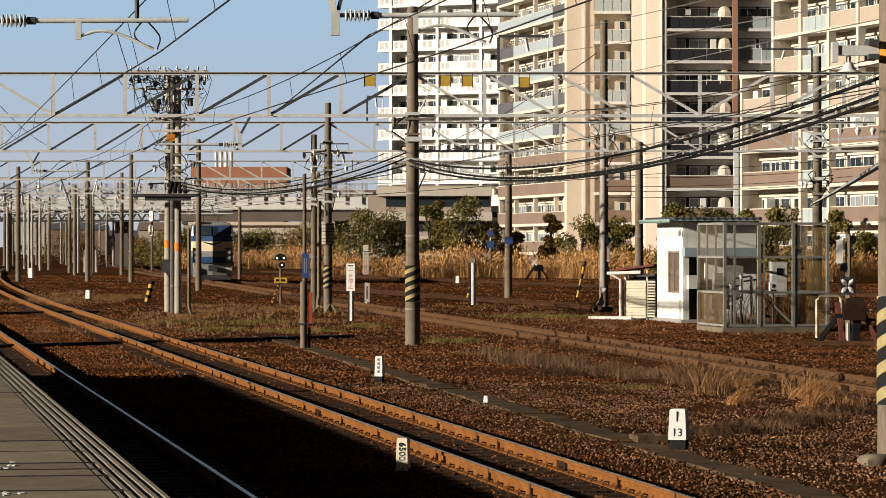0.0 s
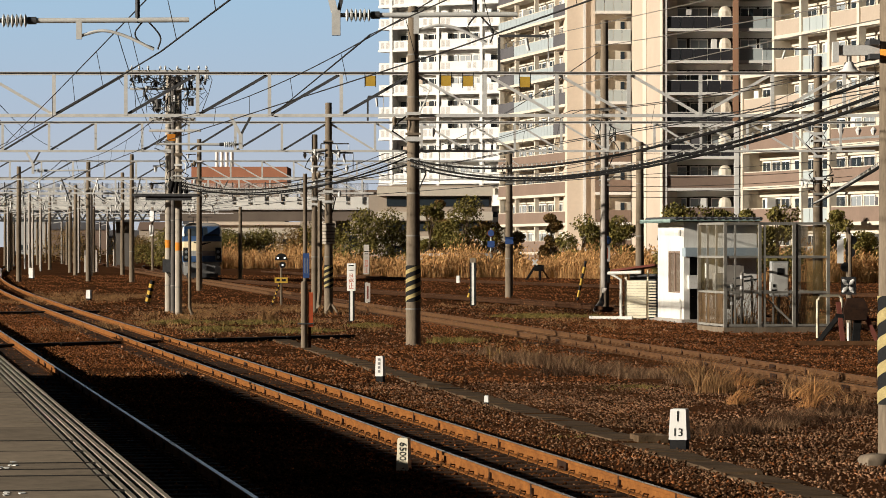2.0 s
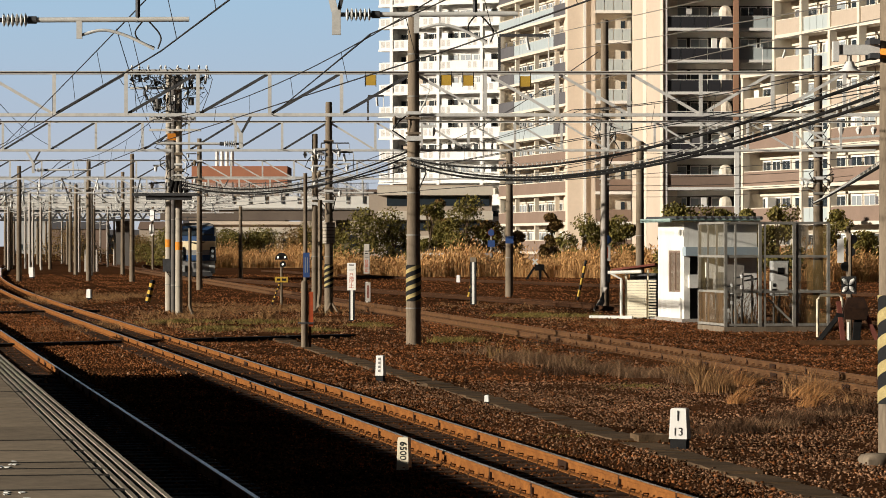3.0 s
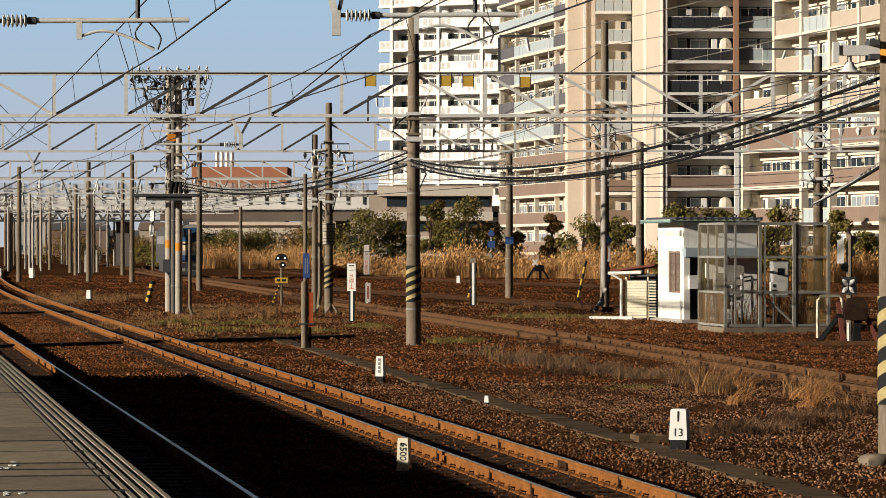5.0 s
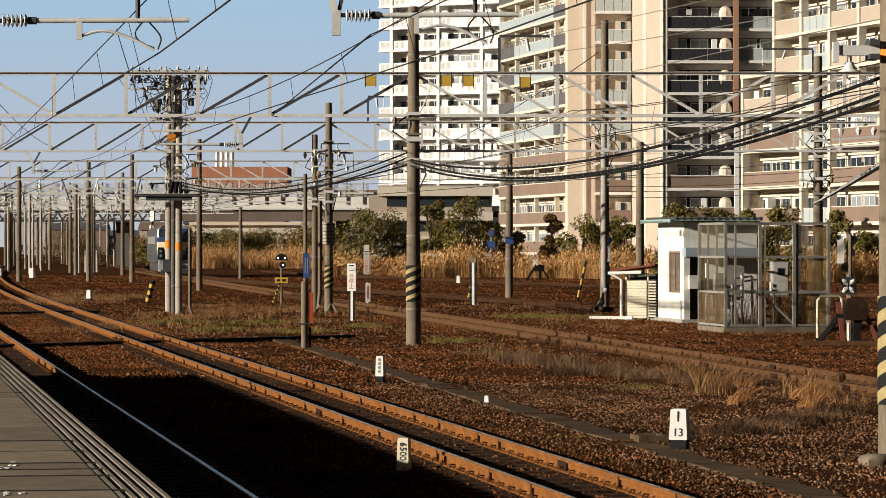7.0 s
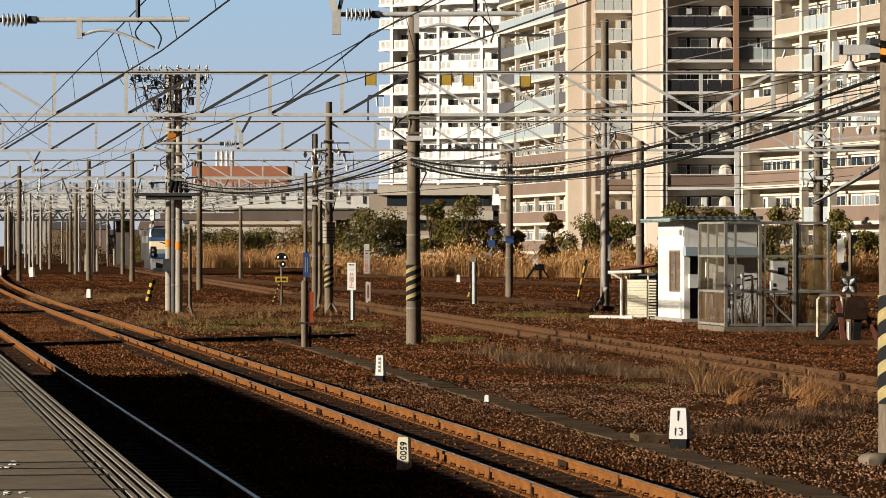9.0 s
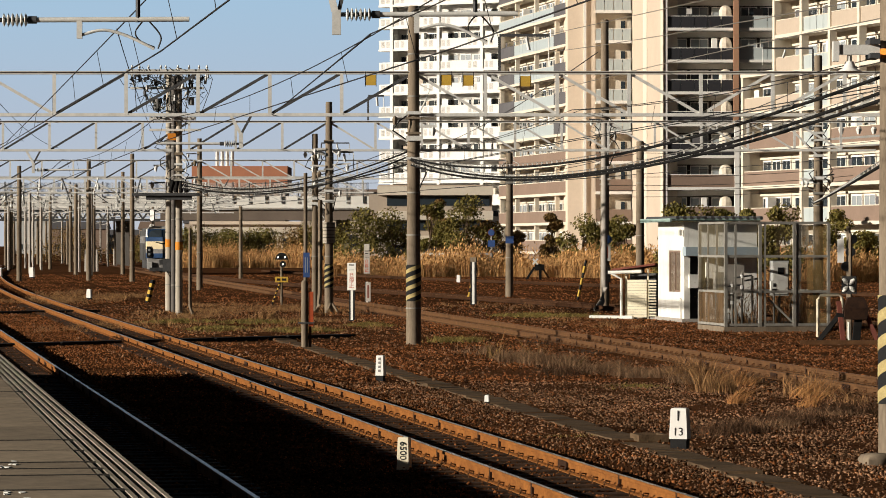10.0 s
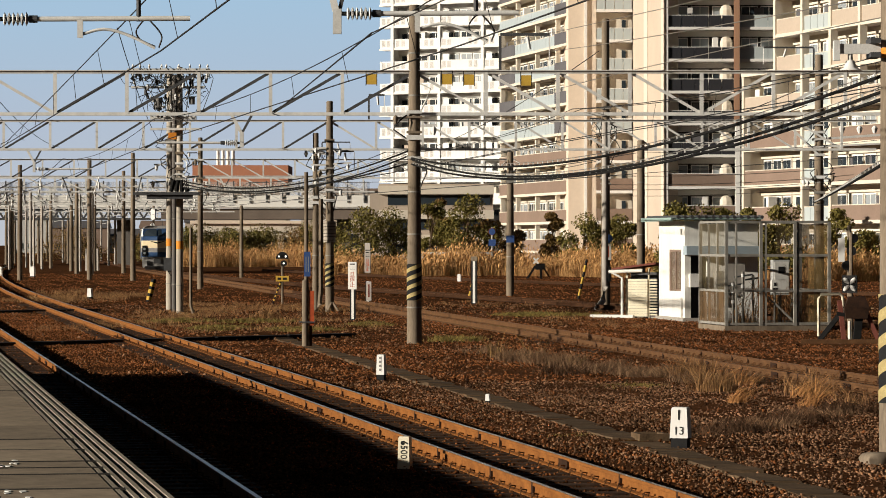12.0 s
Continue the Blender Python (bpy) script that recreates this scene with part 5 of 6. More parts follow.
    for y in (1.8, 4.4, 7.2, 9.8, 12.6, 15.2):
        wh = part("wheelset", Build().tube([(-0.62, y, 0.56), (-0.52, y, 0.56)], 0.56, 16).tube([(0.52, y, 0.56), (0.62, y, 0.56)], 0.56, 16).tube([(-0.5, y, 0.56), (0.5, y, 0.56)], 0.08, 8), "steel_dark", lo)
    return lo


loco = locomotive()


# ---------------------------------------------------------------- overhead line
def wire(pts, r, name="overhead_wire", label="thin dark overhead wire", material="wire", n=5):
    return solid(name, Build().tube(pts, r, n, cap=False), material, label, "wire", group="overhead wires")


SUPPORTS = (8, 45, 91, 134, 200, 250, 300, 330, 368, 410)


def curved_wire(pts, n=16):
    """Points of the parabola through three points of a long wire."""
    p, q, r = (Vector(v) for v in pts)
    m = (q.y - p.y) / (r.y - p.y)
    out = []
    for i in range(n + 1):
        f = i / n
        out.append(p * (f - m) * (f - 1) / m + q * f * (f - 1) / (m * (m - 1)) + r * f * (f - m) / (1 - m))
    return out


def overhead(fx, off, zc, zm, last, r=0.011, droppers=True):
    """Contact wire, messenger wire and droppers over one track, from gantry to gantry."""
    ys = [y for y in SUPPORTS if y <= last]
    for i in range(len(ys) - 1):
        a, b = ys[i], ys[i + 1]
        s = 0.18 if i % 2 else -0.18
        rr = r * (1.0 if a < 130 else 1.5)
        wire([(fx(a) + off + s, a, zc), (fx(b) + off - s, b, zc)], rr, "contact_wire", "taut dark contact wire over a track")
        za, zb = (zm(a), zm(b)) if callable(zm) else (zm, zm)
        m = sag((fx(a) + off, a, za), (fx(b) + off, b, zb), 0.02 if callable(zm) else 0.35)
        wire(m, rr * 0.85, "messenger_wire", "sagging messenger wire over a track")
        if droppers and a < 134:
            for j in range(1, 14, 2):
                q = m[j]
                f = j / 14
                x = (fx(a) + off + s) * (1 - f) + (fx(b) + off - s) * f
                wire([tuple(q), (x, q.y, zc)], 0.005, "dropper", "thin dropper wire between the overhead wires", n=4)


overhead(t1, 0.45, 4.89, lambda y: 6.0 if y < 40 else 5.56 if y < 50 else 5.06 if y < 100 else 5.7, 410)
overhead(t2, 0.1, 4.95, 5.65, 410)
overhead(t3, 0.0, 5.1, 5.9, 250)
overhead(t4, 0.0, 5.1, 5.9, 330, droppers=False)
overhead(lambda y: t5(y) + 0.2, 0.0, 5.1, 5.9, 368, droppers=False)
for pts in (((2.29, 134, 10.06), (5.68, 91, 8.51), (5.4, 45, 6.0)), ((4.06, 134, 9.76), (5.81, 91, 7.85), (7.25, 60, 6.6)), ((2.9, 134, 7.9), (5.3, 91, 7.0), (7.6, 60, 6.3))):
    wire(curved_wire(pts), 0.011, "feeder_wire", "pale weathered feeder wire", "wire_light")
wire([(-0.94, 45, 5.11), (-4.46, 91, 5.77)], 0.013, "anchor_wire", "taut dark anchor wire to the gantry beam")
wire([(-0.94, 45, 5.11), (0.04, 39, 5.14)], 0.008, "anchor_wire", "taut dark anchor wire above the tracks")
for x0, x1, z in ((-13, -24, 8.3), (-13, -22, 7.9), (-8.5, -16, 8.0), (4, -3, 7.4), (9.2, 3.2, 6.4), (9.4, 3.5, 6.0)):
    wire(sag((x0, 91, z), (x1, 200, z), 0.6), 0.013, "feeder_wire", "thin feeder wire along the tracks")
for z in (5.1, 4.75, 4.55, 4.3):
    wire(sag((17.5, 150, z + 0.6), (6.4, 139.5, z), 0.15), 0.012, "service_wire", "thin pale service wire", "wire_light")


def curved(pts, n=6):
    """Points of a smooth curve through pts."""
    p = [Vector(q) for q in pts]
    p = [2 * p[0] - p[1]] + p + [2 * p[-1] - p[-2]]
    out = []
    for i in range(1, len(p) - 2):
        for k in range(n):
            t = k / n
            out.append(0.5 * (2 * p[i] + (p[i + 1] - p[i - 1]) * t + (2 * p[i - 1] - 5 * p[i] + 4 * p[i + 1] - p[i + 2]) * t * t + (3 * p[i] - p[i - 1] - 3 * p[i + 1] + p[i + 2]) * t ** 3))
    return out + [p[-2]]


def insulator_bar(x0, x1, x2, y, z, label, steady=None):
    """Porcelain insulator from x0 to x1 and a steel tube on to x2."""
    h = thing("cantilever_arm", Matrix(), label, "cantilever", group="cantilever arms")
    n = 6
    part("insulator_rod", Build().tube([(x0, y, z), (x1, y, z)], 0.028, 8), "steel_dark", h)
    sg = 1 if x1 > x0 else -1
    for i in range(n):
        x = x0 + 0.09 * sg + (x1 - x0 - 0.18 * sg) * i / (n - 1)
        part("insulator_shed", Build().tube([(x - 0.018, y, z), (x, y, z), (x + 0.02, y, z)], [0.05, 0.088, 0.05], 14), "porcelain", h, smooth=True)
    part("end_cap", Build().tube([(x1 - 0.06 * sg, y, z), (x1 + 0.05 * sg, y, z)], 0.05, 10), "steel_dark", h)
    part("tube", Build().tube([(x1 + 0.05 * sg, y, z), (x2, y, z + 0.01)], 0.034, 10), "steel", h, "galvanised tube", smooth=True)
    if steady:
        xa, xb, zl = steady
        part("drop_bracket", Build().box(xa - 0.035, y - 0.03, z - 0.24, xa + 0.035, y + 0.03, z + 0.03), "steel", h)
        part("steady_arm", Build().tube(curved([(xa, y, z - 0.2), (xa + 0.3, y, z - 0.13), (xa + 0.6, y, z - 0.2), (xb, y, zl)]), 0.020, 8), "steel", h, smooth=True)
        part("jumper_loop", Build().tube(curved([(xb - 0.12, y, z + 0.02), (xb - 0.24, y, z - 0.15), (xb - 0.18, y, zl + 0.1), (xb, y, zl + 0.02)]), 0.012, 6), "wire", h)
        part("jumper_loop", Build().tube(curved([(xb - 0.1, y, z + 0.02), (xb + 0.08, y, z - 0.2), (xb + 0.05, y, zl)]), 0.012, 6), "wire", h)
        part("clamp", Build().tube([(xa + 0.75, y, z - 0.03), (xa + 0.75, y, z + 0.35)], 0.03, 8), "steel_dark", h)
    return h


insulator_bar(-5.74, -5.28, -3.27, 45, 5.29, "galvanised cantilever arm with a white ribbed insulator", (-4.68, -3.72, 4.92))
insulator_bar(-1.33, -0.87, 0.95, 45, 5.36, "galvanised cantilever arm with a white ribbed insulator", (-0.35, 0.55, 5.0))
ga = gantry(45, -9, 6.2, 6.6, 7.7, 1.8, 0, -1.46, "steel lattice gantry beam above the view")
h = thing("hanger_bracket", pose(-1.38, 45, 0), "forked pale steel hanger under the gantry", "bracket")
part("stem", Build().box(-0.055, -0.05, 5.10, 0.055, 0.05, 5.42), "steel", h)
part("fork_arm", Build().beam((-0.02, 0, 5.40), (-0.30, 0, 6.58), 0.09), "steel", h)
part("fork_arm", Build().beam((0.03, 0, 5.40), (0.30, 0, 6.58), 0.05), "steel_dark", h)
h = thing("hanger_bracket", pose(-5.78, 45, 0), "forked pale steel hanger under the gantry", "bracket")
part("stem", Build().box(-0.055, -0.05, 5.0, 0.055, 0.05, 6.58), "steel", h)

# arms, brackets and plates on the gantries further on
def hanger(x, gy, top, side):
    """Forked hanger under a gantry's lower chord with an insulated arm to one side."""
    h = thing("hanger_bracket", pose(x, gy, 0), "forked pale steel hanger under a gantry", "bracket", group="hangers")
    part("stem", Build().box(-0.05, -0.05, top - 0.84, 0.05, 0.05, top - 0.44), "steel", h)
    part("fork_arm", Build().beam((0, 0, top - 0.48), (-0.26, 0, top), 0.08), "steel", h)
    part("fork_arm", Build().beam((0, 0, top - 0.48), (0.26, 0, top), 0.06), "steel_dark", h)
    insulator_bar(x + 0.05 * side, x + 0.5 * side, x + 2.2 * side, gy, top - 0.72, "cantilever arm with a white insulator under a gantry")


hanger(-5.27, 91, 5.74, -1)
hanger(-15.7, 134, 5.97, 1)
for gy, xs in ((200, (t2(200) - 1.6, t5(200) - 1.5)), (250, (t2(250) - 1.6, t5(250) - 1.5)), (300, (t2(300) - 1.6, t5(300) - 1.6))):
    for x in xs:
        hanger(x, gy, 6.1, 1)
for x, z in ((-1.9, 6.53), (0.06, 6.53), (0.63, 6.52), (2.11, 6.5)):
    h = thing("marker_plate", pose(x, 90.86, z), "small yellow plate hung under the gantry beam", "sign", group="yellow plates")
    part("plate", Build().box(-0.13, 0, 0, 0.13, 0.02, 0.27), "yellow", h)
    part("frame_bar", Build().box(-0.15, -0.005, -0.03, -0.131, 0.025, 0.36), "black", h)
    part("frame_bar", Build().box(0.131, -0.005, -0.03, 0.15, 0.025, 0.36), "black", h)
for x, y, z, w, s in ((1.44, 91, 6.9, 1.28, 1), (-2.9, 134, 7.15, 0.6, 1), (-7.0, 200, 7.25, 1.6, 1), (14.74, 140, 9.3, -2.0, -1), (-4.26, 134, 5.0, 0.8, 1)):
    h = thing("wire_bracket", pose(x, y, z), "dark square steel bracket carrying feeder wires", "bracket", group="feeder brackets")
    hh = 0.9
    part("upright", Build().box(-0.035, -0.035, 0, 0.035, 0.035, hh), "steel_dark", h)
    part("crossbar", Build().box(min(0, w), -0.035, hh, max(0, w), 0.035, hh + 0.07), "steel_dark", h)
    part("hanger", Build().tube([(w, 0, hh), (w, 0, 0.25)], 0.018, 6), "steel", h)
    part("insulator", Build().tube([(w * 0.55, 0, hh - 0.02), (w * 0.6, 0, hh - 0.35)], 0.045, 8), "porcelain", h)


def bundle(a, b, drop, label, r=0.023):
    pts = sag(a, b, drop, 26)
    h = thing("cable_bundle", Matrix(), label, "cable", group="lashed cables")
    part("cable", Build().tube(pts, r, 7, cap=False), "cable", h, smooth=True)
    part("support_wire", Build().tube([p + Vector((0, 0, 0.062)) for p in pts], 0.007, 5, cap=False), "wire_light", h)
    ties = Build()
    for i in range(26):
        for f in (0.2, 0.53, 0.86):
            p = pts[i].lerp(pts[i + 1], f)
            ties.box(p.x - 0.011, p.y - 0.015, p.z + 0.015, p.x + 0.011, p.y + 0.015, p.z + 0.065)
    part("lashing", ties, "steel", h, "pale hooks that lash the cable", kind="stuff")


for a, b, d in (((5.25, 42, 4.42), (-0.85, 90.8, 4.62), 0.58), ((5.25, 42, 4.23), (-0.85, 90.8, 4.58), 0.70), ((5.25, 42, 4.14), (-0.85, 90.8, 4.46), 0.64),
                ((-0.85, 91, 4.85), (-9.8, 130, 4.75), 0.60), ((-0.85, 91, 4.72), (-9.8, 130, 4.66), 0.66), ((-0.85, 91, 4.52), (-9.8, 130, 4.5), 0.42)):
    bundle(a, b, d, "heavy black cable lashed under a support wire")
bundle((5.25, 42, 3.36), (14.75, 139.8, 4.04), 0.03, "black service cable to the pole by the cage", 0.022)


# ---------------------------------------------------------------- transformer poles
def transformer_poles():
    for x, y, hgt, r0, shaft, ob in ((-10.67, 136, 9.4, 0.15, "pole_pale", (2.55, 2.85)), (-9.83, 130, 9.2, 0.135, "pole_pale", (2.45, 2.75)), (-10.33, 134, 9.1, 0.11, "pole_dark", None)):
        concrete_pole(x, y, hgt, r0, r0 * 0.8, "grey concrete pole carrying transformers and a work deck", (1.1, 3.6, 5.2, 6.4, 7.2), orange=ob, shaft=shaft, name="transformer_pole")
    h = thing("transformer_rack", Matrix(), "cross-arms crowded with insulators, switches and jumper wires", "transformer rack")
    part("cross_arm", Build().box(-11.75, 129.6, 8.78, -8.7, 129.95, 8.88), "steel", h)
    part("cross_arm", Build().box(-11.6, 129.6, 8.15, -8.9, 129.95, 8.23), "steel", h)
    part("cross_arm", Build().box(-10.9, 129.6, 7.0, -9.2, 129.95, 7.12), "steel", h)
    part("cross_arm", Build().box(-10.9, 129.6, 6.6, -9.0, 129.95, 6.68), "steel", h)
    r = random.Random(2)
    for i in range(9):
        x = -11.65 + 0.36 * i + r.uniform(-0.12, 0.12)
        part("pin_insulator", Build().tube([(x, 129.65, 8.88), (x, 129.65, 8.96), (x, 129.65, 9.04)], [0.02, 0.045, 0.02], 8), "porcelain", h)
        part("cutout_switch", Build().tube([(x, 129.5, 8.7), (x + r.uniform(-.1, .1), 129.5, r.uniform(8.25, 8.5))], r.uniform(0.035, 0.06), 8), r.choice(("steel_dark", "porcelain", "steel_dark", "cable")), h)
        part("jumper", Build().tube([(x, 129.5, 8.95), (x + r.uniform(-.3, .3), 129.4, 8.5), (x + r.uniform(-.4, .4), 129.45, 8.0), (x + r.uniform(-.3, .3) * 0.5 - 0.3 * (x + 10.2) * 0.6, 129.5, 7.3)], 0.014, 5), "wire", h)
    for i in range(120):
        z = 8.75 - 1.5 * r.random() ** 1.5                            # the gear fans out towards the top arm
        x = -10.2 + r.uniform(-1, 1) * (0.35 + 1.15 * (z - 7.25) / 1.5)
        if r.random() < 0.5:
            part("fitting", Build().tube([(x, 129.5, z), (x + r.uniform(-.08, .08), 129.5, z - r.uniform(0.08, 0.24))], r.uniform(0.025, 0.06), 8), r.choice(("steel_dark", "porcelain", "cable")), h)
        else:
            part("jumper", Build().tube([(x, 129.45, z), (x + r.uniform(-.25, .25), 129.4, z - 0.3), (x + r.uniform(-.5, .5), 129.45, z - 0.15), (x + r.uniform(-.6, .6), 129.5, z + r.uniform(-.5, .3))], 0.013, 5), "wire", h)
    part("transformer_can", Build().tube([(-10.6, 129.6, 7.35), (-10.6, 129.6, 7.8)], 0.15, 14), "loco_grey", h, smooth=True)
    part("transformer_can", Build().tube([(-9.35, 129.6, 7.55), (-9.35, 129.6, 7.85)], 0.11, 12), "loco_grey", h, smooth=True)
    part("terminal_box", Build().box(-10.2, 129.3, 6.25, -9.9, 129.6, 6.5), "orange", h, "faded orange terminal box")
    d = thing("work_deck", Matrix(), "dark steel deck clamped round the poles", "deck")
    part("deck_plate", Build().box(-11.5, 129.2, 4.20, -9.05, 130.9, 4.30), "steel_dark", d)
    part("bearer", Build().box(-11.0, 129.3, 4.05, -9.3, 129.4, 4.2), "steel_dark", d)
    for i in range(4):
        part("splice_box", Build().tube([(-10.1 + 0.2 * i, 129.4, 4.32), (-10.0 + 0.15 * i, 129.4, 4.75)], 0.08, 8), "cable", d)
    c = thing("control_box", pose(-10.72, 136, 0), "dark control box strapped to a pole", "box")
    part("body", Build().box(-0.16, -0.34, 1.35, 0.16, -0.15, 1.85), "steel_dark", c)
    part("cable_loop", Build().tube([(0, -0.28, 1.35), (0.12, -0.3, 1.15), (0.2, -0.28, 1.3)], 0.02, 6), "cable", c)
    w = thing("stay_pipe", pose(-9.42, 130, GROUND), "thin grey conduit beside the pole", "pipe")
    part("pipe", Build().tube([(0.1, 0, 0), (0, 0, 0.3), (0, 0, 3.2)], 0.06, 8), "pole", w, smooth=True)


transformer_poles()


# ---------------------------------------------------------------- signals, signs and posts
def text(body, size, material, parent, m, label=""):
    cu = bpy.data.curves.new("lettering", "FONT")
    cu.body, cu.size, cu.align_x, cu.align_y, cu.extrude = body, size, "CENTER", "CENTER", 0.002
    tmp = bpy.data.objects.new("lettering", cu)
    me = bpy.data.meshes.new_from_object(tmp)
    bpy.data.objects.remove(tmp)
    me.materials.clear()
    me.materials.append(M[material])
    ob = part("lettering", me, material, parent, label)
    ob.matrix_basis = m
    return ob


def dwarf_signal(x, y, label, plate=True):
    h = thing("shunting_signal", pose(x, y, GROUND), label, "signal", group="shunting signals")
    part("post", Build().tube([(0, 0, 0), (0, 0, 1.75)], 0.055, 10), "pole", h, smooth=True)
    fan = Build()
    n = 12
    prof = [(0.27 * math.cos(math.pi * i / n), 0.30 * math.sin(math.pi * i / n)) for i in range(n + 1)]
    vs = [(px, -0.12, 1.95 + pz) for px, pz in prof] + [(px, 0.05, 1.95 + pz) for px, pz in prof]
    fs = [tuple(range(n, -1, -1)), tuple(range(n + 1, 2 * n + 2))] + [(i, i + 1, i + n + 2, i + n + 1) for i in range(n)] + [(n, 0, n + 1, 2 * n + 1)]
    fan.add(vs, fs)
    part("hood", fan, "black", h, "black fan-shaped lamp housing")
    for lx in (-0.14, 0.15):
        part("lamp", Build().tube([(lx, -0.12, 2.05), (lx, -0.16, 2.05)], 0.038, 12), "lamp_white", h, "lit white lamp")
        part("visor", Build().box(lx - 0.08, -0.26, 2.11, lx + 0.08, -0.12, 2.125), "black", h)
    part("lower_lamp_box", Build().tube([(0.06, -0.08, 1.75), (0.06, 0.06, 1.75)], 0.14, 14), "black", h)
    part("lamp", Build().tube([(0.06, -0.08, 1.75), (0.06, -0.11, 1.75)], 0.036, 12), "lamp_white", h, "lit white lamp")
    if plate:
        part("number_plate", Build().box(-0.28, -0.09, 0.98, 0.28, -0.06, 1.22), "yellow", h, "yellow plate with dark bars")
        part("plate_bars", Build().box(-0.2, -0.096, 1.05, -0.05, -0.0905, 1.15).box(0.02, -0.096, 1.05, 0.2, -0.0905, 1.15), "black", h)
        st = part("striped_stay", Build().tube([(-0.05, -0.03, 1.0), (-0.42, -0.1, 0.0)], 0.03, 8), "black", h)
        for i in range(5):
            f = 0.1 + 0.17 * i
            p = Vector((-0.05, -0.03, 1.0)).lerp(Vector((-0.42, -0.1, 0)), f)
            q = Vector((-0.05, -0.03, 1.0)).lerp(Vector((-0.42, -0.1, 0)), f + 0.08)
            part("yellow_ring", Build().tube([tuple(p), tuple(q)], 0.036, 8), "yellow", st)
    return h


dwarf_signal(-6.95, 150, "black fan-shaped shunting signal with white lamps on a post")
dwarf_signal(-5.35, 148, "black fan-shaped shunting signal with white lamps on a thick post", False)


def stop_sign(x, y, z0, z1, zp, label, w=0.3, lines=True):
    """Upright white board with red characters on a black and white post."""
    h = thing("track_sign", pose(x, y, GROUND, 0, 0, -16), label, "sign", group="track signs")
    part("post", Build().box(-0.10, 0.01, 0, 0.10, 0.04, zp), "black", h, "black painted post")
    part("post_stripe", Build().box(-0.042, 0, 0.04, 0.042, 0.012, zp), "white", h, "white upright stripe")
    # Boards beyond 130 m take the greyer concrete colour in place of white.
    part("board", Build().box(-w / 2, -0.03, z0, w / 2, 0, z1), "white" if y < 130 else "concrete", h)
    if lines:
        hgt = z1 - z0
        for i, ch in enumerate("一旦停止"):
            text(ch, hgt * 0.2, "red" if i else "black", h, pose(0, -0.034, z1 - hgt * (0.28 + 0.19 * i), 90, 0, 0), "red character")
        part("caption_bar", Build().box(-w * 0.3, -0.036, z1 - hgt * 0.1, w * 0.3, -0.031, z1 - hgt * 0.06), "black", h)
    return h


stop_sign(-3.13, 119, 1.05, 1.98, 1.05, "white track-stop board with red characters on a black and white post")
h = stop_sign(-3.3, 150, 1.35, 2.3, 1.0, "white narrow track board with red characters", 0.26)
part("lower_board", Build().box(-0.05, -0.03, 0.16, 0.17, -0.005, 0.98), "concrete", h)
part("lower_board_bar", Build().box(0.03, -0.036, 0.3, 0.10, -0.031, 0.86), "red_brown", h)
part("cap_box", Build().box(-0.12, -0.03, 2.34, 0.12, 0.02, 2.62), "concrete", h)
part("neck", Build().box(-0.09, 0.0, 2.28, 0.09, 0.03, 2.34), "black", h)
h = thing("white_post", pose(1.27, 150, GROUND, 0, 0, -16), "slim black post with a white stripe and grey cap", "post")
part("shaft", Build().box(-0.14, -0.03, 0, 0.12, 0.05, 1.85), "black", h, "black painted shaft")
part("stripe", Build().box(-0.06, -0.045, 0.05, 0.046, -0.03, 1.85), "white", h, "white upright stripe")
part("cap", Build().box(-0.14, -0.05, 1.85, 0.12, 0.05, 2.05), "pole", h)
# wooden post with conduit, blue plate and red-orange box
h = thing("cable_riser", pose(-3.50, 88, GROUND), "grey post with a blue plate and a rusty orange duct", "post")
part("lower_post", Build().tube([(0, 0, 0), (0, 0, 1.65), (0, 0, 1.7)], [0.085, 0.085, 0.06], 12), "pole", h, smooth=True)
part("upper_post", Build().tube([(0.02, 0.05, 1.7), (0.02, 0.05, 4.4)], 0.05, 10), "pole", h, smooth=True)
part("orange_duct", Build().box(0.10, -0.04, 0.55, 0.22, 0.10, 1.42), "red", h, "rusty orange duct")
part("duct_foot", Build().box(0.10, 0.0, 0, 0.17, 0.07, 0.55), "rust_dull", h)
part("strap", Build().box(-0.16, -0.1, 0.62, 0.24, 0.12, 0.65), "steel_dark", h)
part("blue_plate", Build().box(-0.03, -0.07, 1.78, 0.13, -0.04, 2.40), "blue", h, "blue enamel plate")
part("plate_bars", Build().box(0.01, -0.076, 1.9, 0.03, -0.071, 2.28).box(0.07, -0.076, 1.9, 0.085, -0.071, 2.28), "window_pale", h)
# pipes and stays on the second gantry's pole
h = thing("conduit", pose(-4.72, 133.6, GROUND), "grey conduit pipe bent out at its foot", "pipe")
part("pipe", Build().tube([(-0.18, -0.2, 0), (-0.05, -0.05, 0.3), (0, 0, 0.8), (0, 0, 4.3)], 0.085, 8), "pole", h, smooth=True)
h = thing("pole_foot_stay", pose(-4.25, 133.5, GROUND), "forked steel stay at a pole foot", "stay")
part("leg", Build().beam((0, 0, 0.35), (0.22, -0.1, 0), 0.07), "pole", h)
part("leg", Build().beam((-0.05, 0, 0.35), (-0.2, -0.1, 0), 0.07), "pole", h)
h = thing("banded_collar", pose(-4.4, 134, 0), "grey banded collar round a pole", "collar")
part("collar", Build().tube([(0, 0, 2.45), (0, 0, 3.25)], 0.235, 16), "pole_pale", h, smooth=True)
for i in range(6):
    part("hoop", Build().tube([(0, 0, 2.52 + 0.13 * i), (0, 0, 2.55 + 0.13 * i)], 0.25, 16), "pole_dark", h)
h = thing("conduit", pose(6.35, 138.7, GROUND), "pale conduit pipe bent out at its foot", "pipe")
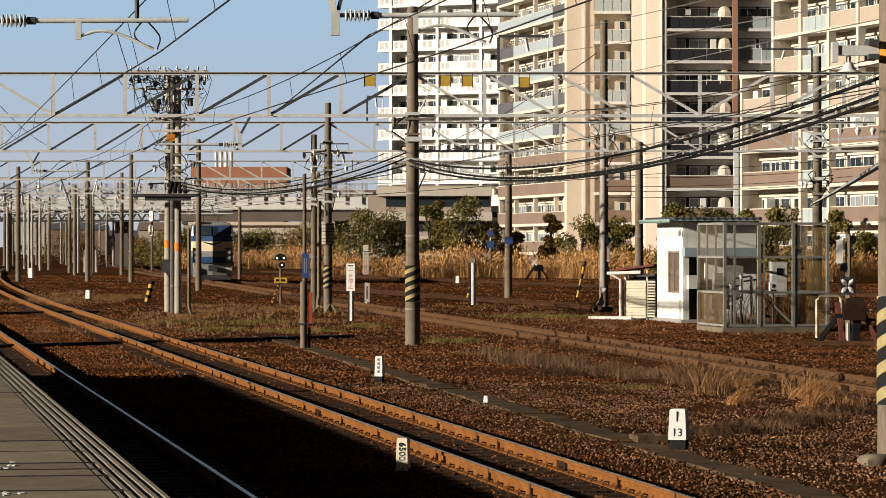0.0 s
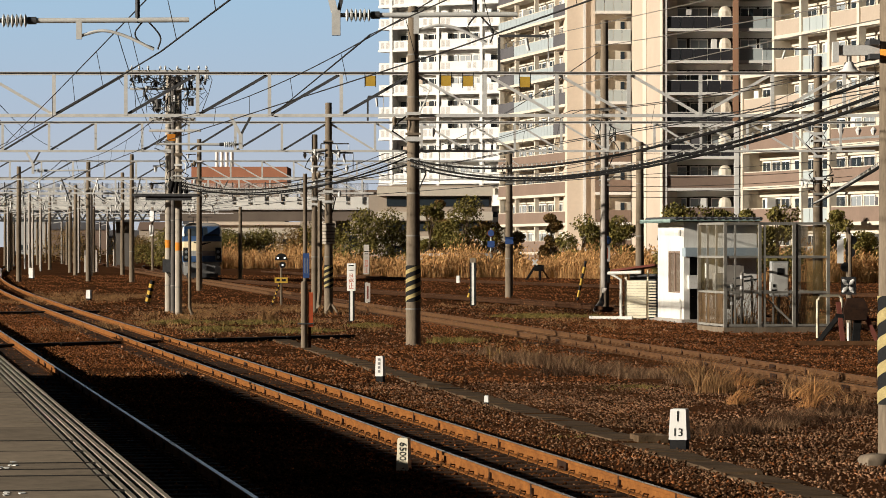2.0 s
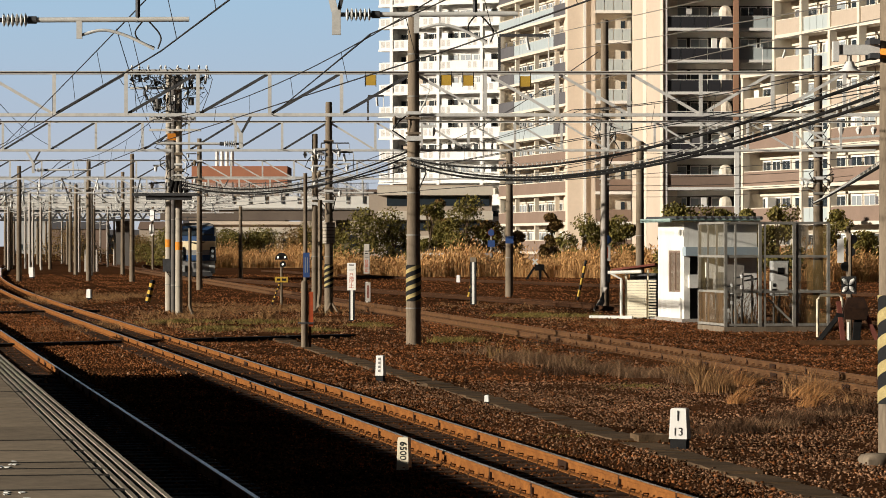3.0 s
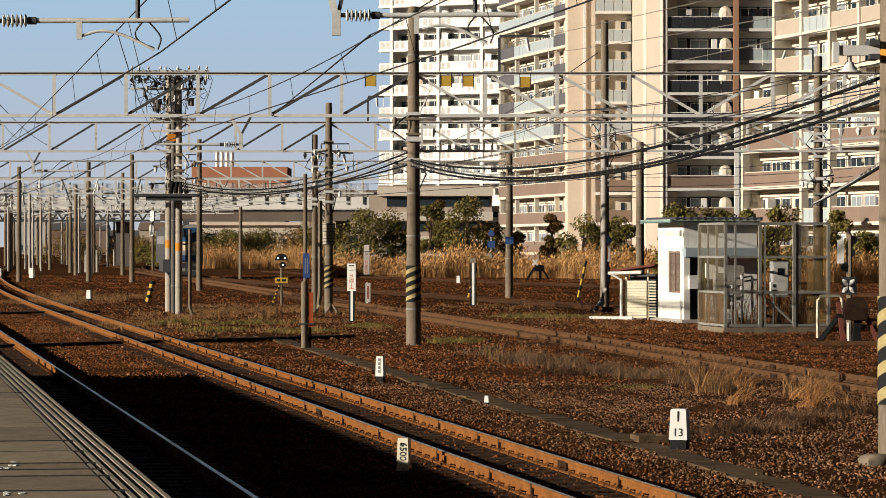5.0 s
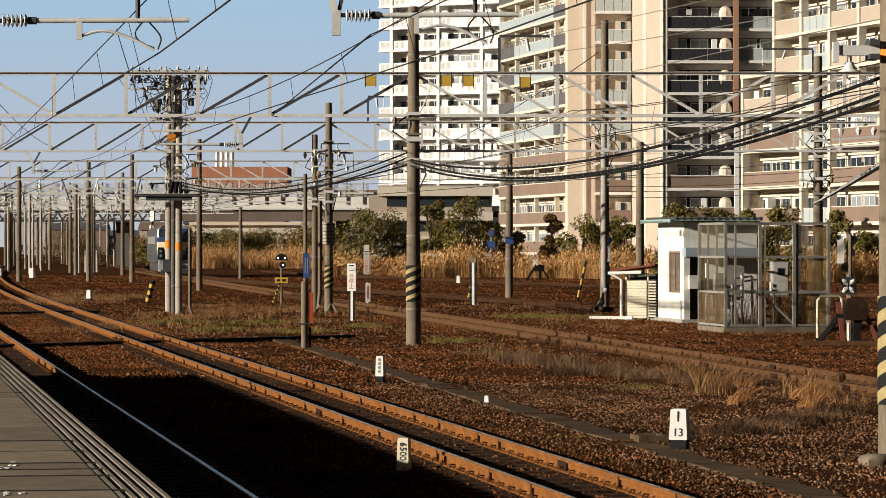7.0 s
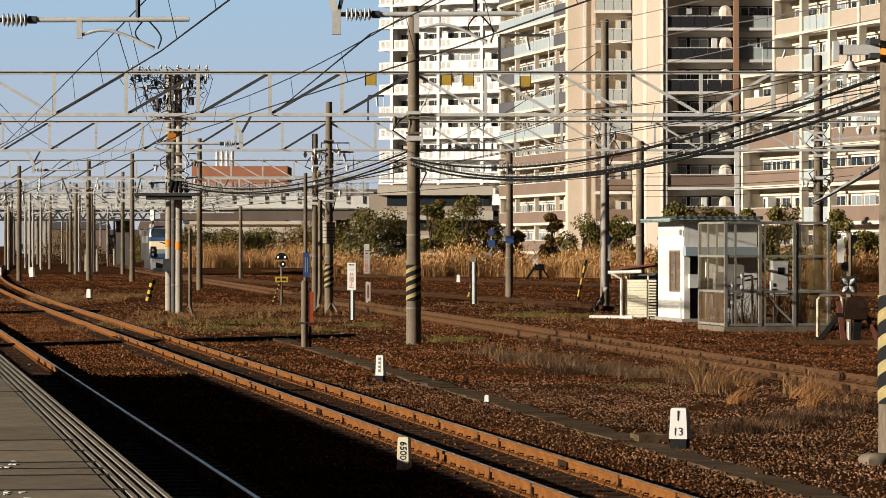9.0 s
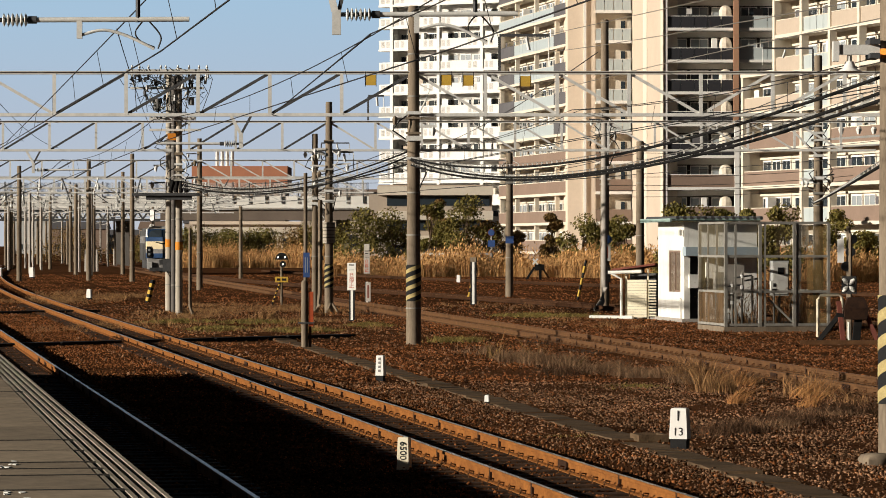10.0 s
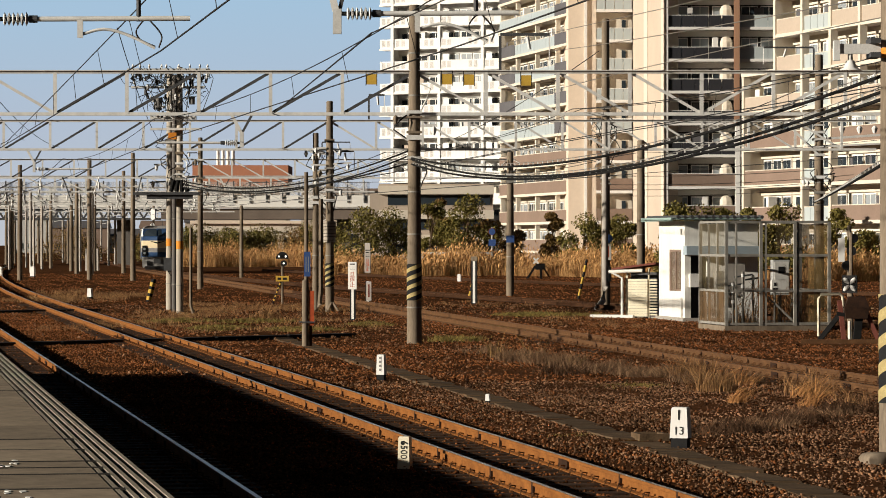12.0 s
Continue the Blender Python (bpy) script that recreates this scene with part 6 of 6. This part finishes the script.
part("pipe", Build().tube([(-0.35, -0.3, 0), (-0.1, -0.1, 0.35), (0, 0, 0.9), (0, 0, 7.5)], 0.13, 10), "concrete", h, smooth=True)
h = thing("pole_sign", pose(6.45, 139.5, 0), "narrow white board and blue disc on a pole", "sign")
part("board", Build().box(-0.13, -0.22, 1.75, 0.17, -0.19, 2.4), "flat_white", h)
part("board_bars", Build().box(-0.03, -0.226, 1.85, 0.07, -0.221, 2.3), "red", h)
part("disc", Build().tube([(0.05, -0.25, 2.6), (0.05, -0.2, 2.6)], 0.17, 16), "blue", h)
part("lower_board", Build().box(-0.13, -0.22, 0.9, 0.17, -0.19, 1.5), "black", h)


def leaning_marker(x, y, h0, lean, label, r=0.06):
    h = thing("warning_stake", pose(x, y, GROUND, 0, lean, 0), label, "stake", group="striped stakes")
    part("stake", Build().tube([(0, 0, 0), (0, 0, h0)], r, 8), "black", h)
    for i in range(3):
        part("yellow_ring", Build().tube([(0, 0, h0 * (0.08 + 0.3 * i)), (0, 0, h0 * (0.25 + 0.3 * i))], r * 1.1, 8), "yellow", h)


leaning_marker(-13.2, 156, 1.05, 14, "leaning black and yellow striped stake", 0.11)
leaning_marker(6.3, 165, 1.9, 12, "thin black and yellow striped stake")
leaning_marker(1.1, 162, 1.6, 14, "thin black and yellow striped stake")


def boundary_post(x, y, w, h0, base, label, lines=(), bars=False, paint="flat_white"):
    h = thing("marker_post", pose(x, y, GROUND - 0.05, 0, 0, random.uniform(-20, -12)), label, "marker post", group="white marker posts")
    if base:
        part("foot", Build().box(-w * 0.44, -w * 0.44, 0, w * 0.44, w * 0.44, base + 0.05), "black", h, "black painted foot")
    z0, z1 = base + 0.05, h0 + 0.05
    b = Build()
    vs = []
    for z, f in ((z0, 1.0), (z1 - 0.02, 0.86), (z1, 0.78)):
        vs += [(-w / 2 * f, -w / 2 * f, z), (w / 2 * f, -w / 2 * f, z), (w / 2 * f, w / 2 * f, z), (-w / 2 * f, w / 2 * f, z)]
    fs = [(3, 2, 1, 0), (8, 9, 10, 11)]
    for i in range(2):
        for j in range(4):
            a, c = i * 4 + j, i * 4 + (j + 1) % 4
            fs.append((a, c, c + 4, a + 4))
    part("block", b.add(vs, fs), paint, h)
    for i in range(4 if bars else 0):
        part("lettering_bar", Build().box(-0.022, -w / 2 - 0.004, z0 + 0.07 + 0.075 * i, 0.022, -w / 2 + 0.03, z0 + 0.115 + 0.075 * i), "loco_grey", h)
    for body, size, z, turn in lines:
        f = 1 - 0.14 * (z + 0.05 - z0) / (z1 - z0)
        text(body, size, "black", h, pose(0, -w / 2 * f - 0.004, z + 0.05, 90, 0, 0) @ pose(0, 0, 0, 0, 0, turn))
    return h


boundary_post(3.01, 44.7, 0.235, 0.52, 0.13, "white tapered post numbered I and 13 on a black foot", (("I", 0.19, 0.42, 0), ("13", 0.145, 0.22, 0)))
boundary_post(-0.46, 40.6, 0.145, 0.375, 0.0, "narrow cream kilometre post numbered 6500", (("6500", 0.108, 0.222, -90),), paint="cream")
boundary_post(-1.2, 66.5, 0.16, 0.50, 0.12, "white post with dark lettering bars beside the track", (), True)
boundary_post(0.7, 57.0, 0.075, 0.16, 0.05, "tiny white and black peg", ())
boundary_post(-16.5, 163, 0.22, 0.52, 0.12, "short white post beside the main track", ())
boundary_post(-31.5, 268, 0.34, 0.85, 0.1, "short white post beside the main track", ())
boundary_post(-34.5, 272, 0.34, 0.8, 0.1, "short white post beside the main track", ())
boundary_post(1.0, 240, 0.24, 0.5, 0.0, "short white post before the reeds", ())
for i, x in enumerate((-35.2, -34.3, -33.3)):
    boundary_post(x, 336, 0.28, 2.1, 0.0, "tall white fence post far down the yard", (), paint="concrete")

def cable_trough():
    """Concrete lids of the cable trough along the main track."""
    t = thing("cable_trough", Matrix(), "row of flat concrete cable trough lids", "trough", kind="structure")
    me = Build().add([(-0.25, 0.006, -0.06), (0.25, 0.006, -0.06), (0.25, 0.594, -0.06), (-0.25, 0.594, -0.06), (-0.24, 0.016, 0), (0.24, 0.016, 0), (0.24, 0.584, 0), (-0.24, 0.584, 0)],
                     ((4, 5, 6, 7), (0, 1, 5, 4), (1, 2, 6, 5), (2, 3, 7, 6), (3, 0, 4, 7))).mesh("trough_lid", "trough_lid")
    y = 35.0
    r = random.Random(6)
    while y < 96:
        ob = part("trough_lid", me, "", t)
        ob.matrix_world = pose(0.63 - 0.14 * (y - 59.5), y, -0.176 + r.uniform(-0.014, 0.012), r.uniform(-1.5, 1.5), r.uniform(-1.5, 1.5), 8 + r.uniform(-1, 1))
        y += 0.6
    # Black strip: a cable duct together with the shadow lying along it.
    c = thing("crossing_strip", Matrix(), "dark strip across under the rails, part cable duct and part shadow", "duct")
    for i in range(6):
        a, b = Vector((-13.6, 85.5, -0.15)), Vector((-2.6, 98.5, -0.17))
        p, q = a.lerp(b, i / 6), a.lerp(b, (i + 0.97) / 6)
        part("strip_section", Build().beam(p, q, 0.45, 0.12), "black", c)
    # Black strip laid in place of a cast shadow on the ground.
    c = thing("crossing_strip", Matrix(), "black strip between the main tracks standing in for a shadow", "duct")
    for i in range(4):
        a, b = Vector((-17.6, 130.5, -0.15)), Vector((-13.6, 135.5, -0.17))
        p, q = a.lerp(b, i / 4), a.lerp(b, (i + 0.97) / 4)
        part("strip_section", Build().beam(p, q, 0.9, 0.10), "black", c)


def junction_pit():
    h = thing("junction_pit", pose(2.72, 46.4, GROUND, 0, 0, 8), "small concrete cable pit beside the trough lids", "cable pit")
    part("kerb", Build().box(-0.2, -0.3, -0.05, -0.14, 0.3, 0.1).box(0.14, -0.3, -0.05, 0.2, 0.3, 0.1).box(-0.14, 0.24, -0.05, 0.14, 0.3, 0.1).box(-0.14, -0.3, -0.05, 0.14, -0.24, 0.1), "trough_lid", h)
    part("lid", Build().box(-0.135, -0.235, 0.02, 0.135, 0.235, 0.07), "groove", h, "dark sunken lid")


M["trough_lid"] = mat("trough_lid", (0.155, 0.10, 0.058), (0.05, 0.033, 0.018), 0.9, scale=3, fine=30, bump=0.25, rand=0.2)
cable_trough()
junction_pit()


# ---------------------------------------------------------------- buffer stop and right-hand details
def buffer_stop():
    h = thing("buffer_stop", pose(10.5, 91, GROUND), "dark rusty buffer stop made of old rails", "buffer stop")
    part("front_post", Build().beam((-0.12, 0, 0), (-0.25, 0, 1.13), 0.12), "red_brown", h)
    part("centre_post", Build().beam((0.18, -0.1, 0), (0.26, 0, 0.75), 0.19), "cable", h)
    part("brace", Build().beam((-0.80, 0.3, 0), (-0.26, 0.1, 0.72), 0.12), "cable", h)
    part("brace", Build().beam((0.80, 0.0, 0), (0.42, 0.05, 0.9), 0.12), "red_brown", h)
    b = Build().add([(-0.10, -0.22, 0.66), (0.46, -0.22, 0.66), (0.46, 0.15, 0.66), (-0.10, 0.15, 0.66), (-0.14, -0.24, 0.95), (0.50, -0.24, 0.95), (0.50, 0.17, 0.95), (-0.14, 0.17, 0.95), (-0.02, -0.16, 1.23), (0.40, -0.16, 1.23), (0.40, 0.12, 1.23), (-0.02, 0.12, 1.23)],
                    ((3, 2, 1, 0), (0, 1, 5, 4), (1, 2, 6, 5), (2, 3, 7, 6), (3, 0, 4, 7), (4, 5, 9, 8), (5, 6, 10, 9), (6, 7, 11, 10), (7, 4, 8, 11), (8, 9, 10, 11)))
    part("buffer_block", b, "clip_dark", h, "dark brown buffer block")
    part("cross_bar", Build().beam((-0.32, -0.02, 0.78), (0.5, -0.02, 0.7), 0.1), "cable", h)
    part("foot_rail", Build().box(-1.3, -0.55, 0.02, 0.95, -0.43, 0.13), "rust_siding", h)
    part("white_rod", Build().tube([(-0.03, -0.4, 0), (-0.03, -0.4, 0.6)], 0.035, 8), "white", h)
    k2 = thing("insulated_crossarm", pose(14.95, 140.02, 0), "steel crossarm with brown and white insulators", "crossarm")
    part("arm", Build().beam((-0.3, -0.2, 6.55), (2.6, -0.2, 6.75), 0.09), "steel", k2)
    part("arm", Build().beam((-0.3, -0.2, 6.25), (2.6, -0.2, 6.40), 0.07), "steel", k2)
    for x in (0.9, 1.6, 2.2):
        part("insulator", Build().tube([(x, -0.2, 6.8), (x, -0.2, 7.0), (x, -0.2, 7.1)], [0.06, 0.13, 0.05], 10), "porcelain", k2)
    part("strut", Build().beam((-1.4, -0.2, 7.3), (0, -0.2, 5.9), 0.08), "steel", k2)
    s = thing("cross_sign", pose(10.9, 94, GROUND, 0, 0, -32), "white cross-shaped board on a slim post", "sign")
    part("post", Build().tube([(0, 0, 0), (0, 0, 2.9)], 0.05, 8), "pole", s)
    part("back_board", Build().box(-0.22, -0.09, 1.28, 0.22, -0.065, 1.75), "black", s)
    for a in (45, 135, 225, 315):
        d = Vector((math.cos(radians(a)), 0, math.sin(radians(a))))
        c = Vector((0, -0.1, 1.51))
        part("petal", Build().tube([tuple(c + d * 0.03), tuple(c + d * 0.14), tuple(c + d * 0.24)], [0.02, 0.07, 0.03], 8), "flat_white", s)
    g = thing("yellow_guard_rail", pose(10.46, 98, GROUND), "bent yellow-white guard rail", "guard rail")
    part("rail", Build().tube([(0, 0, 0), (0, 0, 1.08), (0.06, 0, 1.18), (0.58, 0, 1.2), (0.67, 0, 1.12), (0.7, 0, 0)], 0.045, 8), "cream", g, smooth=True)
    k = thing("signal_mast", pose(11.2, 97, GROUND), "slim mast with dark signal heads", "signal")
    part("mast", Build().tube([(0, 0, 0), (0, 0, 3.1)], 0.06, 8), "pole", k)
    for z, x in ((2.4, 0.05), (2.0, -0.08), (2.75, 0.1)):
        part("signal_head", Build().tube([(x, -0.14, z), (x, 0.08, z)], 0.13, 14), "black", k)
    part("white_plate", Build().box(-0.32, -0.1, 2.1, -0.14, -0.08, 2.75), "flat_white", k)
    d = thing("far_buffer_stop", pose(6.75, 257, GROUND), "dark low buffer frame at a far track end", "buffer stop")
    part("strut", Build().beam((-0.7, 0, 0), (-0.1, 0, 0.95), 0.16), "cable", d)
    part("strut", Build().beam((0.95, 0, 0.1), (0.4, 0, 1.0), 0.13), "rust_dull", d)
    part("strut", Build().beam((0.3, -0.1, 0), (0.32, 0, 1.0), 0.2), "cable", d)
    part("cross_beam", Build().box(-0.1, -0.15, 0.68, 0.6, 0.15, 1.14), "cable", d)
    part("disc_plate", Build().beam((-0.24, -0.15, 1.12), (0.12, -0.15, 1.55), 0.13).beam((-0.24, -0.18, 1.55), (0.12, -0.18, 1.12), 0.13), "steel", d)
    st = thing("foundation_stone", pose(5.02, 41.5, GROUND), "pale rounded foundation stone at a pole foot", "stone")
    b = Build()
    for z, f in ((0, 1.0), (0.09, 1.05), (0.15, 0.9), (0.18, 0.55)):
        for i in range(12):
            a = 2 * math.pi * i / 12
            q = f * (1 + 0.16 * math.sin(3 * a + 1) + 0.08 * math.sin(5 * a))
            b.v.append((0.12 + 0.22 * q * math.cos(a), 0.2 * q * math.sin(a), z * 0.75))
    b.f = [(12 * j + i, 12 * j + (i + 1) % 12, 12 * j + 12 + (i + 1) % 12, 12 * j + 12 + i) for j in range(3) for i in range(12)] + [tuple(range(36, 48))]
    b.mi = [0] * len(b.f)
    part("stone", b, "pole", st, smooth=True)
    a = thing("line_bracket", pose(0, 42, 0), "bolted grey bracket with a bell insulator on the near pole", "bracket")
    part("arm", Build().box(4.72, -0.05, 4.68, 5.22, 0.05, 4.80), "steel", a)
    part("end_plate", Build().box(4.66, -0.07, 4.60, 4.73, 0.07, 4.84), "steel", a)
    for z in (4.66, 4.83):
        part("clamp", Build().box(5.08, -0.24, z - 0.03, 5.2, 0.24, z + 0.03), "steel_dark", a)
    part("stem", Build().tube([(4.86, 0, 4.68), (4.86, 0, 4.5)], 0.03, 8), "steel", a)
    part("bell_insulator", Build().tube([(4.86, 0, 4.60), (4.86, 0, 4.52), (4.86, 0, 4.48)], [0.05, 0.08, 0.15], 14), "porcelain", a, smooth=True)


buffer_stop()


h = thing("road_sign", pose(4.0, 296, GROUND), "round and square road signs on a grey post", "road sign")
part("post", Build().tube([(0, 0, 0), (0, 0, 4.0)], 0.05, 8), "steel", h)
part("round_plate", Build().tube([(0, -0.1, 3.6), (0, -0.06, 3.6)], 0.33, 18), "red_brown", h, "round red-rimmed plate")
part("blue_disc", Build().tube([(0, -0.13, 3.6), (0, -0.102, 3.6)], 0.27, 18), "blue", h)
part("square_plate", Build().box(-0.3, -0.1, 2.4, 0.3, -0.06, 2.95), "blue", h, "blue square plate")
h = thing("pole_plate", pose(3.25, 173.75, 0), "small blue plate strapped to a pole", "plate")
part("plate", Build().box(-0.2, -0.07, 2.45, 0.2, -0.04, 2.8), "blue", h)
part("strap", Build().box(-0.22, -0.035, 2.55, 0.22, 0.1, 2.6), "steel_dark", h)


h = thing("signal_mast", pose(-27.75, 334, GROUND, 0, 0, -28), "tall mast with white oval signal backboards", "signal")
part("mast", Build().tube([(0, 0, 0), (0, 0, 6.2)], 0.11, 8), "pole", h, smooth=True)
for z, dx in ((5.4, 0), (4.0, -0.05)):
    b = Build()
    ring = [(dx + 0.24 * math.cos(2 * math.pi * i / 16), 0.24 * math.sin(2 * math.pi * i / 16) + (0.33 if i < 8 else -0.33)) for i in range(16)]
    vs = [(px, -0.16, z + pz) for px, pz in ring] + [(px, -0.10, z + pz) for px, pz in ring]
    b.add(vs, [tuple(range(16)), tuple(range(31, 15, -1))] + [(i, (i + 1) % 16, 16 + (i + 1) % 16, 16 + i) for i in range(16)])
    part("backboard", b, "flat_white", h, "white oval board")
    part("lamp_case", Build().box(dx - 0.15, -0.1, z - 0.4, dx + 0.15, 0.15, z + 0.4), "black", h)


# Unseen post left of the view, added to throw a shadow band.
h = thing("shadow_post", pose(-10.4, 58.6, 1.0), "unseen plain steel post on the platform, added for its shadow", "post")
part("post", Build().tube([(0, 0, 0), (0, 0, 5.2)], 0.14, 12), "steel", h, smooth=True)
part("foot_plate", Build().box(-0.25, -0.25, 0.04, 0.25, 0.25, 0.08), "steel_dark", h)


def van(x, y, material, label, rz):
    h = thing("parked_van", pose(x, y, GROUND, 0, 0, rz), label, "van", group="parked vehicles")
    part("body", Build().add([(-2.1, -0.8, 0.35), (2.1, -0.8, 0.35), (2.1, 0.8, 0.35), (-2.1, 0.8, 0.35), (-2.1, -0.8, 1.1), (2.1, -0.8, 1.1), (2.1, 0.8, 1.1), (-2.1, 0.8, 1.1), (-1.6, -0.72, 1.9), (2.0, -0.72, 1.9), (2.0, 0.72, 1.9), (-1.6, 0.72, 1.9)],
                             ((3, 2, 1, 0), (0, 1, 5, 4), (1, 2, 6, 5), (2, 3, 7, 6), (3, 0, 4, 7), (4, 5, 9, 8), (5, 6, 10, 9), (6, 7, 11, 10), (7, 4, 8, 11), (8, 9, 10, 11))), material, h)
    for x0, x1 in ((-1.4, -0.3), (-0.2, 0.8), (0.9, 1.8)):
        part("window", Build().box(x0, -0.80, 1.2, x1, -0.765, 1.7), "window", h)
    for wx in (-1.3, 1.3):
        part("wheel", Build().tube([(wx, -0.84, 0.32), (wx, -0.66, 0.32)], 0.32, 14), "black", h)


van(-0.5, 292, "white", "white parked van behind the reeds", 10)
van(2.0, 290, "loco_grey", "grey parked car behind the reeds", -5)


# ---------------------------------------------------------------- loose ballast
def ballast(name, label, material, count, y0, y1, size, seed, inside):
    """Loose stones strewn over the ground between y0 and y1."""
    g = np.random.default_rng(seed)
    y = np.sqrt(g.uniform(y0 ** 2, y1 ** 2, count * 3))
    x = g.uniform(-0.135, 0.135, count * 3) * y
    keep = inside(x, y, g)
    x, y = x[keep][:count], y[keep][:count]
    n = len(x)
    s = size[0] + (size[1] * 1.25 - size[0]) * g.random(n) ** 1.7
    base = np.array(((1, 0, 0), (0.1, 0.8, 0.1), (-1, 0, 0), (0, -0.8, -0.1), (0.25, 0.1, 0.62), (0, 0, -0.6)), float)
    v = base[None] * g.uniform(0.4, 1.2, (n, 6, 1)) * s[:, None, None] * 0.5
    a, e = g.uniform(0, 6.283, n), g.uniform(-0.7, 0.7, n)
    ca, sa, ce, se = np.cos(a), np.sin(a), np.cos(e), np.sin(e)
    vx, vy, vz = v[..., 0], v[..., 1], v[..., 2]
    vx, vz = vx * ce[:, None] - vz * se[:, None], vx * se[:, None] + vz * ce[:, None]
    vx, vy = vx * ca[:, None] - vy * sa[:, None], vx * sa[:, None] + vy * ca[:, None]
    z = GROUND + 0.01 + g.uniform(-0.35, 0.3, n) * s
    v = np.stack((vx + x[:, None], vy + y[:, None], vz + z[:, None]), -1).reshape(-1, 3)
    f = np.array(((0, 1, 4), (1, 2, 4), (2, 3, 4), (3, 0, 4), (1, 0, 5), (2, 1, 5), (3, 2, 5), (0, 3, 5)))
    f = (f[None] + (np.arange(n) * 6)[:, None, None]).reshape(-1, 3)
    me = bpy.data.meshes.new(name)
    me.vertices.add(len(v))
    me.vertices.foreach_set("co", v.ravel())
    me.loops.add(f.size)
    me.loops.foreach_set("vertex_index", f.ravel())
    me.polygons.add(len(f))
    me.polygons.foreach_set("loop_start", np.arange(0, f.size, 3))
    me.update(calc_edges=True)
    me.materials.append(M[material])
    return tagged(new(name, me), label, "gravel", kind="stuff")


def offset(x, y):
    return x * CA + y * SA


def clear(x, y):
    """Not on the trough lids nor under the platform."""
    return (np.abs(x - (0.63 - 0.14 * (y - 59.5))) > 0.20 + 0.06 * np.sin(y * 3.1)) & (offset(x, y) > 1.7)


def patchy(x, y, g):
    """Stones lie thick in some patches and leave bare dark earth in others."""
    u, v = offset(x, y), y * CA - x * SA
    p = np.sin(1.9 * u + 0.35 * v) * np.sin(0.31 * v - 0.7 * u + 1.0) + 0.6 * np.sin(4.3 * u - 0.9 * v) * np.sin(1.1 * v + 2.0 * u)
    return g.random(len(x)) < np.clip(0.62 + 0.5 * p, 0.2, 1.0)


ballast("track_ballast", "rust-brown crushed stone ballast round the rails", "stone", 56000, 31, 66, (0.034, 0.074), 1, lambda x, y, g: clear(x, y) & (patchy(x, y, g) | (offset(x, y) < 8.6)) & ((offset(x, y) < 9.0 + g.normal(0, 0.5, len(x))) | (g.random(len(x)) < 0.16)))
ballast("yard_gravel", "mixed grey-brown gravel between the tracks", "stone_grey", 52000, 33, 66, (0.022, 0.062), 2, lambda x, y, g: clear(x, y) & patchy(x, y, g) & (offset(x, y) > 8.6 + g.normal(0, 0.5, len(x))) & (g.random(len(x)) < 0.8))
ballast("far_ballast", "rust-brown ballast and gravel further down the yard", "stone_bright", 100000, 66, 130, (0.03, 0.075), 3, lambda x, y, g: clear(x, y) & (patchy(x, y, g) | (offset(x, y) < 8.6)) & ((offset(x, y) < 9.2) | (np.abs(x - t3(y)) < 2.2) | (y < 92) | (x > 4) | (g.random(len(x)) < 0.3)))
ballast("far_gravel", "pale gravel further down the yard", "stone_grey", 14000, 66, 150, (0.05, 0.12), 4, lambda x, y, g: clear(x, y) & patchy(x, y, g))
ballast("yard_stones", "brown clods and stones far down the yard", "stone_bright", 55000, 130, 300, (0.05, 0.14), 5, lambda x, y, g: clear(x, y) & patchy(x * 0.4, y * 0.4, g))


# ---------------------------------------------------------------- movement
def motions():
    """The locomotive backs away along its track and slows."""
    rows = []
    for t, y, dx, turn in ((0.0, 235.0, 0.14, 5.0), (1.0, 241.2, 0.15, 5.3), (2.0, 247.5, 0.17, 5.7), (3.0, 254.0, 0.18, 6.1), (4.0, 260.5, 0.12, 6.8), (5.0, 267.2, 0.05, 7.4), (6.0, 274.0, 0, 7.6),
                           (7.0, 281.0, 0, 7.6), (8.0, 288.0, 0, 7.5), (9.0, 294.5, 0, 7.3), (10.5, 303.5, -0.05, 6.4), (11.25, 306.8, -0.1, 5.8), (12.0, 309.0, -0.12, 5.4)):
        rows.append((t, pose(t5(y) + dx, y, 0, 0, 0, turn)))
    walk(loco, rows)


motions()
